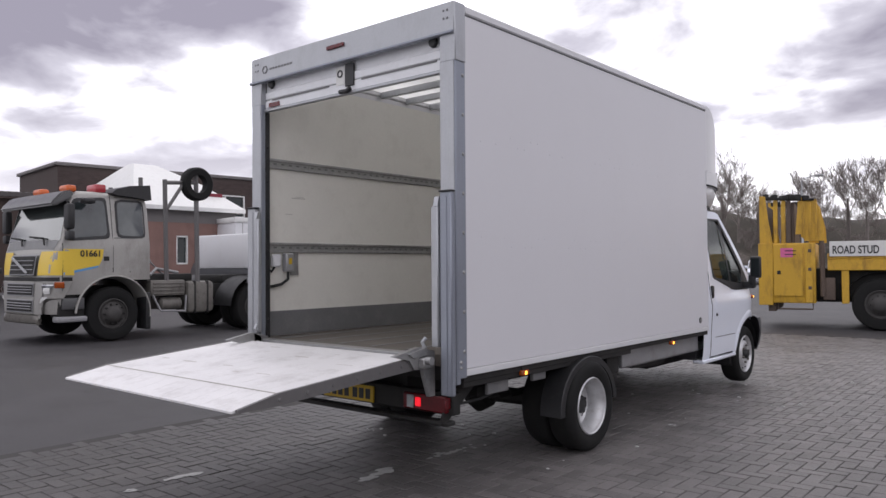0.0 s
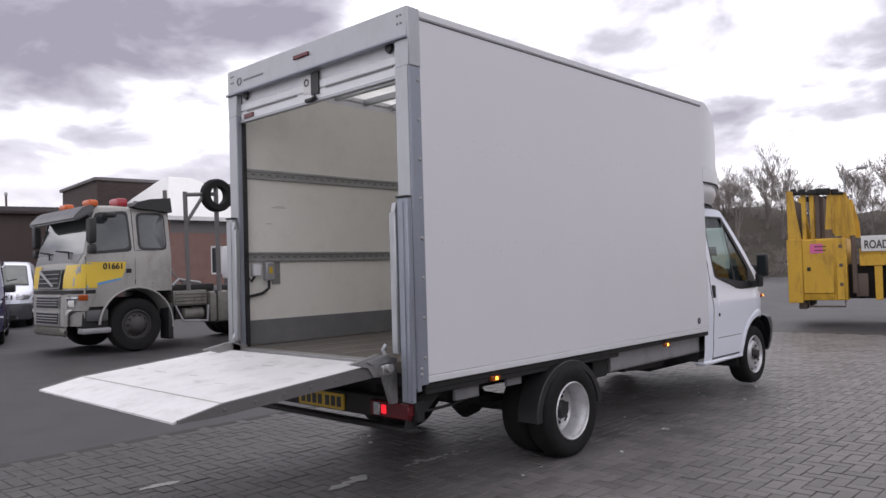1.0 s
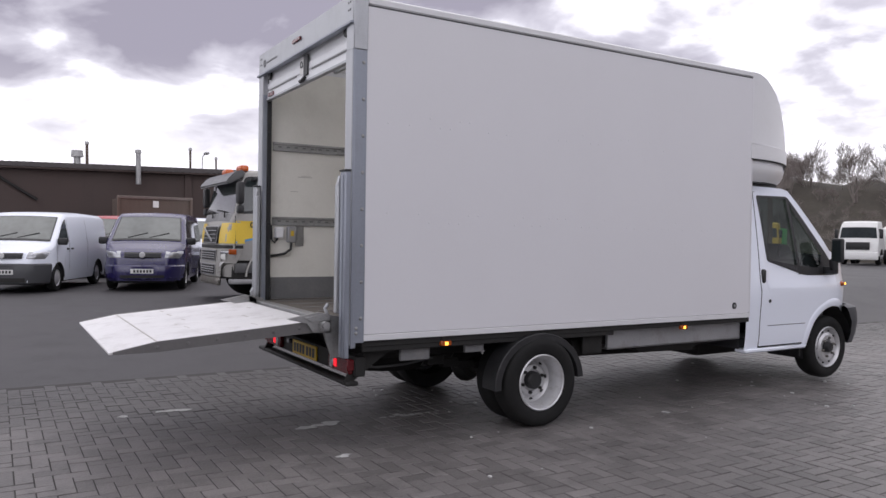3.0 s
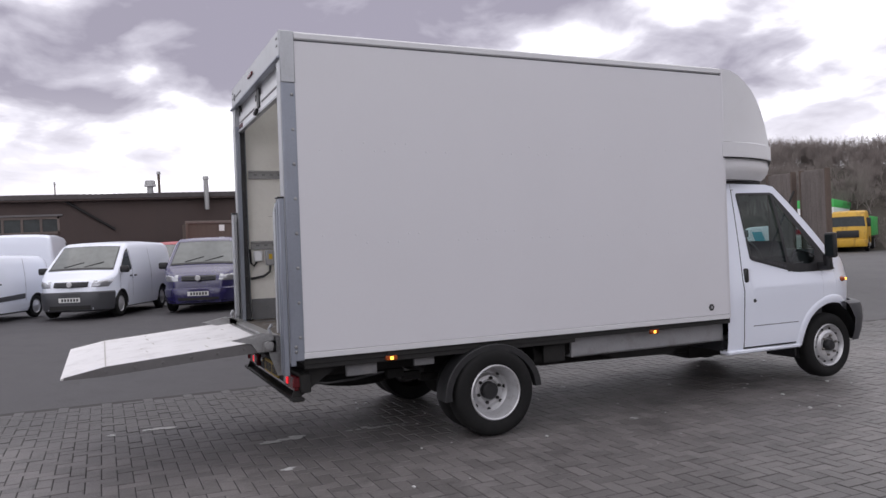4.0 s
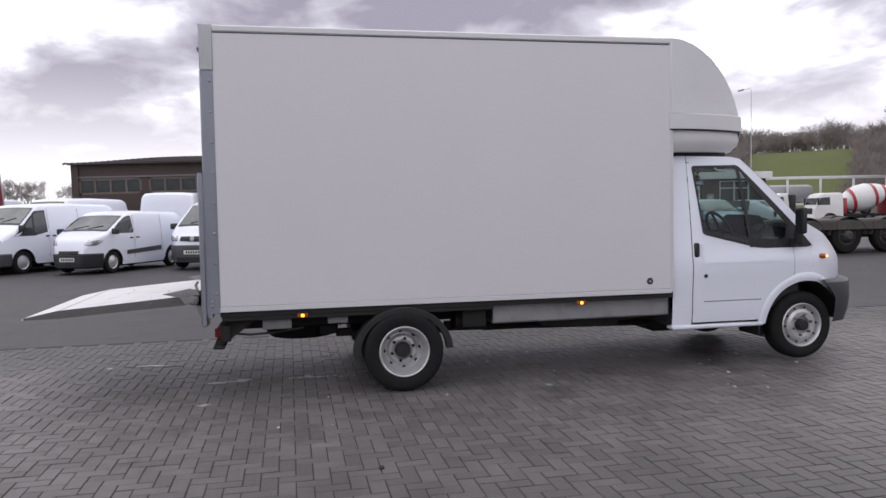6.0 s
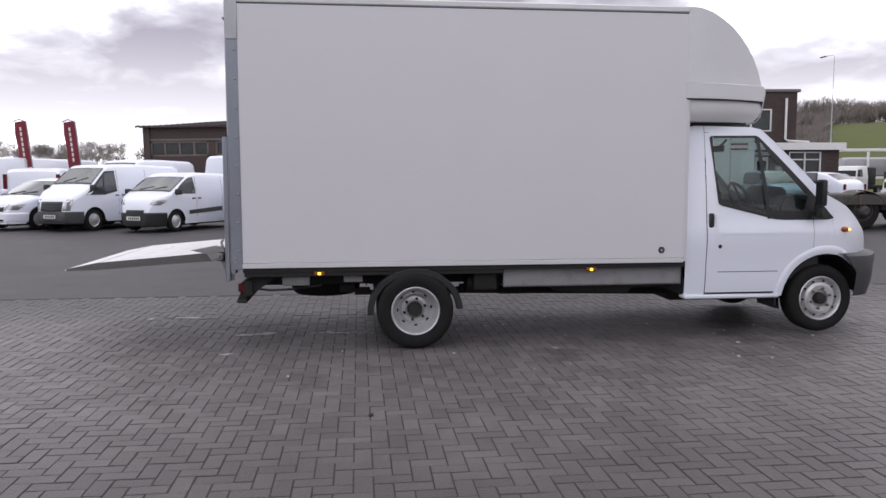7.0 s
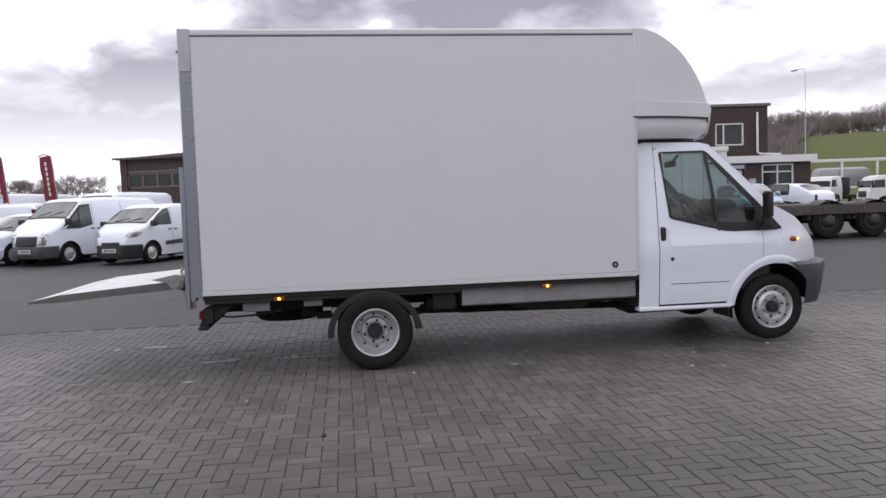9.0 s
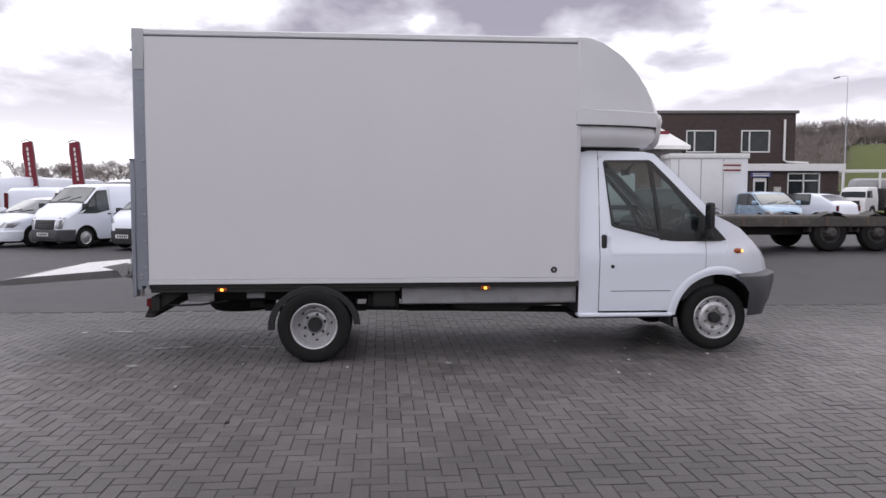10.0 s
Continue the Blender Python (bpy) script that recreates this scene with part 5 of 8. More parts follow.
def make_car(name, label, category, m, shell, paint, sides, screen, rear_screen=None, bumper=None, bz=(0.24, 0.55), lamp=(0.62, 0.84, (0.46, 0.52), (0.86, 1.0)), grille=(0.66, 0.78, 0.36), strip=None, seams=(), mirror=(0.25, 1.05), rim=None, tail=None, badge=True, group="", under=True, rear_plate=False, handles=(), dark=(), strip_paint=None):
    ob = thing(name, label, category, m, group)
    part("body", shell.body(), paint, ob)
    for sgn in (1, -1):
        for poly in dark:
            part("window_surround", shell.patch(poly, 0.006, sgn), M_BLACK, ob, "black window surround")
        for poly in sides:
            cx, cz = sum(p[0] for p in poly) / len(poly), sum(p[1] for p in poly) / len(poly)
            rim_poly = [(cx + (p[0] - cx) * 1.10, cz + (p[1] - cz) * 1.14) for p in poly]
            part("window_rubber", shell.patch(rounded(rim_poly), 0.005, sgn), M_BLACK, ob)
            part("side_window", shell.patch(rounded(poly), 0.010, sgn), M_AUTOGLASS, ob)
        for s, za, zb in seams:
            part("door_seam", shell.patch([(s, za), (s + 0.012, za), (s + 0.012, zb), (s, zb)], 0.004, sgn), M_BLACK, ob)
        for s, z in handles:
            part("door_handle", bx((sgn * (shell.x(s, z) - 0.01), s - 0.07, z - 0.02), (sgn * (shell.x(s, z) + 0.025), s + 0.07, z + 0.02), 0.01), M_BLACK if paint is not M_LBLUE else paint, ob)
        if strip:
            part("side_moulding", shell.patch(strip, 0.012, sgn), strip_paint or M_TRIM, ob)
        if mirror:
            s, z = mirror
            mb = bmesh.new()
            addbox(mb, (sgn * (shell.x(s, z) - 0.02), s - 0.06, z), (sgn * (shell.x(s, z) + 0.20), s + 0.06, z + 0.17), 0.035)
            part("door_mirror", mb, M_BLACK if category == "van" else paint, ob)
        za, zb, aa, ab = lamp
        dz = zb - za
        lp = part("headlamp", shell.wrap([(za, 0.004), (za + 0.02, 0.014), (za + dz * 0.5, 0.018), (zb - 0.02, 0.012), (zb, 0.003)], tuple(sgn * v for v in aa), tuple(sgn * v for v in ab)), M_LENS, ob, "clear headlamp")
        am, bm2 = sgn * (0.6 * sum(aa) / 2 + 0.4 * sum(ab) / 2), sgn * (0.25 * sum(aa) / 2 + 0.75 * sum(ab) / 2)
        part("reflector", shell.wrap([(za + dz * 0.25, 0.019), (za + dz * 0.5, 0.022), (za + dz * 0.78, 0.017)], am, bm2, 6), M_KICK, lp)
        if tail:
            z0, z1 = tail
            part("tail_lamp", bx((sgn * (shell.hw - 0.16), shell.s0 - 0.012, z0), (sgn * (shell.hw - 0.035), shell.s0 + 0.05, z1), 0.01), M_RED, ob)
    if screen:
        part("screen_surround", shell.over(screen[0] - 0.03, screen[1] + 0.05, (screen[2] if len(screen) > 2 else 0.10) - 0.03, 0.006), M_BLACK, ob)
        part("windscreen", shell.over(*screen), M_SCREEN, ob, "reflecting windscreen")
    if rear_screen:
        part("rear_window", shell.over(*rear_screen), M_DGLASS, ob)
    if bumper:
        z0, z1 = bz
        bp = part("bumper", shell.wrap([(z0, -0.03), (z0 + 0.03, 0.012), (z0 + 0.5 * (z1 - z0), 0.03), (z1 - 0.03, 0.034), (z1, 0.008), (z1 + 0.004, -0.03)], -3.0, 3.0, 60), bumper, ob)
        part("air_intake", shell.wrap([(z0 + 0.05, 0.028), (z0 + 0.25 * (z1 - z0) + 0.03, 0.034)], -0.5, 0.5, 12), M_CHASSIS, bp)
    if grille:
        g0, g1 = grille[0], grille[1]
        g = part("grille", shell.wrap([(g0, 0.008), (g0 + 0.02, 0.02), (g1 - 0.02, 0.02), (g1, 0.006)], -grille[2], grille[2], 14), M_BLACK, ob)
        for k in range(3):
            zz = g0 + (g1 - g0) * (k + 1) / 4
            part("grille_slat", shell.wrap([(zz - 0.007, 0.021), (zz, 0.03), (zz + 0.007, 0.021)], -grille[2] + 0.03, grille[2] - 0.03, 10), M_TRIM, g)
        if badge:
            bd = lathe(bmesh.new(), [(0.0, 0.014), (0.06, 0.012), (0.07, 0.0)], (0, 0, 0), 18)
            bmesh.ops.transform(bd, matrix=Matrix.Translation((0, shell.s1 + 0.055, (grille[0] + grille[1]) / 2)) @ Matrix.Rotation(radians(90), 4, "Z"), verts=bd.verts)
            part("round_badge", bd, M_RIM, g)
    plate(ob, 0, shell.s1 + 0.065, bz[0] + 0.6 * (bz[1] - bz[0]), 0.52, 0.11, 1)
    if rear_plate:
        plate(ob, 0, shell.s0 - 0.002, 0.75, 0.52, 0.11, -1, M_PLATE)
    if under:
        un = bmesh.new()
        addbox(un, (-shell.hw + 0.25, shell.s0 + 0.1, shell.bottom - 0.06), (shell.hw - 0.25, shell.s1 - 0.2, shell.bottom + 0.5), 0.02)
        part("underbody", un, M_CHASSIS, ob)
    if screen and category == "van":
        part("wiper_cowl", shell.over(screen[1] + 0.005, screen[1] + 0.06, 0.16, 0.016), M_BLACK, ob)
    if screen and category in ("van", "car"):
        wp = bmesh.new()
        sa, sb = screen[0], screen[1]
        for x0 in (-0.05, 0.45):
            tube(wp, [(x0, sb - 0.02, shell.top(sb - 0.02) + 0.035), (x0 - 0.45, sb - 0.16, shell.top(sb - 0.16) + 0.04)], 0.010, 5)
        parts("wiper", wp, M_BLACK, ob)
    for c in shell.wheels:
        for sgn in (1, -1):
            rows = []
            for k in range(13):
                a = math.pi * k / 12
                r = shell.r * 1.165
                rows.append([(sgn * w, c + q * r * math.cos(a), shell.r + q * r * math.sin(a)) for w, q in ((shell.hw - 0.30, 0.98), (shell.hw - 0.012, 0.98), (shell.hw + 0.004, 1.0), (shell.hw - 0.004, 1.04))])
            part("arch_liner", grid(bmesh.new(), rows), M_BLACK, ob)
    road_wheels(ob, shell, rim)
    return ob


T5 = Shell([(-3.99, 0.5), (-3.97, 1.55), (-3.9, 1.84), (-3.6, 1.925), (-2.0, 1.945), (-0.78, 1.9), (-0.6, 1.845), (-0.5, 1.78), (0.24, 1.17), (0.329, 1.115), (0.611, 0.99), (0.734, 0.9), (0.796, 0.78), (0.818, 0.55), (0.822, 0.35)], 0.95, 1.12, 0.13, (0.0, -3.0), 0.325, 0.24, 0.75, 0.40)
TR = Shell([(-3.93, 0.5), (-3.91, 1.7), (-3.84, 1.95), (-3.6, 2.03), (-2.0, 2.06), (-0.78, 2.02), (-0.66, 1.98), (-0.58, 1.92), (-0.02, 1.43), (0.05, 1.385), (0.373, 1.19), (0.586, 1.03), (0.701, 0.92), (0.767, 0.8), (0.795, 0.55), (0.799, 0.35)], 0.97, 1.12, 0.12, (0.0, -2.93), 0.335, 0.27, 0.62, 0.42)
TRL = Shell([(-6.5, 0.5), (-6.48, 2.15), (-6.4, 2.48), (-6.1, 2.58), (-2.0, 2.62), (-0.95, 2.55), (-0.78, 2.44), (-0.60, 2.15), (-0.5, 1.95), (-0.02, 1.43), (0.05, 1.385), (0.40, 1.19), (0.66, 1.03), (0.80, 0.92), (0.88, 0.80), (0.915, 0.55), (0.92, 0.35)], 0.98, 1.12, 0.10, (0.0, -4.2), 0.335, 0.27)
PP = Shell([(-3.45, 0.5), (-3.43, 1.35), (-3.36, 1.62), (-3.1, 1.72), (-1.3, 1.76), (-0.85, 1.73), (-0.68, 1.67), (-0.56, 1.6), (0.12, 1.2), (0.22, 1.15), (0.471, 1.04), (0.635, 0.92), (0.726, 0.78), (0.783, 0.55), (0.791, 0.35)], 0.90, 1.10, 0.13, (0.0, -2.73), 0.315, 0.22, 0.72, 0.46)
AST = Shell([(-3.42, 0.5), (-3.40, 0.85), (-3.30, 1.02), (-3.15, 1.10), (-2.62, 1.36), (-2.3, 1.42), (-1.6, 1.455), (-1.1, 1.43), (-0.85, 1.36), (-0.12, 0.99), (0.0, 0.955), (0.45, 0.86), (0.68, 0.76), (0.80, 0.62), (0.84, 0.45), (0.85, 0.30)], 0.87, 0.93, 0.17, (0.0, -2.6), 0.31, 0.19, 0.7, 0.30)
HAT = Shell([(-3.28, 0.5), (-3.26, 0.9), (-3.18, 1.10), (-2.95, 1.36), (-2.6, 1.46), (-1.7, 1.52), (-1.1, 1.49), (-0.85, 1.40), (-0.05, 0.99), (0.06, 0.95), (0.40, 0.85), (0.58, 0.73), (0.68, 0.58), (0.71, 0.42), (0.715, 0.30)], 0.83, 0.93, 0.16, (0.0, -2.45), 0.30, 0.20, 0.7, 0.30)

T5_SIDE = [[(-0.42, 1.20), (0.06, 1.20), (-0.42, 1.62), (-0.62, 1.72), (-0.66, 1.20)]]
T5_CREW = T5_SIDE + [[(-2.1, 1.20), (-0.80, 1.20), (-0.80, 1.72), (-2.1, 1.74)], [(-3.6, 1.22), (-2.25, 1.20), (-2.25, 1.74), (-3.55, 1.70)]]
make_car("panel_van", "dark purple-blue van with tinted rear windows, parked", "van", heading(-15.45, 1.32, math.cos(radians(18)), -math.sin(radians(18))), T5, M_NAVY, T5_CREW, (-0.50, 0.16, 0.15), None, M_NAVY, (0.26, 0.62), (0.79, 0.955, (0.50, 0.52), (0.92, 1.02)), (0.80, 0.93, 0.42), seams=((-0.72, 0.5, 1.75), (0.1, 0.5, 1.1)), mirror=(0.02, 1.12), handles=((-0.6, 1.02),), group="vans in the row")
make_car("panel_van", "white panel van with grey plastic bumper, parked", "van", heading(-15.6, -1.54, math.cos(radians(23)), -math.sin(radians(23))) @ Matrix.Scale(0.97, 4), T5, M_WHITE, T5_SIDE, (-0.50, 0.16, 0.15), None, M_TRIM, (0.20, 0.68), (0.79, 0.955, (0.50, 0.52), (0.92, 1.02)), (0.80, 0.93, 0.42), seams=((-0.72, 0.5, 1.75), (-2.1, 0.5, 1.75), (0.1, 0.5, 1.1)), mirror=(0.02, 1.12), handles=((-0.6, 1.02), (-0.9, 1.02)), group="vans in the row")
make_car("panel_van", "small white van with black side mouldings, parked", "van", heading(-15.1, -4.54, math.cos(radians(27)), -math.sin(radians(27))) @ Matrix.Diagonal((0.88, 0.92, 0.92, 1)), PP, M_WHITE, [[(-0.40, 1.15), (0.05, 1.16), (-0.30, 1.42), (-0.56, 1.56), (-0.80, 1.60), (-0.85, 1.15)]], (-0.56, 0.10, 0.14), None, M_BLACK, (0.17, 0.58), (0.80, 0.96, (0.46, 0.56), (0.80, 1.06)), (0.56, 0.66, 0.34), strip=[(-2.15, 0.56), (-0.55, 0.50), (-0.55, 0.62), (-2.15, 0.70)], seams=((-0.92, 0.4, 1.65), (-2.2, 0.5, 1.65)), mirror=(0.0, 1.10), handles=((-0.78, 0.98), (-1.05, 0.98)), badge=False, group="vans in the row")
TR_DARK = [[(-0.92, 1.20), (-0.40, 1.10), (0.30, 1.10), (0.02, 1.36), (-0.50, 1.83), (-0.90, 1.86)]]
TR_SIDE = [[(-0.88, 1.26), (-0.42, 1.17), (-0.46, 1.77), (-0.87, 1.82)], [(-0.36, 1.16), (0.02, 1.16), (-0.04, 1.33), (-0.40, 1.68)]]
make_car("panel_van", "white low-roof van with black grille, parked", "van", heading(-15.9, -6.98, math.cos(radians(29)), -math.sin(radians(29))) @ Matrix.Diagonal((0.87, 0.91, 0.91, 1)), TR, M_WHITE, TR_SIDE, (-0.55, -0.05, 0.13), None, M_TRIM, (0.22, 0.60), (0.63, 0.98, (0.50, 0.56), (0.74, 0.80)), (0.61, 0.90, 0.46), seams=((-0.98, 0.45, 1.9), (-2.2, 0.5, 1.9)), mirror=(0.08, 1.25), handles=((-0.9, 1.08), (-1.15, 1.08)), badge=False, dark=TR_DARK, group="vans in the row")
make_car("hatchback", "white hatchback car parked between vans", "car", heading(-16.6, -8.75, math.cos(radians(29)), -math.sin(radians(29))), AST, M_WHITE, [[(-0.5, 0.98), (-0.15, 0.99), (-0.85, 1.30), (-1.2, 1.36), (-1.2, 0.98)], [(-2.3, 1.0), (-1.28, 0.98), (-1.28, 1.36), (-2.2, 1.33)]], (-0.86, -0.1), None, M_WHITE, (0.22, 0.50), (0.58, 0.74, (0.46, 0.52), (0.86, 1.0)), (0.54, 0.66, 0.45), mirror=(-0.3, 0.98))
make_car("panel_van", "long white high-roof van with dark glass, parked", "van", heading(-24.1, -14.25, math.cos(radians(27)), -math.sin(radians(27))) @ Matrix.Diagonal((1, 1, 0.86, 1)), TRL, M_WHITE, TR_SIDE, (-0.55, -0.05, 0.13), None, M_TRIM, (0.28, 0.71), (0.74, 1.06, (0.56, 0.62), (0.80, 0.88)), (0.76, 1.00, 0.50), mirror=(0.08, 1.25), dark=TR_DARK, badge=False, group="vans behind the row")
make_car("panel_van", "long white high-roof van with dark glass, parked", "van", heading(-23.4, -8.3, math.cos(radians(27)), -math.sin(radians(27))) @ Matrix.Diagonal((1, 1, 1.04, 1)), TR, M_WHITE, TR_SIDE, (-0.55, -0.05, 0.13), None, M_TRIM, (0.28, 0.71), (0.74, 1.06, (0.56, 0.62), (0.80, 0.88)), (0.76, 1.00, 0.50), mirror=(0.08, 1.25), dark=TR_DARK, badge=False, group="vans behind the row")
make_car("panel_van", "white van parked tail-out with red tail lamps", "van", heading(-23.0, -9.9, -0.99, -0.1), PP, M_WHITE, [], (-0.56, 0.10, 0.14), None, M_TRIM, (0.22, 0.58), (0.80, 0.96, (0.46, 0.56), (0.80, 1.06)), None, mirror=(0.0, 1.10), tail=(0.95, 1.55), badge=False)
make_car("panel_van", "white high-roof van standing tail-out behind the row", "van", heading(-25.4, -3.1, -0.995, 0.10) @ Matrix.Diagonal((1.05, 1, 1.08, 1)), TR, M_WHITE, TR_SIDE, (-0.55, -0.05, 0.13), None, M_TRIM, (0.28, 0.71), (0.74, 1.06, (0.56, 0.62), (0.80, 0.88)), (0.76, 1.00, 0.50), mirror=(0.08, 1.25), dark=TR_DARK, badge=False, group="vans behind the row")
make_car("panel_van", "red van behind the white vans", "van", heading(-21.4, 0.9, math.cos(radians(22)), -math.sin(radians(22))), T5, M_REDP, T5_SIDE, (-0.50, 0.16, 0.15), None, M_TRIM, (0.20, 0.68), (0.79, 0.955, (0.50, 0.52), (0.92, 1.02)), (0.80, 0.93, 0.42), mirror=(0.02, 1.12), group="vans behind the row")
make_car("panel_van", "white panel van behind the purple van", "van", heading(-21.6, 3.9, math.cos(radians(20)), -math.sin(radians(20))), T5, M_WHITE, T5_SIDE, (-0.50, 0.16, 0.15), None, M_TRIM, (0.20, 0.68), (0.79, 0.955, (0.50, 0.52), (0.92, 1.02)), (0.80, 0.93, 0.42), mirror=(0.02, 1.12), group="vans behind the row")
CAR_SIDE = [[(-0.45, 0.98), (-0.1, 1.0), (-0.80, 1.34), (-1.15, 1.42), (-1.15, 0.98)], [(-2.2, 1.0), (-1.22, 0.98), (-1.22, 1.42), (-2.2, 1.40)]]


# ---- articulated tractor unit ----
M_VISOR = mat("smoky_visor", (0.095, 0.095, 0.097), 0.35, var=0.15, scale=3, fine=40)

def truck_wheel(parent, x, y, sgn, r=0.51, w=0.32, z=None, rim=None, deep=False):
    z = r if z is None else z
    rr = r * 0.56
    wh = part("wheel", lathe(bmesh.new(), [(a, sgn * b) for a, b in ((rr - 0.02, -w), (r - 0.04, -w), (r, -w + 0.06), (r, -0.06), (r - 0.03, -0.015), (r - 0.12, 0.0), (rr + 0.02, -0.01), (rr, -0.03), (rr - 0.02, -0.06))], (x, y, z), 32), M_TYRE, parent)
    d = -0.16 if deep else 0.0
    part("rim", lathe(bmesh.new(), [(a, sgn * b) for a, b in ((rr + 0.004, -0.02), (rr - 0.012, -0.012), (rr - 0.03, -0.05), (rr - 0.06, -0.06 + d * 0.5), (rr - 0.2 * r, -0.02 + d), (0.32 * r, 0.0 + d), (0.28 * r, 0.05 + d), (0.17 * r, 0.09 + d), (0.0, 0.09 + d))], (x, y, z), 28), rim or M_TRAY, wh)
    nt = bmesh.new()
    for k in range(10):
        a = 2 * math.pi * k / 10
        lathe(nt, [(0.016, sgn * (-0.02 + d)), (0.014, sgn * (0.03 + d)), (0.0, sgn * (0.032 + d))], (x, y + 0.36 * r * math.cos(a), z + 0.36 * r * math.sin(a)), 6)
    parts("wheel_nut", nt, M_CHASSIS, wh)
    return wh


def make_tractor():
    tr = thing("tractor_unit", "dull silver tractor unit with yellow band and orange beacons", "truck", heading(-11.7, 3.06, 0.0, -1.0))
    sh = Shell([(-0.72, 1.2), (-0.715, 2.55), (-0.69, 2.63), (-0.6, 2.68), (0.3, 2.71), (0.62, 2.70), (0.70, 2.66), (0.75, 2.56), (0.92, 1.80), (0.97, 1.68), (1.04, 1.45), (1.08, 1.1), (1.10, 0.7), (1.11, 0.34)], 1.22, 1.75, 0.06, (0.0,), 0.49, 0.86, 0.26, 0.42)
    sh.low = lambda s: 0.52 if s > 0.90 else arch(s, (0.0, 0.49), 0.67, 0.86 if s > 0.0 else 1.10)
    part("cab", sh.body(), M_SILVER, tr, "dull silver painted cab")
    part("windscreen", sh.over(0.745, 0.92, 0.07), M_SCREEN, tr, "pale reflecting windscreen")
    part("scuttle", sh.over(0.922, 0.985, 0.10), M_VISOR, tr, "dark wiper panel")
    wp = bmesh.new()
    for x0, x1 in ((0.35, 0.95), (-0.62, 0.10)):
        tube(wp, [(x0, 0.98, 1.74), (x0 + 0.10, 0.95, 1.86), (x1, 0.945, 1.90)], 0.016, 5)
    parts("wiper", wp, M_CHASSIS, tr)
    for sgn in (1, -1):
        part("window_surround", sh.patch(rounded([(0.07, 1.85), (0.78, 1.80), (0.86, 1.84), (0.82, 2.05), (0.70, 2.56), (0.10, 2.61)], 0.08), 0.005, sgn), M_BLACK, tr)
        part("side_window", sh.patch(rounded([(0.12, 1.91), (0.74, 1.85), (0.81, 1.87), (0.79, 2.02), (0.67, 2.50), (0.14, 2.55)], 0.08), 0.010, sgn), M_AUTOGLASS, tr)
        part("window_surround", sh.patch(rounded([(-0.62, 1.87), (-0.05, 1.87), (-0.05, 2.58), (-0.62, 2.58)], 0.10), 0.006, sgn), M_BLACK, tr)
        part("side_window", sh.patch(rounded([(-0.58, 1.91), (-0.09, 1.91), (-0.09, 2.54), (-0.58, 2.54)], 0.09), 0.010, sgn), M_AUTOGLASS, tr)
        part("yellow_band", sh.patch([(0.28, 1.37), (0.55, 1.32), (0.90, 1.25), (0.90, 1.66), (0.55, 1.66), (0.20, 1.66), (0.22, 1.5)], 0.005, sgn), M_YBAND, tr)
        part("blue_stripe", sh.patch([(0.30, 1.335), (0.90, 1.205), (0.90, 1.245), (0.30, 1.365)], 0.006, sgn), M_BLUE, tr)
        part("model_badge", sh.patch([(0.10, 1.45), (0.20, 1.45), (0.20, 1.53), (0.10, 1.53)], 0.006, sgn), M_CHASSIS, tr)
        for s, za, zb in ((0.02, 1.24, 2.64), (0.905, 0.54, 1.76), (-0.30, 1.24, 1.26)):
            part("door_seam", sh.patch([(s, za), (s + 0.014, za), (s + 0.014, zb), (s, zb)], 0.004, sgn), M_BLACK, tr)
        part("panel_seam", sh.patch([(-0.70, 1.86), (0.0, 1.86), (0.0, 1.875), (-0.70, 1.875)], 0.004, sgn), M_VISOR, tr)
        # step well under the door, silver step and its edge
        part("step_well", bx((sgn * 0.80, 0.50, 0.46), (sgn * 1.14, 0.95, 0.88), 0.02), M_CHASSIS, tr)
        part("step", bx((sgn * 1.02, 0.52, 0.60), (sgn * 1.19, 0.90, 0.80), 0.02), M_VISOR, tr, "worn grey step")
        part("step", bx((sgn * 0.95, 0.48, 0.38), (sgn * 1.22, 0.98, 0.48), 0.025), M_TRAY, tr, "silver bottom step")
        mr = bmesh.new()
        addbox(mr, (sgn * 1.27, 0.80, 1.99), (sgn * 1.47, 0.94, 2.44), 0.05)
        addbox(mr, (sgn * 1.29, 0.80, 1.80), (sgn * 1.46, 0.93, 1.97), 0.04)
        addbox(mr, (sgn * 1.20, 0.42, 2.46), (sgn * 1.40, 0.62, 2.55), 0.03)
        tube(mr, [(sgn * 1.16, 0.82, 2.50), (sgn * 1.36, 0.88, 2.46)], 0.022, 6)
        tube(mr, [(sgn * 1.20, 0.86, 1.86), (sgn * 1.36, 0.88, 1.86)], 0.022, 6)
        part("door_mirror", mr, M_BLACK, tr, "black door mirrors")
        arc = bmesh.new()
        rows = []
        for k in range(21):
            a = math.pi * (0.02 + 1.02 * k / 20)
            rows.append([(sgn * w, 0.70 * q * math.cos(a), 0.49 + 0.70 * q * math.sin(a)) for w, q in ((0.80, 0.93), (1.20, 0.955), (1.235, 0.965), (1.24, 0.985), (1.23, 1.005), (1.20, 1.01))])
        grid(arc, rows)
        part("wheel_arch", arc, M_SILVER, tr)
        part("mud_flap", bx((sgn * 0.86, -0.70, 0.17), (sgn * 1.23, -0.60, 0.86), 0.02), M_BLACK, tr)
        truck_wheel(tr, sgn * 1.20, 0.0, sgn, 0.49, rim=M_DARKRIM)
        truck_wheel(tr, sgn * 1.21, -3.1, sgn, 0.49, deep=True, rim=M_DARKRIM)
        truck_wheel(tr, sgn * 0.85, -3.1, sgn, 0.49)
        rows = []
        for k in range(13):
            a = math.pi * k / 12
            rows.append([(sgn * w, -3.1 + 0.66 * math.cos(a), 0.52 + 0.62 * math.sin(a)) for w in (1.25, 0.6)])
        part("rear_mudguard", grid(bmesh.new(), rows), M_BLACK, tr)
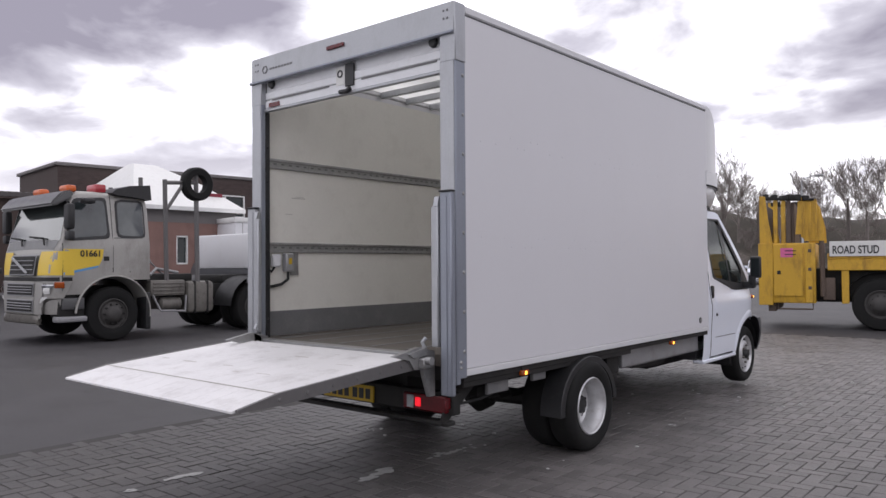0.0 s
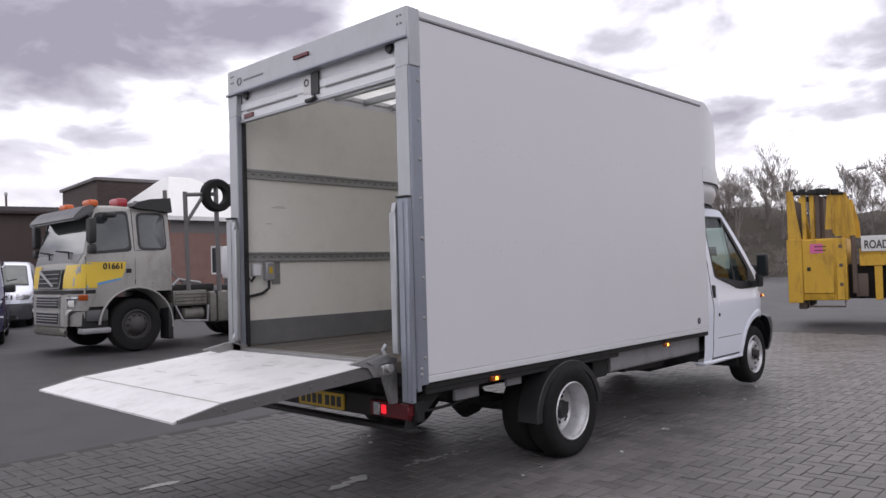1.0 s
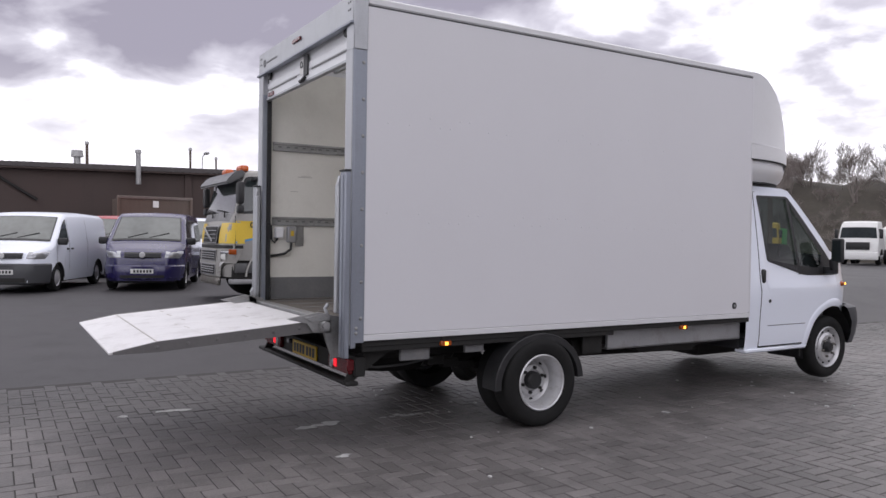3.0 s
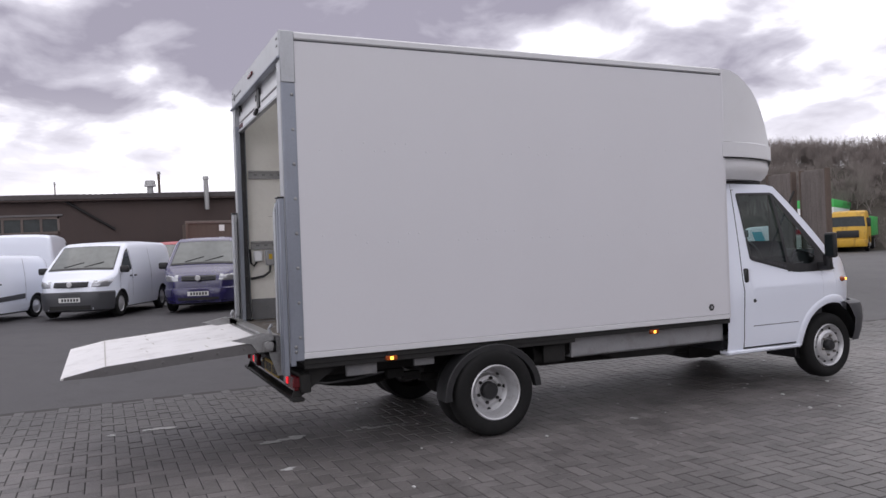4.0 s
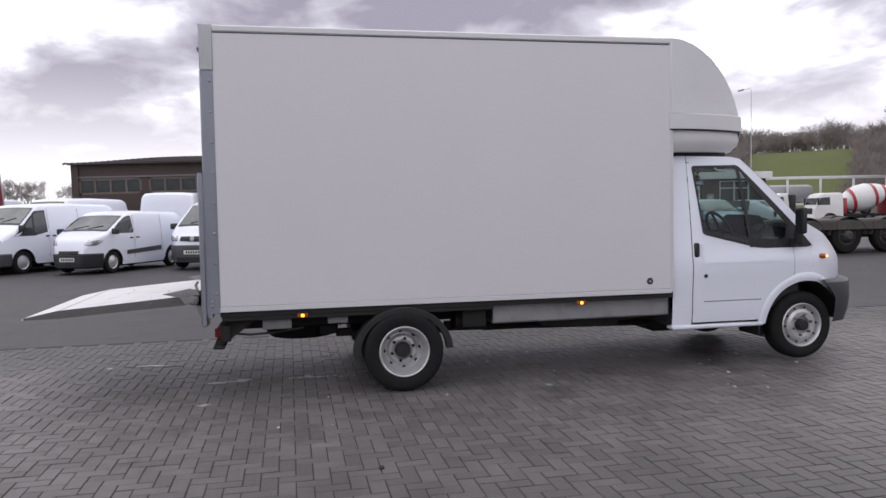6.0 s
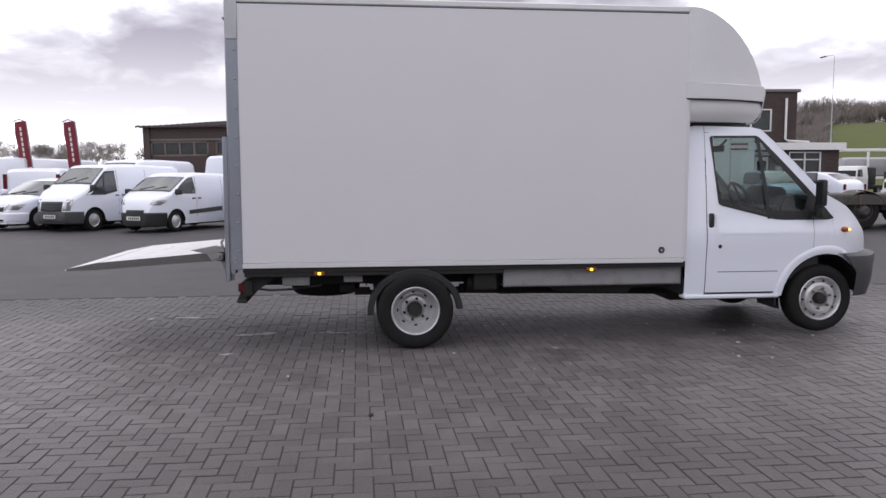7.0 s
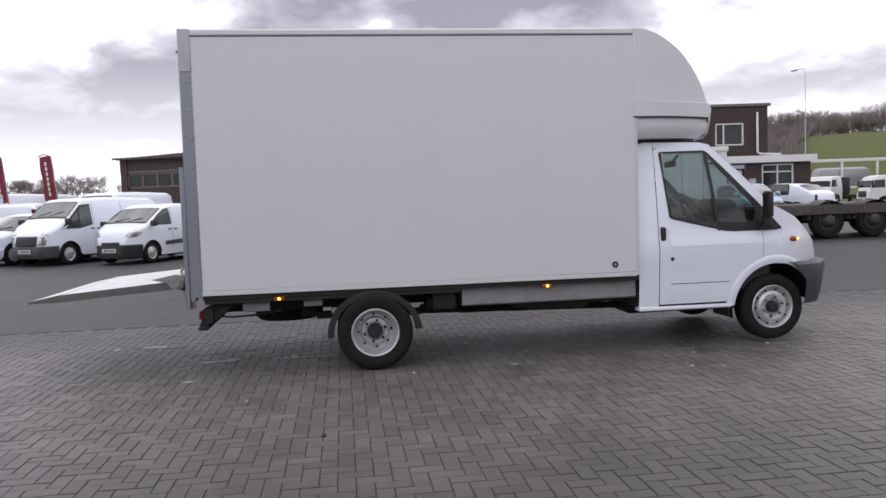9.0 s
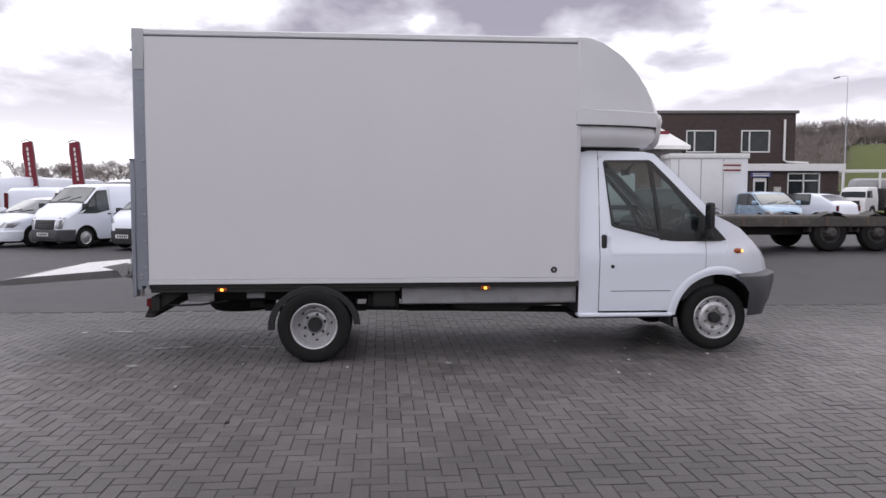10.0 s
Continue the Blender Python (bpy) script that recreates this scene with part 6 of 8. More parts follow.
        tk = part("fuel_tank", bx((sgn * 0.62, -2.10, 0.42), (sgn * 1.18, -1.50, 1.05), 0.08), M_GRIME, tr, "dirty aluminium fuel tank")
        for y in (-1.66, -1.94):
            part("tank_strap", bx((sgn * 0.61, y - 0.025, 0.41), (sgn * 1.19, y + 0.025, 1.06), 0.08), M_CHASSIS, tk)
        bb = part("battery_box", bx((sgn * 0.62, -1.46, 0.78), (sgn * 1.15, -0.74, 1.08), 0.03), M_GRIME, tr, "grimy ribbed battery box")
        for k in range(4):
            part("rib", bx((sgn * 1.14, -1.44, 0.81 + 0.065 * k), (sgn * 1.165, -0.78, 0.84 + 0.065 * k), 0.008), M_GRIME, bb)
        part("air_tank", tube(bmesh.new(), [(sgn * 1.02, -1.42, 0.62), (sgn * 1.02, -1.39, 0.62), (sgn * 1.02, -1.0, 0.62), (sgn * 1.02, -0.97, 0.62)], [0.08, 0.12, 0.12, 0.08], 14), M_GRIME, tr)
        gd = bmesh.new()
        tube(gd, [(sgn * 1.14, -0.78, 0.80), (sgn * 1.18, -0.92, 0.50), (sgn * 1.18, -1.44, 0.47), (sgn * 1.16, -1.47, 0.78)], 0.022, 6)
        part("guard_rail", gd, M_TRAY, tr)
    part("front_bumper", sh.wrap([(0.34, -0.05), (0.36, 0.02), (0.42, 0.035), (0.49, 0.03), (0.50, -0.02)], -1.66, 1.66, 30), M_GRIME, tr, "scuffed grey bumper")
    mk = part("lower_mask", sh.wrap([(0.50, -0.02), (0.52, 0.02), (0.8, 0.022), (1.08, 0.018), (1.095, -0.01)], -1.42, 1.42, 30), M_SILVER, tr)
    part("mask_gap", sh.wrap([(1.10, 0.006), (1.165, 0.006)], -1.42, 1.42, 24), M_CHASSIS, tr)
    part("yellow_front", sh.wrap([(1.20, 0.004), (1.42, 0.006), (1.62, 0.006)], (0.62, 0.62), 1.45, 12), M_YBAND, tr)
    part("yellow_front", sh.wrap([(1.20, 0.004), (1.42, 0.006), (1.62, 0.006)], -1.45, (-0.62, -0.62), 12), M_YBAND, tr)
    for z0, z1, w, host in ((1.22, 1.54, 0.52, tr), (0.85, 1.04, 0.56, mk), (0.56, 0.75, 0.56, mk)):
        fr = part("grille_frame", sh.wrap([(z0 - 0.03, 0.006), (z0 - 0.015, 0.035), (z1 + 0.015, 0.035), (z1 + 0.03, 0.006)], -w - 0.03, w + 0.03, 14), M_TRAY, host)
        g = part("grille", sh.wrap([(z0, 0.037), (z1, 0.037)], -w, w, 14), M_CHASSIS, host)
        for k in range(3):
            zz = z0 + (z1 - z0) * (k + 1) / 4
            part("grille_slat", sh.wrap([(zz - 0.010, 0.039), (zz, 0.052), (zz + 0.010, 0.039)], -w + 0.02, w - 0.02, 12), M_TRAY, g if host is tr else mk)
    bar = bmesh.new()
    prism(bar, [(-0.36, 1.25), (-0.29, 1.23), (0.36, 1.51), (0.29, 1.53)], 1, 1.155, 1.17)
    part("diagonal_badge", bar, M_RIM, tr)
    for sgn in (1, -1):
        hl = part("headlamp", sh.wrap([(0.68, 0.022), (0.70, 0.04), (1.02, 0.036), (1.04, 0.02)], sgn * 0.86, sgn * 1.12, 6), M_LENS, tr, "clear headlamp unit")
        for z in (0.77, 0.93):
            part("reflector", sh.wrap([(z - 0.055, 0.042), (z, 0.052), (z + 0.055, 0.042)], sgn * 0.92, sgn * 1.06, 5), M_WPLATE, hl)
        part("front_indicator", sh.wrap([(0.98, 0.024), (1.0, 0.036), (1.07, 0.034), (1.085, 0.022)], sgn * 1.14, sgn * 1.28, 6), M_AMBER, tr)
    vis = bmesh.new()
    prism(vis, [(0.70, 2.58), (1.02, 2.40), (1.09, 2.42), (1.07, 2.48), (0.90, 2.66), (0.72, 2.71)], 0, -1.15, 1.15)
    bmesh.ops.bevel(vis, geom=vis.edges[:], offset=0.03, segments=2, affect="EDGES")
    part("sun_visor", vis, M_VISOR, tr, "smoky grey sun visor")
    for x in (-0.88, 0.25):
        part("beacon", bx((x - 0.17, 0.60, 2.68), (x + 0.17, 0.78, 2.80), 0.04), M_ORANGE, tr, "orange beacon")
    part("light_bar", bx((-0.95, 0.02, 2.70), (-0.55, 0.22, 2.86), 0.04), M_REDP, tr)
    dfl = bmesh.new()
    prism(dfl, [(0.03, 2.69), (-0.04, 2.76), (-0.30, 2.84), (-0.70, 2.88), (-0.73, 2.60), (-0.04, 2.66)], 0, -1.19, 1.19)
    part("roof_deflector", dfl, M_BLACK, tr, "black roof air deflector")
    ch = bmesh.new()
    for sgn in (1, -1):
        addbox(ch, (sgn * 0.36, -3.9, 0.72), (sgn * 0.46, 0.9, 0.98), 0.01)
    addbox(ch, (-0.5, -3.5, 0.98), (0.5, -2.7, 1.16), 0.04)
    addbox(ch, (-1.0, -1.7, 1.06), (1.0, -0.74, 1.20), 0.02)
    part("chassis", ch, M_CHASSIS, tr)
    hose = bmesh.new()
    tube(hose, [(-0.9, -0.74, 1.7), (-0.85, -0.9, 1.42), (-0.8, -1.1, 1.25), (-0.6, -1.3, 1.2)], 0.018, 6)
    tube(hose, [(-1.0, -0.80, 1.18), (-0.9, -0.98, 1.30), (-0.8, -1.5, 1.22)], 0.03, 6)
    parts("air_hose", hose, M_TRAY, tr)
    fr = bmesh.new()
    for x in (-1.1, 1.1):
        tube(fr, [(x, -1.09, 1.05), (x, -1.05, 3.03)], 0.045, 6)
        tube(fr, [(x, -1.07, 2.42), (x, -1.45, 2.98)], 0.035, 6)
        tube(fr, [(x, -1.76, 1.0), (x, -1.72, 3.30)], 0.048, 6)
        tube(fr, [(x, -1.05, 2.97), (x, -1.73, 3.02)], 0.04, 6)
    parts("headboard_post", fr, M_POSTGREY, tr)
    sp = lathe(bmesh.new(), [(0.185, -0.09), (0.30, -0.10), (0.335, -0.06), (0.34, 0.06), (0.30, 0.10), (0.185, 0.09)], (-1.11, -1.74, 2.99), 32, True)
    part("spare_tyre", sp, M_TYRE, tr, "spare tyre hung on a frame")
    plate(tr, 0.15, 1.15, 0.42, 0.5, 0.1, 1)
    side_on = Matrix(((0, 0, -1, -(sh.x(0.3, 1.6) + 0.014)), (-1, 0, 0, 0.62), (0, 1, 0, 1.53), (0, 0, 0, 1)))
    lettering("01661", 0.15, tr, side_on, M_INK)


make_tractor()
tank = thing("flat_trailer", "low trailer carrying a white box", "trailer", pose(-11.9, 7.8, ground_z(-11.9, 7.6) - 0.1))
part("deck", bx((-1.2, -1.4, 0.95), (1.2, 0.9, 1.2), 0.03), M_TRAY, tank)
part("white_box", bx((-1.15, -1.5, 1.35), (1.18, 0.6, 2.12), 0.04), M_CABIN, tank, "white box body")
part("legs", bx((-1.0, -0.9, 0.0), (-0.8, -0.7, 0.95), 0.02), M_CHASSIS, tank)
for yy in (0.2,):
    for sgn in (1, -1):
        truck_wheel(tank, sgn * 1.15, yy, sgn, 0.5)


flat_prism = prism


# ---- yellow highway maintenance lorry ----
def make_yellow():
    """Its tail faces along the picture's left; local x runs along its side."""
    m = pose(-2.5, 13.8, 0.0, 0, 0, 12)
    def bx(lo, hi, bev=0.006, m=None):
        f = lambda v: v * 0.88 if v <= 1.52 else v - 0.18
        return addbox(bmesh.new(), (f(lo[0]), lo[1], lo[2]), (f(hi[0]), hi[1], hi[2]), bev, m)

    def prism(bm, poly, axis, lo, hi):
        return flat_prism(bm, [(a * 0.88, b) for a, b in poly], axis, lo, hi)
    tr = thing("works_lorry", "worn yellow highways lorry with tall ribbed tail", "truck", m)
    part("tail_locker", bx((0.0, 0.0, 0.55), (1.26, 2.35, 1.86), 0.02), M_YELLOW, tr, "yellow steel tail locker")
    part("corner_post", bx((-0.03, -0.035, 0.50), (0.30, 0.0, 1.86), 0.008), M_YELLOW, tr)
    door = part("locker_door", bx((0.31, -0.03, 0.70), (0.98, -0.004, 1.83), 0.01), M_YELLOW, tr)
    part("door_frame", bx((1.03, -0.028, 0.56), (1.20, -0.004, 1.85), 0.01), M_YELLOW, tr)
    part("door_latch", bx((0.40, -0.05, 1.18), (0.48, -0.03, 1.26), 0.008), M_CHASSIS, door)
    part("pink_notice", bx((0.48, -0.036, 1.55), (0.76, -0.031, 1.75), 0.001), M_PINK, door, "pink warning notice")
    nb = bmesh.new()
    for z in (1.60, 1.68):
        addbox(nb, (0.51, -0.039, z), (0.73, -0.037, z + 0.02), 0)
    parts("notice_bar", nb, M_INK, door)
    hng = bmesh.new()
    for z in (0.85, 1.25, 1.65):
        addbox(hng, (0.965, -0.04, z), (1.03, -0.02, z + 0.07), 0.006)
    parts("hinge", hng, M_RUST, door)
    # tall ribbed flank with ragged top
    for y0 in (0.02, 2.25):
        tall = bmesh.new()
        prism(tall, [(0.0, 1.86), (0.30, 1.86), (0.20, 2.40), (0.14, 2.90), (0.0, 2.92)], 1, y0, y0 + 0.06)
        part("tall_side", tall, M_YELLOW, tr)
        for k, (x, zt) in enumerate(((0.32, 2.86), (0.50, 2.82), (0.62, 2.80))):
            part("upright", bx((x, y0 + 0.02, 1.86), (x + 0.10, y0 + 0.12, zt), 0.01), M_YELLOW if k != 2 else M_RUST, tr)
        hopper = bmesh.new()
        prism(hopper, [(0.82, 2.05), (1.02, 2.05), (1.02, 1.90), (1.46, 1.90), (1.44, 2.25), (1.30, 2.80), (0.90, 2.86)], 1, y0 + 0.02, y0 + 0.10)
        part("ribbed_side", hopper, M_YELLOW, tr)
        for x in (0.98, 1.12, 1.26):
            part("rib", bx((x, y0 - 0.01, 1.95), (x + 0.05, y0 + 0.03, 2.74), 0.008), M_YELLOW, tr)
    for x0, x1, yb in ((0.02, 0.12, 0.1), (0.72, 0.80, 0.1)):
        part("cross_wall", bx((x0, yb, 1.86), (x1, 2.25, 2.75), 0.01), M_RUST, tr)
    rag = bmesh.new()
    rnd = random.Random(3)
    for i in range(40):
        x, y = rnd.uniform(0.05, 1.05), rnd.choice((0.06, 2.3)) + rnd.uniform(-0.06, 0.06)
        z = 2.88 - 0.06 * x
        addbox(rag, (x - 0.06, y - 0.05, z - 0.05), (x + 0.06, y + 0.05, z + rnd.uniform(0.0, 0.09)), 0.015)
    tagged(part("rubber_fringe", rag, M_CHASSIS, tr), kind="stuff")
    # chassis side rail with the sign
    part("side_rail", bx((1.52, 0.05, 1.26), (7.2, 0.20, 1.50), 0.01), M_YELLOW, tr)
    part("deck", bx((1.52, 0.05, 1.50), (7.2, 2.3, 1.62), 0.01), M_YELLOW, tr)
    sg = part("sign_board", bx((1.56, 0.012, 1.56), (4.6, 0.045, 1.88), 0.004), M_WPLATE, tr, "white sign board with black lettering")
    lettering("ROAD STUD", 0.235, sg, pose(1.43, 0.008, 1.62, 90, 0, 0) @ Matrix.Diagonal((0.66, 1, 1, 1)), M_INK)
    parts("exhaust_stack", tube(bmesh.new(), [(1.24, 0.10, 0.7), (1.24, 0.10, 1.75), (1.22, 0.1, 1.95)], 0.05, 8), M_RUST, tr)
    part("tool_box", bx((1.42, 0.10, 0.62), (1.66, 0.6, 1.10), 0.02), M_RUST, tr)
    for x in (1.78,):
        part("strut", bx((x, 0.08, 0.55), (x + 0.14, 0.2, 1.28), 0.01), M_YELLOW, tr)
    part("locker_dark", bx((1.25, 0.3, 0.6), (6.0, 2.1, 1.3), 0.02), M_CHASSIS, tr)
    for y, s in ((0.06, -1), (2.28, 1)):
        for x in (2.32, 3.65):
            w = truck_wheel(tr, 0, 0, 1, 0.54, 0.3, rim=M_DARKRIM)
            w.matrix_basis = pose(x, y + (0.0 if s < 0 else 0.0), 0, 0, 0, -90 if s < 0 else 90)
        ag = bmesh.new()
        rows = []
        for k in range(13):
            a = math.pi * k / 12
            rows.append([(2.32 + 0.68 * math.cos(a), yy, 0.56 + 0.66 * math.sin(a)) for yy in (y - 0.02 * s, y - 0.5 * s)])
        part("mudguard", grid(ag, rows), M_BLACK, tr)
    sk = bmesh.new()
    addbox(sk, (0.15, 0.1, 0.36), (0.32, 2.2, 0.55), 0.02)
    tube(sk, [(0.36, 0.05, 0.54), (0.36, 0.05, 0.42), (1.05, 0.05, 0.42), (1.05, 0.05, 0.54)], 0.02, 6)
    part("step_rail", sk, M_RUST, tr)
    part("chassis", bx((0.3, 0.8, 0.55), (8.5, 1.6, 1.1), 0.02), M_CHASSIS, tr)
    cabm = bmesh.new()
    addbox(cabm, (7.3, 0.05, 0.5), (9.2, 2.35, 2.9), 0.12)
    part("cab", cabm, M_YELLOW, tr)


make_yellow()


# ---- flat trailer by the offices, cars behind it ----
def make_lowloader():
    tr = thing("flatbed_trailer", "dark plant trailer with raised loading ramps", "trailer", pose(-8.65, 12.1, ground_z(-8.65, 12.1)))
    part("deck", bx((-1.95, -3.4, 0.66), (0.0, 2.6, 0.77), 0.015), M_DECK, tr, "dark worn timber deck")
    part("side_rail", bx((-0.01, -3.4, 0.54), (0.03, 2.6, 0.74), 0.01), M_DECK, tr)
    part("frame", bx((-1.5, -3.2, 0.34), (-0.45, 4.0, 0.66), 0.02), M_CHASSIS, tr)
    tail = prism(bmesh.new(), [(2.6, 0.765), (4.42, 0.52), (4.46, 0.42), (4.3, 0.40), (2.6, 0.56)], 0, -1.95, 0.02)
    part("sloping_tail", tail, M_DECK, tr, "sloping tail of the deck")
    for k in range(9):
        part("outrigger", bx((-0.45, -3.2 + 0.66 * k, 0.50), (-0.03, -3.13 + 0.66 * k, 0.66), 0.01), M_CHASSIS, tr)
    for y in (0.0, 1.10, 2.20):
        for x, sgn in ((-0.0, 1), (-1.95, -1)):
            # dark rim colour includes the shade on wheels beneath the deck
            truck_wheel(tr, x, y, sgn, 0.40, 0.24, deep=False, rim=M_DARKRIM)
            rows = []
            for k in range(13):
                a = math.pi * k / 12
                rows.append([(x - sgn * w, y + 0.48 * math.cos(a), 0.42 + 0.42 * math.sin(a)) for w in (-0.04, -0.02, 0.28)])
            part("mudguard", grid(bmesh.new(), rows), M_DECK, tr)
    for k in range(6):
        part("stake_pocket", bx((0.0, -3.0 + k * 0.95, 0.55), (0.045, -2.94 + k * 0.95, 0.76), 0.004), M_RUST, tr)
    # two tall loading ramps folded up at the tail
    for x0, x1, top in ((-0.80, 0.0, 2.36), (-1.90, -1.08, 2.36)):
        turn = Matrix.Translation((0, 4.36, 0.46)) @ Matrix.Rotation(radians(0.5), 4, "X")
        ramp = part("loading_ramp", bx((x0, -0.06, 0.0), (x1, 0.06, top), 0.012, turn), M_RAMP, tr, "weathered grey timber loading ramp folded upright")
        for k in range(5):
            xx = x0 + (x1 - x0) * (k + 0.5) / 5
            part("plank", bx((xx - 0.078, -0.08, 0.04), (xx + 0.078, -0.06, top - 0.05), 0.006, turn), M_RAMP, ramp)
        for xx in (x0, x1):
            part("edge_bar", bx((xx - 0.022, -0.10, -0.04), (xx + 0.022, 0.09, top + 0.03), 0.006, turn), M_RUST, ramp)
    mb = part("marker_board", bx((-1.02, 4.30, 0.52), (-0.86, 4.33, 1.10), 0.004), M_WPLATE, tr, "white and red marker board")
    part("red_strip", bx((-1.02, 4.296, 1.10), (-0.86, 4.33, 1.24), 0.003), M_REDP, mb)
    part("grey_strip", bx((-1.02, 4.298, 1.24), (-0.86, 4.33, 1.50), 0.003), M_TRAY, mb)
    part("ramp_strut", tube(bmesh.new(), [(-0.94, 3.2, 0.72), (-0.96, 4.2, 2.3)], 0.03, 6), M_CHASSIS, tr)


make_lowloader()
make_car("hatchback", "pale blue hatchback parked by the offices", "car", heading(-20.2, 17.25, 1.0, -0.05) @ Matrix.Scale(0.92, 4), HAT, M_LBLUE, CAR_SIDE, (-0.86, -0.05), None, M_LBLUE, (0.22, 0.48), (0.58, 0.74, (0.46, 0.52), (0.86, 1.0)), (0.5, 0.56, 0.3), mirror=(-0.3, 0.98), group="cars by the offices")
make_car("hatchback", "white hatchback parked by the offices, tail towards the yard", "car", heading(-23.6, 18.9, -0.89, -0.45) @ Matrix.Scale(0.94, 4), AST, M_WHITE, CAR_SIDE, (-0.86, -0.1), (-3.1, -2.6), M_WHITE, (0.22, 0.50), (0.58, 0.74, (0.46, 0.52), (0.86, 1.0)), (0.54, 0.66, 0.45), mirror=(-0.3, 0.98), tail=(0.72, 0.95), group="cars by the offices")
make_car("hatchback", "dark hatchback parked by the offices", "car", heading(-19.4, 13.9, 0.42, 0.9), HAT, M_TRIM, CAR_SIDE, (-0.86, -0.05), None, M_TRIM, (0.22, 0.48), (0.58, 0.74, (0.46, 0.52), (0.86, 1.0)), (0.5, 0.56, 0.3), mirror=(-0.3, 0.98), group="cars by the offices")


def cab_over(name, label, m, paint, load, wheels=(0.0, -3.2, -4.5), high=3.0):
    """A cab-over lorry; load builds what it carries."""
    tr = thing(name, label, "truck", m)
    sh = Shell([(-1.1, 0.9), (-1.09, high - 0.15), (-0.95, high), (0.4, high - 0.02), (0.75, high - 0.12), (0.95, high - 0.4), (1.10, 1.75), (1.22, 1.4), (1.28, 0.9), (1.30, 0.4)], 1.2, 1.7, 0.05, (0.0,), 0.5, 0.6, 0.3, 0.12)
    part("cab", sh.body(), paint, tr)
    part("windscreen", sh.over(0.96, 1.10, 0.10), M_DGLASS, tr)
    for sgn in (1, -1):
        part("side_window", sh.patch([(0.0, 1.75), (0.9, 1.75), (0.78, 2.35), (0.0, 2.4)], 0.008, sgn), M_DGLASS, tr)
        part("door_mirror", bx((sgn * 1.22, 0.95, 1.75), (sgn * 1.42, 1.10, 2.35), 0.04), M_BLACK, tr)
        part("headlamp", bx((sgn * 0.75, 1.28, 0.55), (sgn * 1.08, 1.33, 0.78), 0.03), M_LENS, tr)
        for i, s in enumerate(wheels):
            truck_wheel(tr, sgn * 1.18, s, sgn, 0.5, 0.3, deep=i > 0)
    for z0, z1 in ((1.0, 1.5), (0.45, 0.62)):
        part("grille", bx((-0.7, 1.26, z0), (0.7, 1.325, z1), 0.02), M_BLACK, tr)
    part("bumper", bx((-1.2, 1.2, 0.35), (1.2, 1.38, 0.85), 0.05), paint, tr)
    part("chassis", bx((-0.5, wheels[-1] - 0.8, 0.6), (0.5, 0.8, 0.98), 0.02), M_CHASSIS, tr)
    load(tr)
    return tr


def load_none(tr):
    pass


def load_mixer(tr):
    dr = lathe(bmesh.new(), [(0.0, -0.2), (0.55, -0.15), (0.9, 0.5), (1.12, 1.2), (1.12, 1.9), (0.85, 2.9), (0.5, 3.6), (0.42, 3.6)], (0, 0, 0), 28)
    bmesh.ops.transform(dr, matrix=Matrix.Translation((0, -1.6, 1.95)) @ Matrix.Rotation(radians(-90), 4, "Z") @ Matrix.Rotation(radians(-14), 4, "Y"), verts=dr.verts)
    drum = part("drum", dr, M_WHITEP, tr, "white mixer drum with red ends")
    bands = (((0.93, 0.42), (0.99, 0.66)), ((1.05, 2.18), (0.62, 3.4)))
    for (ra, ha), (rb, hb) in bands:
        bd = lathe(bmesh.new(), [(ra + 0.02, ha), ((ra + rb) / 2 + 0.02, (ha + hb) / 2), (rb + 0.02, hb)], (0, 0, 0), 28)
        bmesh.ops.transform(bd, matrix=Matrix.Translation((0, -1.6, 1.95)) @ Matrix.Rotation(radians(-90), 4, "Z") @ Matrix.Rotation(radians(-14), 4, "Y"), verts=bd.verts)
        part("red_band", bd, M_REDP, drum)
    part("front_frame", bx((-0.9, -1.5, 0.98), (0.9, -1.25, 2.3), 0.04), M_REDP, tr)
    part("rear_frame", bx((-0.8, -5.1, 0.98), (0.8, -4.8, 2.6), 0.04), M_REDP, tr)
    part("chute", bx((-0.3, -5.6, 2.0), (0.3, -4.9, 2.7), 0.08), M_REDP, tr)


def load_tipper(tr):
    part("tipper_body", bx((-1.2, -5.4, 1.1), (1.2, -1.3, 2.5), 0.03), M_GREEN, tr, "green tipper body")


def load_curtain(tr):
    part("trailer_body", bx((-1.25, -12.0, 1.2), (1.25, -1.4, 3.9), 0.03), M_CABIN, tr, "white trailer body")
    part("green_roof_band", bx((-1.27, -12.0, 3.3), (1.27, -1.39, 3.92), 0.03), M_GREEN, tr)


cab_over("mixer_lorry", "white and red concrete mixer lorry", heading(-41.9, 38.9, -0.25, -0.97, 0.0) @ Matrix.Scale(0.86, 4), M_WHITEP, load_mixer, high=2.75)
cab_over("recovery_lorry", "white lorry with dark crane gear", heading(-46.4, 37.8, 0.5, -0.87, 0.2) @ Matrix.Scale(0.84, 4), M_WHITEP, lambda tr: part("crane_gear", bx((-0.9, -3.2, 1.0), (0.9, -1.3, 2.6), 0.15), M_CHASSIS, tr), high=2.7)
cab_over("tractor_unit", "white high-roof tractor unit, parked far off", heading(-20.6, 50.0, -0.5, -0.87), M_WHITEP, load_none, (0.0, -2.4, -3.7), high=3.75)
cab_over("tipper_lorry", "yellow tipper lorry, parked far off", heading(-31.6, 47.6, 0.5, -0.87), M_YELLOW, load_tipper, high=2.9)
cab_over("curtain_lorry", "white lorry with a green-banded trailer", heading(-33.9, 46.6, 0.5, -0.87), M_WHITEP, load_curtain, high=2.9)
cab_over("tipper_lorry", "white tipper lorry, parked far off", heading(-24.3, 47.9, 0.35, -0.94), M_WHITEP, load_none, high=2.9)
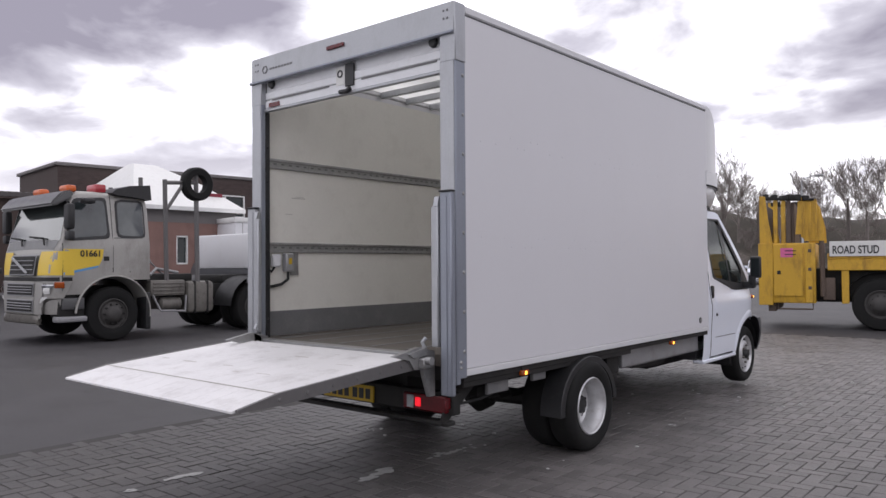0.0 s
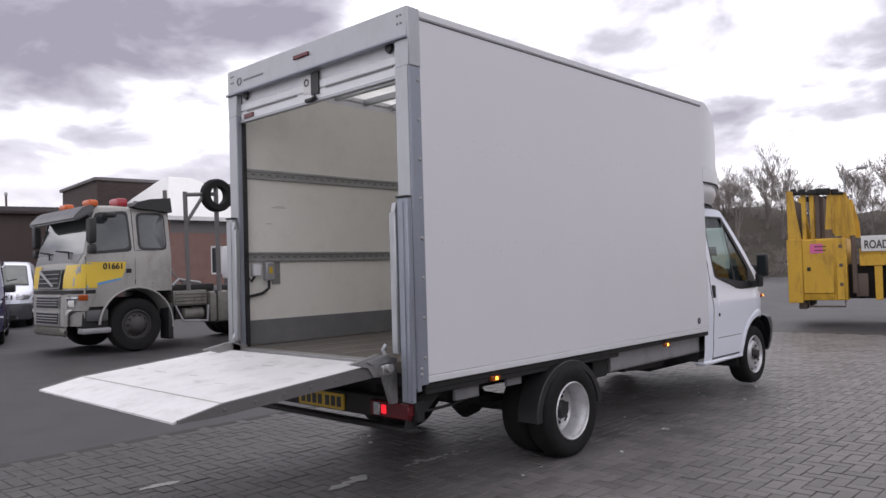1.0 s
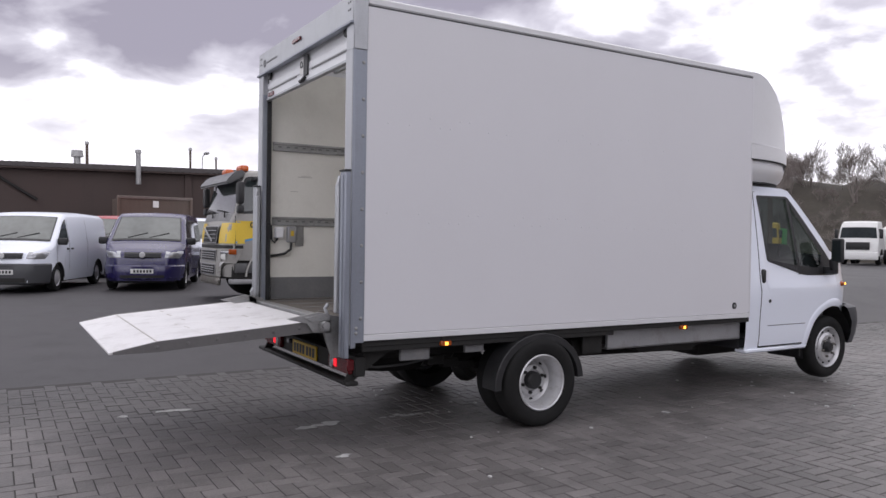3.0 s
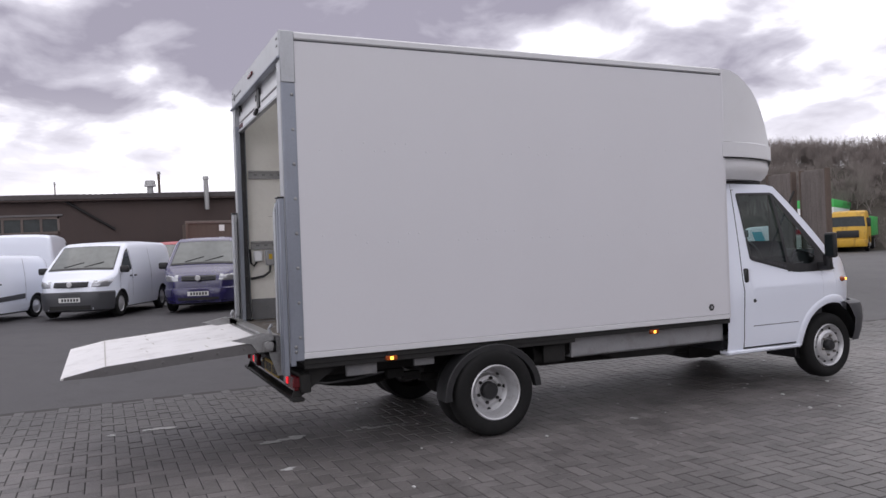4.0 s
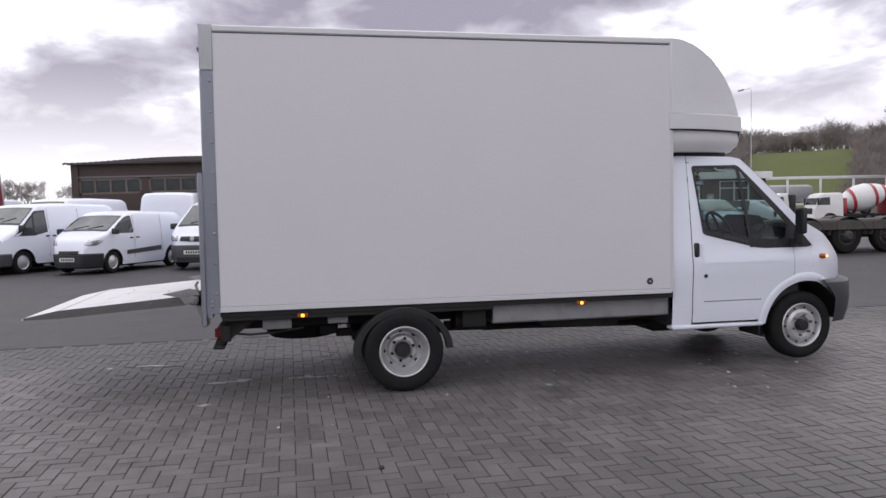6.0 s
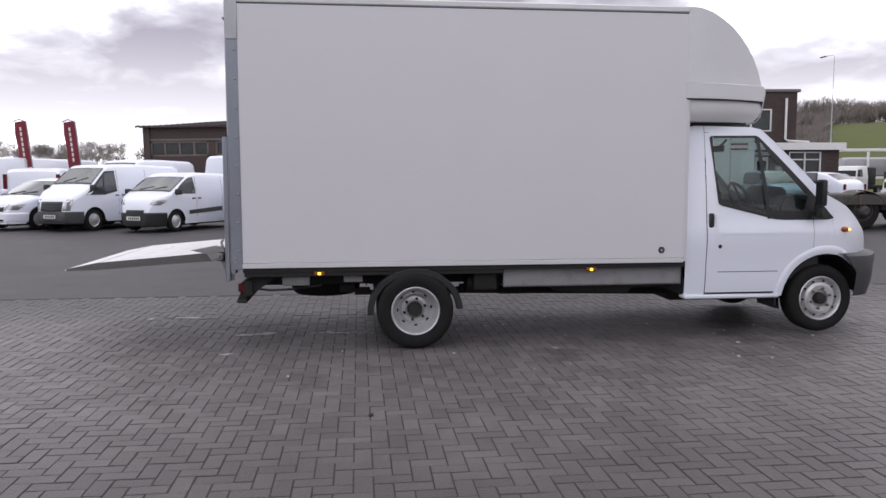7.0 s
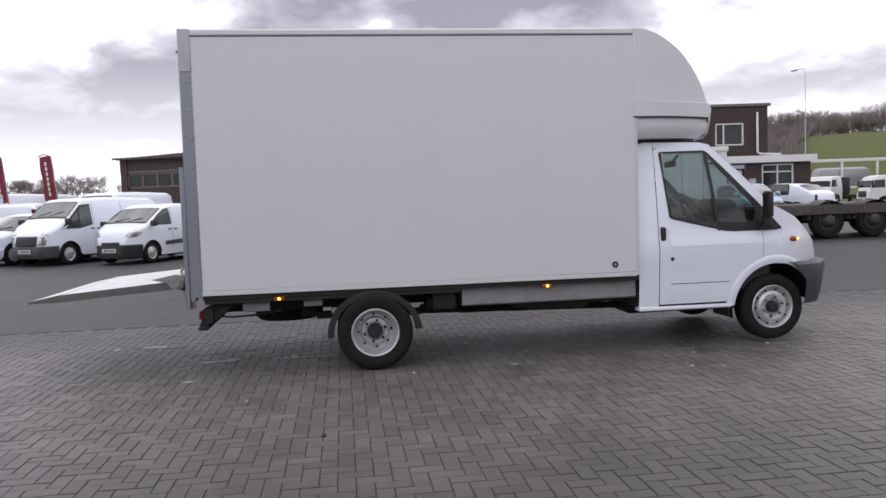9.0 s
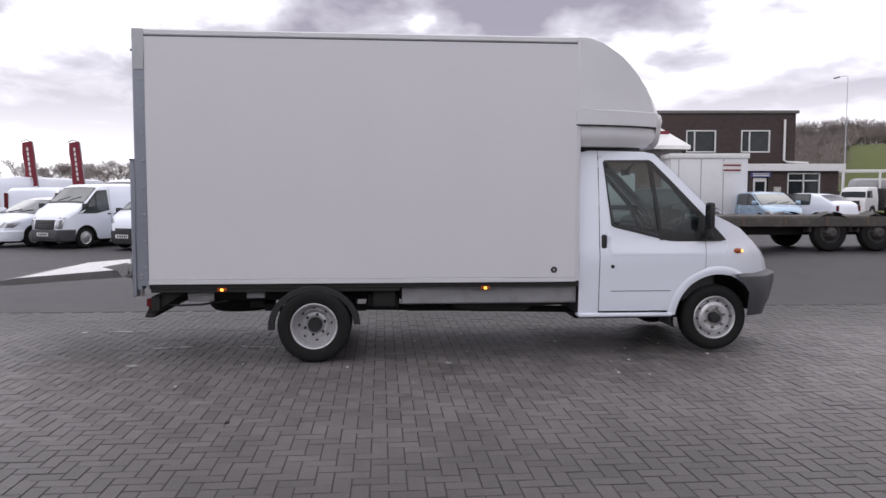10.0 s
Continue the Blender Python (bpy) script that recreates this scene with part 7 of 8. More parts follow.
make_car("panel_van", "white van with a cyan flash, parked far off", "van", heading(-37.6, 43.2, -0.75, -0.66, 0.3), T5, M_WHITE, T5_SIDE, (-0.50, 0.16, 0.15), None, M_TRIM, (0.26, 0.68), handles=(), strip=[(-1.9, 0.7), (-1.2, 0.7), (-0.9, 1.55), (-1.6, 1.55)], strip_paint=M_CYAN, mirror=(0.02, 1.12))
gan = thing("frame_trailer", "white framed transporter trailer behind the mixers", "trailer", pose(-52.7, 36.2, 0.6, 0, 0, 80))
part("deck", bx((0, 0, 0.9), (16, 2.4, 1.1), 0.03), M_WHITEP, gan)
part("top_rail", bx((1.0, 0, 3.15), (16, 0.15, 3.4), 0.02), M_WHITEP, gan)
for k in range(6):
    part("post", bx((1.0 + 2.9 * k, 0.0, 1.1), (1.15 + 2.9 * k, 0.15, 3.15), 0.02), M_WHITEP, gan)
part("load", bx((5.0, 0.3, 1.1), (9.5, 2.0, 2.7), 0.5), M_TRAY, gan)
part("blue_panel", bx((0.0, 0.02, 2.3), (3.2, 0.1, 3.1), 0.02), M_BLUE, gan)
for k in (12.5, 13.8):
    w = truck_wheel(gan, 0, 0, 1, 0.45, 0.3)
    w.matrix_basis = pose(k, 0.05, 0, 0, 0, -90)
tankt = thing("tank_trailer", "white tank trailer, parked far off", "trailer", heading(-24.6, 52.1, 0.35, -0.94))
tk = tube(bmesh.new(), [(0, 0.1, 1.75), (0, 0, 1.75), (0, -0.3, 1.75), (0, -7.0, 1.75), (0, -7.3, 1.75)], [0.6, 0.85, 0.98, 0.98, 0.7], 20)
part("tank", tk, M_WHITEP, tankt)
part("trailer_frame", bx((-0.6, -7.2, 0.6), (0.6, 0.0, 0.9), 0.02), M_CHASSIS, tankt)
for s in (-5.0, -6.3):
    for sgn in (1, -1):
        truck_wheel(tankt, sgn * 1.1, s, sgn)
make_car("hatchback", "white car parked far across the yard", "car", heading(-12.0, 44.5, 0.3, -0.95), HAT, M_WHITE, CAR_SIDE, (-0.86, -0.05), None, M_WHITE, (0.22, 0.48), (0.58, 0.74, (0.46, 0.52), (0.86, 1.0)), (0.5, 0.56, 0.3), mirror=(-0.3, 0.98), group="far cars")


# ---- buildings ----
def wall_with_openings(name, parent, length, height, openings, material, thick=0.25, z0=0.0):
    """A wall along local x with real openings (x0, x1, z0, z1), facing -y."""
    xs = sorted({0.0, length, *[o[0] for o in openings], *[o[1] for o in openings]})
    zs = sorted({z0, height, *[o[2] for o in openings], *[o[3] for o in openings]})
    bm = bmesh.new()
    for xa, xb in zip(xs, xs[1:]):
        for za, zb in zip(zs, zs[1:]):
            if any(o[0] <= xa and xb <= o[1] and o[2] <= za and zb <= o[3] for o in openings):
                continue
            addbox(bm, (xa, 0, za), (xb, thick, zb), 0)
    bmesh.ops.remove_doubles(bm, verts=bm.verts, dist=0.001)
    return part(name, bm, material, parent)


def window(parent, x0, x1, z0, z1, mullions=(), transom=None, frame_mat=None, depth=0.10, w=0.06):
    fr = bmesh.new()
    fm = frame_mat or M_WHITEP
    for lo, hi in (((x0, depth - 0.10, z0), (x0 + w, depth + 0.05, z1)), ((x1 - w, depth - 0.10, z0), (x1, depth + 0.05, z1)), ((x0, depth - 0.10, z0), (x1, depth + 0.05, z0 + w)), ((x0, depth - 0.10, z1 - w), (x1, depth + 0.05, z1))):
        addbox(fr, lo, hi, 0.008)
    for m in mullions:
        addbox(fr, (m - w / 2, depth - 0.08, z0), (m + w / 2, depth + 0.04, z1), 0.006)
    if transom:
        addbox(fr, (x0, depth - 0.08, transom - w / 2), (x1, depth + 0.04, transom + w / 2), 0.006)
    wd = part("window", fr, fm, parent)
    part("pane", bx((x0 + w * 0.5, depth, z0 + w * 0.5), (x1 - w * 0.5, depth + 0.012, z1 - w * 0.5), 0), M_DGLASS, wd)
    return wd


def brick_courses(parent, length, z0, z1, openings, n_skip=0):
    """Courses of stretcher bricks proud of the mortar, joined."""
    verts, faces = [], []
    lb, hb, j = 0.215, 0.065, 0.010
    row, z = 0, z0
    while z + hb <= z1:
        x = -(lb + j) * 0.5 * (row % 2)
        while x < length:
            a, b = max(x, 0.0), min(x + lb, length)
            if b - a > 0.04 and not any(o[0] - 0.02 < b and a < o[1] + 0.02 and o[2] - 0.01 < z + hb and z < o[3] + 0.01 for o in openings):
                n = len(verts)
                verts += [(a, -0.006, z), (b, -0.006, z), (b, -0.006, z + hb), (a, -0.006, z + hb), (a, 0.004, z), (b, 0.004, z), (b, 0.004, z + hb), (a, 0.004, z + hb)]
                faces += [(n, n + 1, n + 2, n + 3), (n, n + 4, n + 5, n + 1), (n + 3, n + 2, n + 6, n + 7), (n, n + 3, n + 7, n + 4), (n + 1, n + 5, n + 6, n + 2)]
            x += lb + j
        row, z = row + 1, z + hb + j
    me = bpy.data.meshes.new("brickwork")
    me.from_pydata(verts, [], faces)
    me.materials.append(M_BRICK)
    ob = new("brickwork", me)
    ob.parent = parent
    tagged(ob, kind="stuff")
    return ob


def make_office():
    ang = 84
    gz = 0.19
    b = thing("office_building", "two-storey dark brick office with flat roof and white windows", "building", pose(-29.4, 9.95, gz, 0, 0, ang))
    L, H = 12.4, 5.5
    ops = [(7.15, 8.6, 3.62, 4.70), (9.8, 11.2, 3.62, 4.70)]
    front = wall_with_openings("front_wall", b, L, H, ops, M_BRICKBACK)
    brick_courses(front, L, 0.05, H - 0.2, ops)
    for x0, x1, z0, z1 in ops:
        window(front, x0, x1, z0, z1, (x0 + 0.42,))
    side = bmesh.new()
    addbox(side, (L - 0.25, 0.25, 0), (L, 5.5, H), 0)
    addbox(side, (0, 0.25, 0), (0.25, 5.5, H), 0)
    addbox(side, (0.25, 5.25, 0), (L - 0.25, 5.5, H), 0)
    parts("end_wall", side, M_BRICKBACK, b)
    part("roof", bx((-0.12, -0.12, H), (L + 0.12, 5.6, H + 0.14), 0.02), M_FELT, b)
    pp = tube(bmesh.new(), [(11.85, -0.09, H - 0.3), (11.85, -0.09, 3.25), (12.0, -0.10, 3.15), (13.0, -0.12, 3.10)], 0.06, 8)
    part("downpipe", pp, M_WHITEP, b, "white downpipe")
    part("ceiling_slab", bx((0.25, 0.25, 2.95), (L - 0.25, 5.25, 3.1), 0), M_CABIN, b)
    ex = thing("office_extension", "single-storey brick extension with white fascia", "building", pose(-27.9, 18.26, gz, 0, 0, ang))
    E, EH = 5.8, 2.9
    eo = [(3.4, 4.95, 1.40, 2.62), (1.75, 2.5, 0.0, 2.4)]
    w = wall_with_openings("front_wall", ex, E, EH, eo, M_BRICKBACK)
    brick_courses(w, E, 0.05, EH - 0.05, eo)
    window(w, 3.4, 4.95, 1.40, 2.62, (4.18,), 2.25)
    dr = part("door", bx((1.80, 0.08, 0.0), (2.45, 0.13, 2.38), 0.01), M_WHITEP, w, "white glazed door")
    part("pane", bx((1.9, 0.07, 0.9), (2.35, 0.085, 2.2), 0.0), M_DGLASS, dr)
    for lo, hi, m2 in (((1.65, -0.03, 2.42), (2.6, -0.01, 2.66), M_NOTICE), ((0.6, -0.03, 1.75), (1.2, -0.01, 2.2), M_WPLATE), ((2.75, -0.03, 1.55), (3.10, -0.01, 1.95), M_SCUFF)):
        s = part("wall_sign", bx(lo, hi, 0.004), m2, w)
        bars = bmesh.new()
        for k in range(2):
            zz = lo[2] + (hi[2] - lo[2]) * (0.3 + 0.35 * k)
            addbox(bars, (lo[0] + 0.1, -0.034, zz - 0.03), (hi[0] - 0.1, -0.031, zz + 0.03), 0)
        parts("sign_bar", bars, M_WPLATE if m2 is not M_WPLATE else M_INK, s)
    rest = bmesh.new()
    addbox(rest, (E - 0.25, 0.25, 0), (E, 1.7, EH), 0)
    addbox(rest, (0, 0.25, 0), (0.25, 1.7, EH), 0)
    addbox(rest, (E - 0.25, 1.7, 0), (E, 6.0, EH), 0)
    parts("end_wall", rest, M_BRICKBACK, ex)
    part("roof", bx((-0.1, -0.2, EH + 0.02), (E + 0.2, 6.2, EH + 0.12), 0.02), M_FELT, ex)
    part("fascia", bx((-0.1, -0.24, EH - 0.20), (E + 0.22, -0.19, EH + 0.14), 0.01), M_WHITEP, ex, "white fascia board")
    # white site cabin
    c = thing("site_cabin", "white site cabin with a small red notice", "cabin", pose(-22.9, 12.1, 0.19, 0, 0, 84))
    part("body", bx((1.9, 0, 0.1), (5.0, 2.4, 3.05), 0.03), M_CABIN, c)
    part("roof_edge", bx((1.85, -0.05, 3.0), (5.05, 2.45, 3.2), 0.02), M_WHITEP, c)
    for k in range(1, 4):
        part("panel_joint", bx((1.3 + 0.9 * k, -0.006, 0.15), (1.33 + 0.9 * k, 0.0, 2.98), 0), M_TRAY, c)
    nt = part("notice", bx((3.95, -0.02, 2.42), (4.75, -0.004, 2.86), 0.002), M_WPLATE, c)
    for z in (2.45, 2.65):
        part("notice_bar", bx((4.0, -0.024, z + 0.04), (4.7, -0.021, z + 0.11), 0), M_BANNER, nt)


make_office()
# invented wall behind the camera, out of view, to darken reflections in the glass
tagged(part("wall_east", bx((24.0, -30.0, -0.05), (24.3, 40.0, 4.4), 0.01), M_BRICKBACK), "unseen dark brick wall added to darken reflections", "wall", kind="structure")


def make_sheds():
    b = thing("long_shed", "long dark brown shed with a corrugated roof edge", "building", pose(-29.0, -8.45, 0.2, 0, -1.0, 90) @ Matrix.Scale(0.82, 4))
    L, H = 25.0, 4.5
    ops = [(0.34, 3.48, 2.88, 3.72), (3.85, 7.15, 2.88, 3.72)]
    w = wall_with_openings("front_wall", b, L, H, ops, M_SHED)
    for x0, x1, z0, z1 in ops:
        n = 4
        window(w, x0, x1, z0, z1, [x0 + (x1 - x0) * k / n for k in range(1, n)], None, M_TIMBER, w=0.11)
    for x in (0.0, 16.5, 24.6):
        part("pier", bx((x, -0.12, 0), (x + 0.35, 0.0, H), 0.01), M_SHED, w)
    part("lintel", bx((0.2, -0.06, 3.74), (7.3, 0.0, 3.84), 0.01), M_FELT, w)
    part("gutter", bx((-0.1, -0.42, H - 0.06), (L, -0.28, H + 0.03), 0.02), M_SHED, w)
    part("raking_pipe", tube(bmesh.new(), [(7.4, -0.1, 4.5), (9.67, -0.1, 2.98)], 0.07, 7), M_CHASSIS, w)
    part("duct", tube(bmesh.new(), [(14.15, -0.55, 3.84), (14.15, -0.55, 5.4)], 0.13, 10), M_GALV, w)
    part("duct_cowl", tube(bmesh.new(), [(14.15, -0.55, 5.41), (14.15, -0.55, 5.58)], [0.17, 0.15], 10), M_GALV, w)
    part("end_wall", bx((0.0, 0.25, 0), (0.25, 14, H), 0), M_SHED, b)
    rf = bmesh.new()
    rows = []
    for k in range(int(L / 0.15) + 4):
        x = -0.3 + 0.15 * k
        dz = 0.035 * (k % 2)
        lowf = smooth01(5.0, 0.0, x) * 0.2
        rows.append([(x, -0.45, H + 0.02 + dz - lowf * 0.4), (x, -0.45, H + 0.24 + dz - lowf), (x, 7.0, H + 0.85 + dz - 2.5 * lowf), (x, 14.2, H + 0.3 + dz)])
    grid(rf, rows)
    part("roof", rf, M_SHEETS, b, "grey corrugated roof sheets")
    for x, y, z, r in ((7.0, 0.4, 0.85, 0.03), (11.9, 0.4, 1.33, 0.07), (16.9, 0.4, 1.3, 0.06), (18.3, 0.6, 0.9, 0.05)):
        fl = part("flue", tube(bmesh.new(), [(x, y, H), (x, y, H + z)], r, 8), M_RUST, b)
        part("cowl", tube(bmesh.new(), [(x, y, H + z - 0.02), (x, y, H + z + 0.12)], [r * 1.6, r * 1.3], 8), M_GALV, fl)
    part("roof_fan", tube(bmesh.new(), [(11.45, 0.4, H + 0.2), (11.45, 0.4, H + 0.65), (11.45, 0.4, H + 0.66), (11.45, 0.4, H + 0.98)], [0.16, 0.16, 0.30, 0.26], 12), M_GALV, b)
    sk = thing("skip", "brown steel skip standing by the shed", "skip", pose(-25.0, 3.15, ground_z(-25, 3), 0, 0, 90) @ Matrix.Scale(0.92, 4))
    s = prism(bmesh.new(), [(-1.3, 0.3), (1.3, 0.3), (1.38, 2.85), (-1.38, 2.85)], 1, 0.0, 2.0)
    part("hull", s, M_RUST, sk)
    part("rim", bx((-1.45, -0.06, 2.82), (1.45, 0.06, 2.94), 0.02), M_TIMBER, sk)
    part("label", bx((-0.1, -0.05, 2.5), (0.12, -0.02, 2.76), 0.0), M_WPLATE, sk)
    for x in (-1.40, 1.40):
        part("post", bx((x - 0.05, -0.1, 0), (x + 0.05, 0.05, 2.85), 0.01), M_RUST, sk)
    # brick pavilion with a white hipped roof
    r = thing("sales_pavilion", "low red-brown brick pavilion with a white hipped roof", "building", pose(-24.2, 10.6, ground_z(-24, 12), 0, 0, 90) @ Matrix.Diagonal((0.85, 1, 1.14, 1)))
    ops = [(2.0, 2.6, 1.0, 2.0)]
    w = wall_with_openings("front_wall", r, 5.2, 3.0, ops, M_BRICKR)
    window(w, 2.0, 2.6, 1.0, 2.0)
    part("wall_band", bx((-0.01, -0.012, 2.45), (5.21, -0.002, 2.99), 0.002), M_FELT, w, "grey render band under the eaves")
    ends = bmesh.new()
    addbox(ends, (0, 0.25, 0), (0.25, 5.4, 3.0), 0)
    addbox(ends, (4.95, 0.25, 0), (5.2, 5.4, 3.0), 0)
    parts("end_wall", ends, M_BRICKR, r)
    rf = bmesh.new()
    lo = [(-0.3, -0.35, 3.0), (5.5, -0.35, 3.0), (5.5, 5.7, 3.0), (-0.3, 5.7, 3.0)]
    hi = [(1.4, 2.4, 4.65), (2.6, 2.4, 4.65), (2.6, 2.9, 4.65), (1.4, 2.9, 4.65)]
    grid(rf, [[(a, b, 2.86) for a, b, c in lo + lo[:1]], lo + lo[:1], [tuple(u + (v - u) * 0.5 + (0.0, 0.0, 0.12)[k] for k, (u, v) in enumerate(zip(p, q))) for p, q in zip(lo + lo[:1], hi + hi[:1])], hi + hi[:1]])
    rf.faces.new([rf.verts.new(p) for p in hi])
    roof = part("hipped_roof", rf, M_WHITEP, r, "white sheeted hipped roof")
    sg = part("roof_sign", bx((3.3, -0.06, 3.40), (4.7, -0.03, 3.58), 0.005, Matrix.Translation((0, 0.37, 0)) @ Matrix.Rotation(0.0, 4, "X")), M_BANNER, roof)
    for k in range(7):
        part("sign_bar", bx((3.32 + 0.19 * k, 0.25, 3.24), (3.45 + 0.19 * k, 0.28, 3.32), 0.0), M_INK, sg)


M_BRICKR = mat("red_brick", (0.24, 0.145, 0.125), 0.88, var=0.22, scale=0.9, fine=26, bump=0.05, dirt=0.3, dirt_color=(0.09, 0.05, 0.04))
make_sheds()


# ---- poles, lamps, banners ----
def street_lamp(x, y, h, dx, label, cams=False):
    z = ground_z(x, y)
    p = thing("street_lamp", label, "lamp post", pose(x, y, z))
    part("column", tube(bmesh.new(), [(0, 0, 0), (0, 0, 1.2), (0, 0, 1.25), (0, 0, h), (dx * 0.15, 0, h + 0.18), (dx, 0, h + 0.28)], [0.09, 0.09, 0.055, 0.03, 0.025, 0.025], 8), M_POST, p)
    part("lantern", bx((min(dx, dx * 1.7), -0.12, h + 0.20), (max(dx, dx * 1.7), 0.12, h + 0.33), 0.04), M_TRAY, p)
    if cams:
        for s in (-1, 1):
            part("floodlight", bx((s * 0.15 - 0.12, -0.25, h - 1.45), (s * 0.5, 0.0, h - 1.15), 0.04), M_CABIN, p)
    return p


street_lamp(-7.4, 36.0, 5.2, 0.6, "grey lamp column with floodlights in the yard", True)
street_lamp(-43.0, 9.0, 6.0, 0.8, "grey street lamp beyond the sheds")
street_lamp(-67.0, 49.8, 13.8, -1.4, "tall grey street lamp on the bank")
tp = thing("telegraph_pole", "dark wooden telegraph pole", "pole", pose(6.5, 56.0, 2.0))
part("pole", tube(bmesh.new(), [(0, 0, -1), (0, 0, 7.2)], [0.16, 0.11], 8), M_BARK, tp)
part("crossarm", bx((-0.1, -0.06, 6.6), (1.6, 0.06, 6.75), 0.01), M_BARK, tp)


def banner(x, y):
    z = ground_z(x, y)
    b = thing("feather_banner", "dark red feather banner on a bent pole", "banner", pose(x, y, z, 0, -5, 88) @ Matrix.Scale(0.94, 4), "banners")
    part("pole", tube(bmesh.new(), [(0, 0, 0), (0, 0, 3.3), (-0.02, 0, 3.95), (-0.3, 0, 4.08), (-0.55, 0, 4.0)], 0.025, 6), M_TRAY, b)
    rows = []
    for k in range(13):
        z0 = 2.0 + 2.0 * k / 12
        wob = 0.05 * math.sin(k * 0.9)
        rows.append([(-0.03, wob * 0.2, z0), (-0.25, wob, z0 - 0.02), (-0.52, -wob, z0 - 0.03)])
    rows2 = [[(a, b2 + 0.012, c) for a, b2, c in row] for row in rows]
    bm = grid(bmesh.new(), rows)
    grid(bm, rows2)
    cl = part("cloth", bm, M_BANNER, b)
    bars = bmesh.new()
    for k in range(7):
        zz = 2.25 + 0.22 * k
        addbox(bars, (-0.30, -0.075, zz), (-0.22, -0.062, zz + 0.16), 0.01)
        addbox(bars, (-0.30, 0.062, zz), (-0.22, 0.075, zz + 0.16), 0.01)
    parts("banner_bar", bars, M_WPLATE, cl)


banner(-26.0, -11.95)
banner(-26.0, -10.05)


# ---- banks, grass hill, woods ----
def bank_top(a):
    return lerp([(62, 5.3), (80, 5.5), (100, 5.5), (118, 7.4), (132, 8.2)], a)


def hill_top(a):
    return lerp([(120, 9.0), (127, 9.8), (138, 10.9), (146, 10.7), (152, 9.0)], a)


def bank_z(a, r):
    return bank_top(a) * smooth01(0, 0.75, (r - 58) / 26)


def hill_z(a, r):
    return hill_top(a) * smooth01(0, 0.75, (r - 80) / 80)


def make_banks():
    def ridge(name, label, a0, a1, r0, r1, h, material, n=60, seed=1, rough=0.05):
        rnd = random.Random(seed)
        rows = []
        for k in range(n + 1):
            a = radians(a0 + (a1 - a0) * k / n)
            hh = h(a0 + (a1 - a0) * k / n) * (1 + rough * rnd.uniform(-1, 1))
            row = []
            for q in range(9):
                t = q / 8
                rr = r0 + (r1 - r0) * t
                zz = hh * smooth01(0, 0.75, t) + 4 * rough * rnd.uniform(-1, 1) * (0 < q) - 0.3 * (q == 0)
                row.append((rr * math.cos(a), rr * math.sin(a), zz))
            rows.append(row)
        tagged(part(name, grid(bmesh.new(), rows), material), label, name.replace("_", " "), kind="structure")
    ridge("scrub_bank", "brown scrub bank along the yard's far edge", 62, 132, 58, 84, bank_top, M_BANK)
    ridge("grass_hill", "green grass hill beyond the yard", 137.6, 144.6, 80, 160, hill_top, M_GRASS, 24, 2, 0.006)
    ridge("wooded_hill", "brown wooded hill beyond the yard", 120, 137.7, 80, 160, hill_top, M_BANK, 40, 5)
    ridge("wooded_hill", "brown wooded hill behind the offices", 144.5, 153, 80, 160, hill_top, M_BANK, 24, 6)
    ridge("far_bank", "low brown bank behind the sheds", 150, 215, 120, 170, lambda a: 4.5, M_BANK, 50, 3)


make_banks()


def branch(verts, faces, p, d, length, rad, depth, rnd, sides=4, least=0.012, seg=0):
    """Adds a tapered limb and its children."""
    n = seg or (3 if depth > 1 else 2)
    if seg and depth > 2:
        n = 2
    pts, q = [p], p
    dd = d.copy()
    for i in range(n):
        dd = (dd + Vector((rnd.uniform(-1, 1), rnd.uniform(-1, 1), rnd.uniform(-0.4, 0.7))) * 0.16).normalized()
        q = q + dd * length / n
        pts.append(q)
    base = len(verts)
    a = dd.orthogonal().normalized()
    b = dd.cross(a)
    for i, pt in enumerate(pts):
        r = rad * (1 - 0.55 * i / n)
        for k in range(sides):
            an = 2 * math.pi * k / sides
            verts.append(tuple(pt + a * r * math.cos(an) + b * r * math.sin(an)))
    for i in range(n):
        for k in range(sides):
            o = base + i * sides
            faces.append((o + k, o + (k + 1) % sides, o + sides + (k + 1) % sides, o + sides + k))
    if depth == 0:
        return
    kids = {5: 5, 4: 4, 3: 4, 2: 5, 1: 5}.get(depth, 4)
    for c in range(kids):
        t = 0.35 + 0.65 * (c + rnd.random() * 0.8) / kids
        t = min(t, 1.0)
        pt = pts[int(t * n)] if t >= 1 else pts[int(t * n)].lerp(pts[int(t * n) + 1], t * n - int(t * n))
        side = (a * math.cos(c * 2.4 + rnd.random()) + b * math.sin(c * 2.4 + rnd.random())).normalized()
        up = Vector((0, 0, 0.42))
        nd = (dd * rnd.uniform(0.55, 0.95) + side * rnd.uniform(0.40, 0.75) + up).normalized()
        branch(verts, faces, pt, nd, length * rnd.uniform(0.55, 0.75), max(rad * (1 - 0.5 * t) * 0.6, least), depth - 1, rnd, 4 if depth > 3 and not seg else 3, least, seg)


def tree_mesh(seed, height):
    rnd = random.Random(seed)
    verts, faces = [], []
    branch(verts, faces, Vector((0, 0, 0)), Vector((0, 0, 1)), height * 0.42, height * 0.016, 5, rnd, 6)
    me = bpy.data.meshes.new("crown")
    me.from_pydata(verts, [], faces)
    me.materials.append(M_TWIG)
    return me


TREES = [tree_mesh(s, 7.6) for s in (11, 23, 37)]


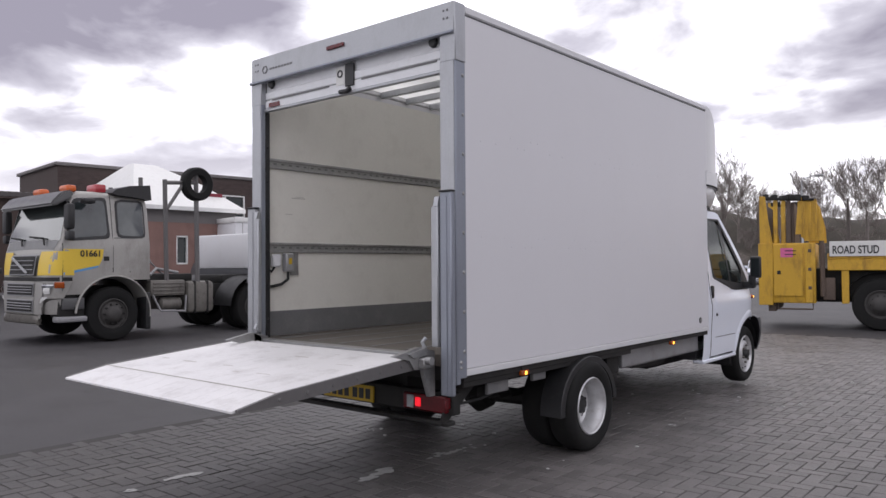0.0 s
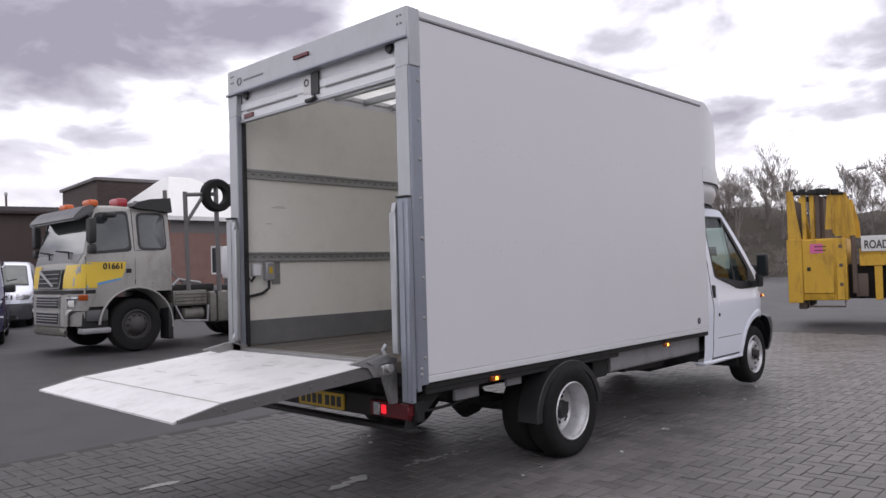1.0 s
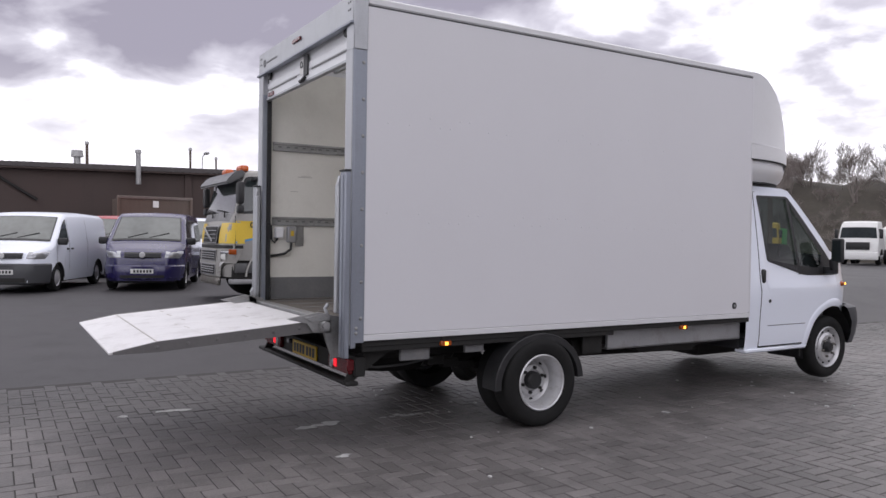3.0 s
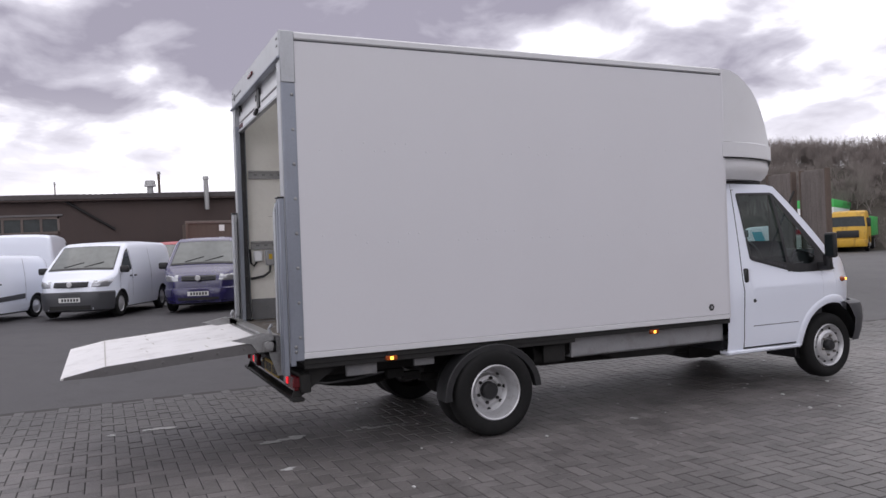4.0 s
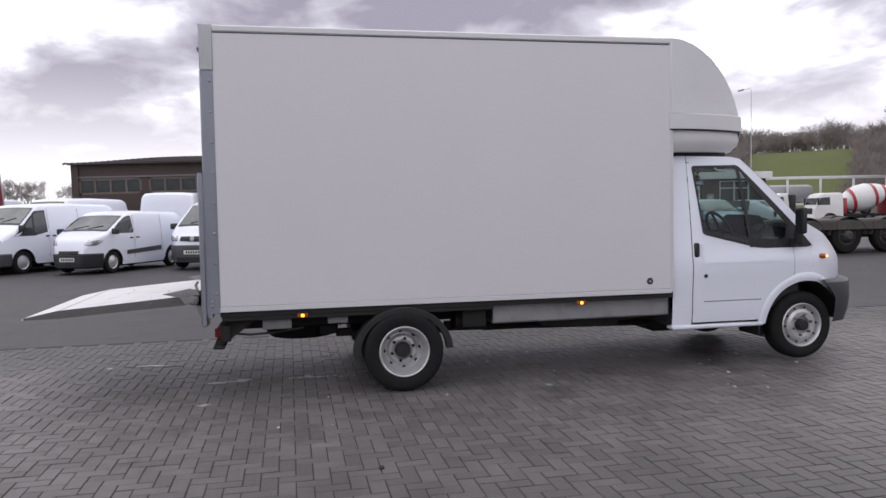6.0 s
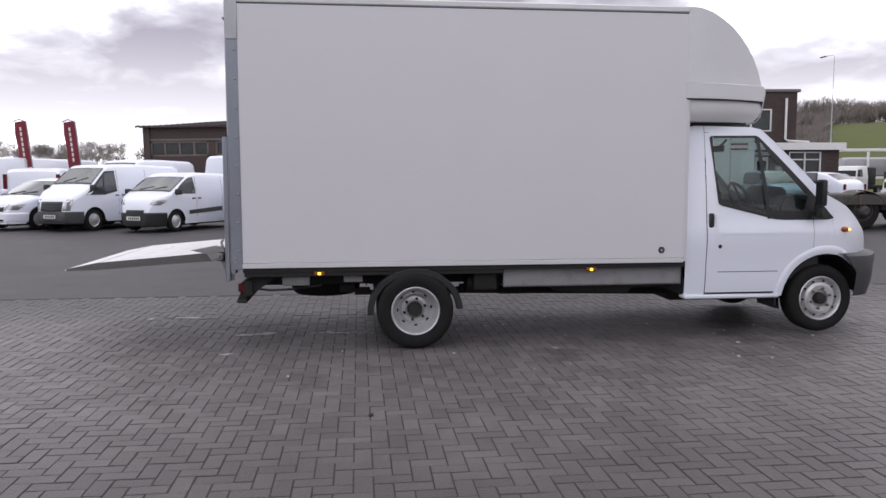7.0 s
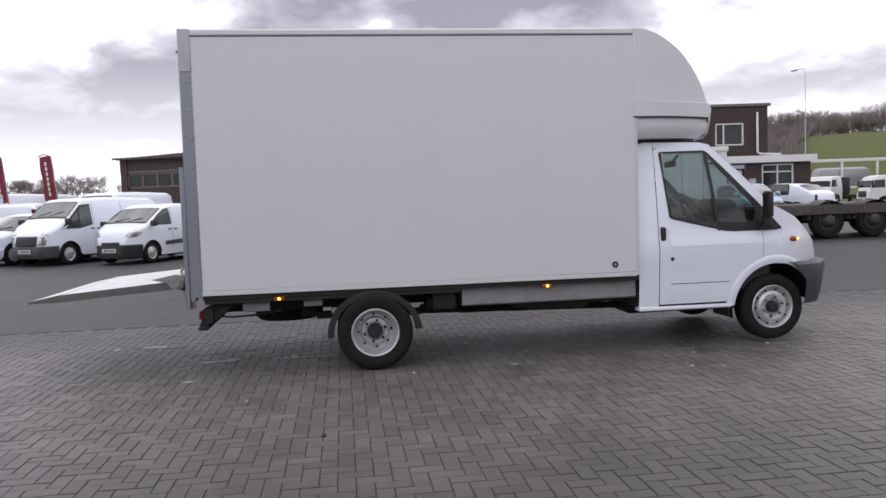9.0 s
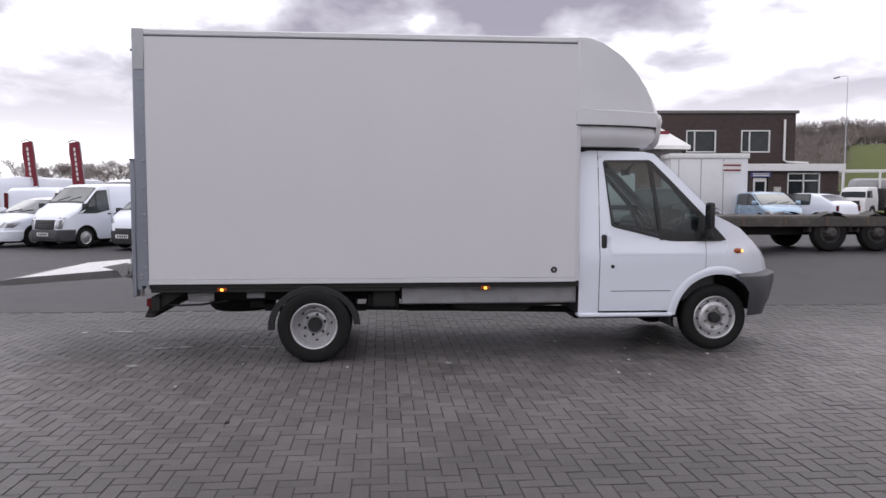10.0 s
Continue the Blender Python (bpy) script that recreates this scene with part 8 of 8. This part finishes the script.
def make_tree(i, x, y, z, scale, turn):
    t = thing("bare_tree", "bare winter tree on the bank", "tree", Matrix.LocRotScale((x, y, z), Euler((0, 0, turn)), (scale, scale, scale)), "trees on the bank")
    tr = tube(bmesh.new(), [(0, 0, -0.6), (0, 0, 0.8), (0.03, 0.02, 2.2), (0.0, 0.05, 3.6)], [0.20, 0.145, 0.125, 0.08], 8)
    part("trunk", tr, M_BARK, t)
    c = new("crown", TREES[i % 3])
    c.parent = t


def polar(deg, r):
    return r * math.cos(radians(deg)), r * math.sin(radians(deg))


rt = random.Random(8)
for k, (deg, r, z, s) in enumerate(((112.5, 68, 4.0, 1.0), (110.5, 66, 4.0, 0.95), (108.5, 70, 4.5, 1.15), (106.0, 68, 4.0, 0.85), (100.0, 66, 4.0, 1.1), (97.5, 68, 4.0, 1.25), (94.0, 66, 4.0, 1.3), (91.0, 70, 4.5, 1.0), (87.0, 66, 4.0, 1.2), (115.5, 72, 5.0, 1.1), (118.0, 70, 5.0, 1.0), (121.0, 74, 5.5, 0.95), (124.0, 76, 6.0, 0.7), (103.0, 70, 4.5, 1.0), (104.5, 64, 3.5, 0.7), (101.5, 64, 3.5, 0.75), (98.8, 64, 3.5, 0.8), (111.5, 72, 5.0, 0.9), (107.3, 66, 4.5, 0.8), (113.8, 70, 5.0, 0.9))):
    x, y = polar(deg, r)
    make_tree(k, x, y, z - 0.9, 0.9 * s, rt.uniform(0, 6))


def sapling(seed, depth):
    rnd = random.Random(seed)
    verts, faces = [], []
    branch(verts, faces, Vector((0, 0, 0)), Vector((rnd.uniform(-0.2, 0.2), rnd.uniform(-0.2, 0.2), 1)).normalized(), 0.40, 0.014, depth, rnd, 4, 0.0022, 1)
    return np.array(verts), faces


SAPLINGS = [sapling(100 + k, 4) for k in range(7)]
BUSHES = [sapling(200 + k, 3) for k in range(7)]


def woods(name, label, a0, a1, r0, r1, z0, h0, h1, n, seed, girth=1.0, kinds=None):
    """Massed bare trees and scrub, past counting."""
    rnd = random.Random(seed)
    verts, faces, count = [], [], 0
    for i in range(n):
        vs, fs = (kinds or SAPLINGS)[rnd.randrange(7)]
        r = rnd.uniform(r0, r1)
        deg = rnd.uniform(a0, a1)
        x, y = polar(deg, r)
        z = z0(deg, r) if callable(z0) else z0
        h = rnd.uniform(h0, h1)
        a = rnd.uniform(0, 6.28)
        rot = np.array(((math.cos(a), -math.sin(a), 0), (math.sin(a), math.cos(a), 0), (0, 0, 1)))
        verts.append(vs @ rot.T * (h * girth, h * girth, h) + (x, y, z - 0.4))
        faces.extend([tuple(v + count for v in f) for f in fs])
        count += len(vs)
    me = bpy.data.meshes.new(name)
    me.from_pydata(np.concatenate(verts).tolist(), [], faces)
    me.materials.append(M_TWIG)
    tagged(new(name, me), label, "woods", kind="stuff")


woods("bank_woods", "massed bare trees along the bank", 122, 134, 66, 86, bank_z, 2.2, 4.6, 290, 4, 0.9)
woods("bank_saplings", "thin bare saplings along the bank", 76, 123, 66, 86, bank_z, 1.2, 2.6, 130, 24, 1.2)
woods("scrub", "brown bare scrub on the bank", 62, 132, 60, 84, bank_z, 0.9, 2.4, 900, 14, 1.8, BUSHES)
woods("hill_woods", "dark bare woods along the hill top", 127, 153, 136, 158, hill_z, 4.0, 6.6, 235, 5, 1.2)
woods("hill_scrub", "dense bare scrub along the hill top", 122, 153, 134, 156, hill_z, 2.4, 5.0, 900, 15, 1.6, BUSHES)
woods("valley_scrub", "dense bare scrub on the hillside", 132, 137.8, 92, 136, hill_z, 1.5, 4.0, 420, 16, 1.5, BUSHES)
woods("hillside_scrub", "dense bare scrub behind the offices", 144.4, 152, 92, 136, hill_z, 2.0, 4.6, 420, 18, 1.5, BUSHES)
woods("far_woods", "far bare trees behind the sheds", 150, 215, 120, 160, 3.5, 3.0, 6.0, 260, 7, 1.4)
woods("far_scrub", "far hedges behind the sheds", 150, 215, 118, 150, 3.0, 1.2, 2.8, 420, 17, 2.2, BUSHES)


# ---- block paving ----
def make_paving():
    PX0, PX1, PY0, PY1 = -3.45, 8.6, -6.0, 12.5
    nx, ny = 26, 38
    base = grid(bmesh.new(), [[(PX0 + (PX1 - PX0) * i / nx, PY0 + (PY1 - PY0) * j / ny, ground_z(PX0 + (PX1 - PX0) * i / nx, PY0 + (PY1 - PY0) * j / ny) - 0.0045) for j in range(ny + 1)] for i in range(nx + 1)])
    bed = part("pavement", base, M_JOINT)
    tagged(bed, "grey block paving in herringbone bond", "pavement", kind="structure")
    L, W, J = 0.200, 0.100, 0.0040
    hl, hw, ch, top = L / 2 - J, W / 2 - J, 0.0022, 0.0

    def block(cx, cy, along, dz, tilt):
        a, b = (hl, hw) if along else (hw, hl)
        vs = []
        for sx, sy, z in ((1, 1, top), (1, 1, top - ch), (1, 1, -0.02)):
            ina = ch if z == top else 0.0
            for qx, qy in ((-1, -1), (1, -1), (1, 1), (-1, 1)):
                vs.append((cx + qx * (a - ina), cy + qy * (b - ina), z + dz + tilt[0] * qx * 0.001 + tilt[1] * qy * 0.001))
        return vs
    quads = [(0, 1, 2, 3)] + [(i, 4 + i, 4 + (i + 1) % 4, (i + 1) % 4) for i in range(4)] + [(4 + i, 8 + i, 8 + (i + 1) % 4, 4 + (i + 1) % 4) for i in range(4)]
    rnd = random.Random(12)
    spots = []
    # 90 degree herringbone: pairs stepping along the diagonal, on a unit of one block width
    n = 140
    for i in range(-n, n):
        for j in range(-n, n):
            k = (i - j) % 4
            x, y = W * i, W * j
            if k == 0:
                spots.append((x + W, y + W / 2, True))
            elif k == 3:
                spots.append((x + W / 2, y + W, False))
    verts, faces, near = [], [], []
    for x, y, along in spots:
        x, y = x + 2.0, y + 3.0
        if not (PX0 + 0.1 < x < PX1 - 0.1 and PY0 + 0.1 < y < PY1 - 0.1):
            continue
        dz, tilt = ground_z(x, y) + rnd.uniform(-0.0022, 0.0015), (rnd.uniform(-1, 1), rnd.uniform(-1, 1))
        if 1.95 < x < 3.05 and 0.6 < y < 5.6 and len(near) < 300:
            near.append((x, y, along, dz, tilt))
            continue
        o = len(verts)
        verts.extend(block(x, y, along, dz, tilt))
        faces.extend(tuple(o + v for v in q) for q in quads)
    me = bpy.data.meshes.new("paving_blocks")
    me.from_pydata(verts, [], faces)
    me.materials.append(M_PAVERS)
    rest = new("paving_blocks", me)
    rest.parent = bed
    tagged(rest, kind="stuff")
    shared = {}
    for along in (True, False):
        m2 = bpy.data.meshes.new("paving_block")
        m2.from_pydata(block(0, 0, along, 0, (0, 0)), [], quads)
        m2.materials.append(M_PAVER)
        shared[along] = m2
    for x, y, along, dz, tilt in near:
        ob = new("paving_block", shared[along])
        ob.parent = bed
        ob.location = (x, y, dz)
        ob.rotation_euler = (tilt[1] * 0.006, -tilt[0] * 0.006, 0)


make_paving()


# ---- marks and litter on the ground ----
def splash(x, y, length, width, seed):
    """A worn streak of dried lime, broken into ragged flakes."""
    rnd = random.Random(seed)
    bm = bmesh.new()
    n = max(5, int(length * 34))
    for b in range(n):
        cx, cy = x + rnd.gauss(0, 0.30) * width, y + rnd.uniform(-0.5, 0.5) * length
        r = width * rnd.uniform(0.14, 0.5)
        vs = [bm.verts.new((cx + r * rnd.uniform(0.5, 1.1) * math.cos(2 * math.pi * k / 9), cy + 1.6 * r * rnd.uniform(0.5, 1.2) * math.sin(2 * math.pi * k / 9), 0.0040 + 0.0001 * b)) for k in range(9)]
        bm.faces.new(vs)
    tagged(part("white_stain", bm, M_CHALK), "chalky white stain on the paving", "stain", "stains on the paving", "stuff")


for i, (x, y, l, w) in enumerate(((-0.78, 0.10, 0.36, 0.11), (-0.79, 0.80, 0.30, 0.07), (-0.77, 1.10, 0.20, 0.07), (-1.80, -0.75, 0.32, 0.09), (-1.75, -1.13, 0.07, 0.05), (0.05, -0.03, 0.10, 0.06), (0.15, 2.9, 0.05, 0.04), (-0.3, 4.6, 0.05, 0.04))):
    splash(x, y, l, w, i)
pb = bmesh.new()
addbox(pb, (1.875, 1.19, 0.0), (1.925, 1.22, 0.009), 0.003)
tagged(part("litter", pb, M_CHASSIS), "small dark piece of litter on the paving", "litter")
rnd = random.Random(31)
chips = bmesh.new()
for i in range(46):
    x, y, r = rnd.uniform(-1.9, 0.9), rnd.uniform(0.4, 6.5), rnd.uniform(0.006, 0.016)
    addbox(chips, (x - r, y - r * 0.8, 0.0), (x + r, y + r * 0.7, r * 0.8), 0.003)
tagged(part("gravel_chips", chips, M_CHALK), "pale gravel chips scattered under the van", "gravel", kind="stuff")
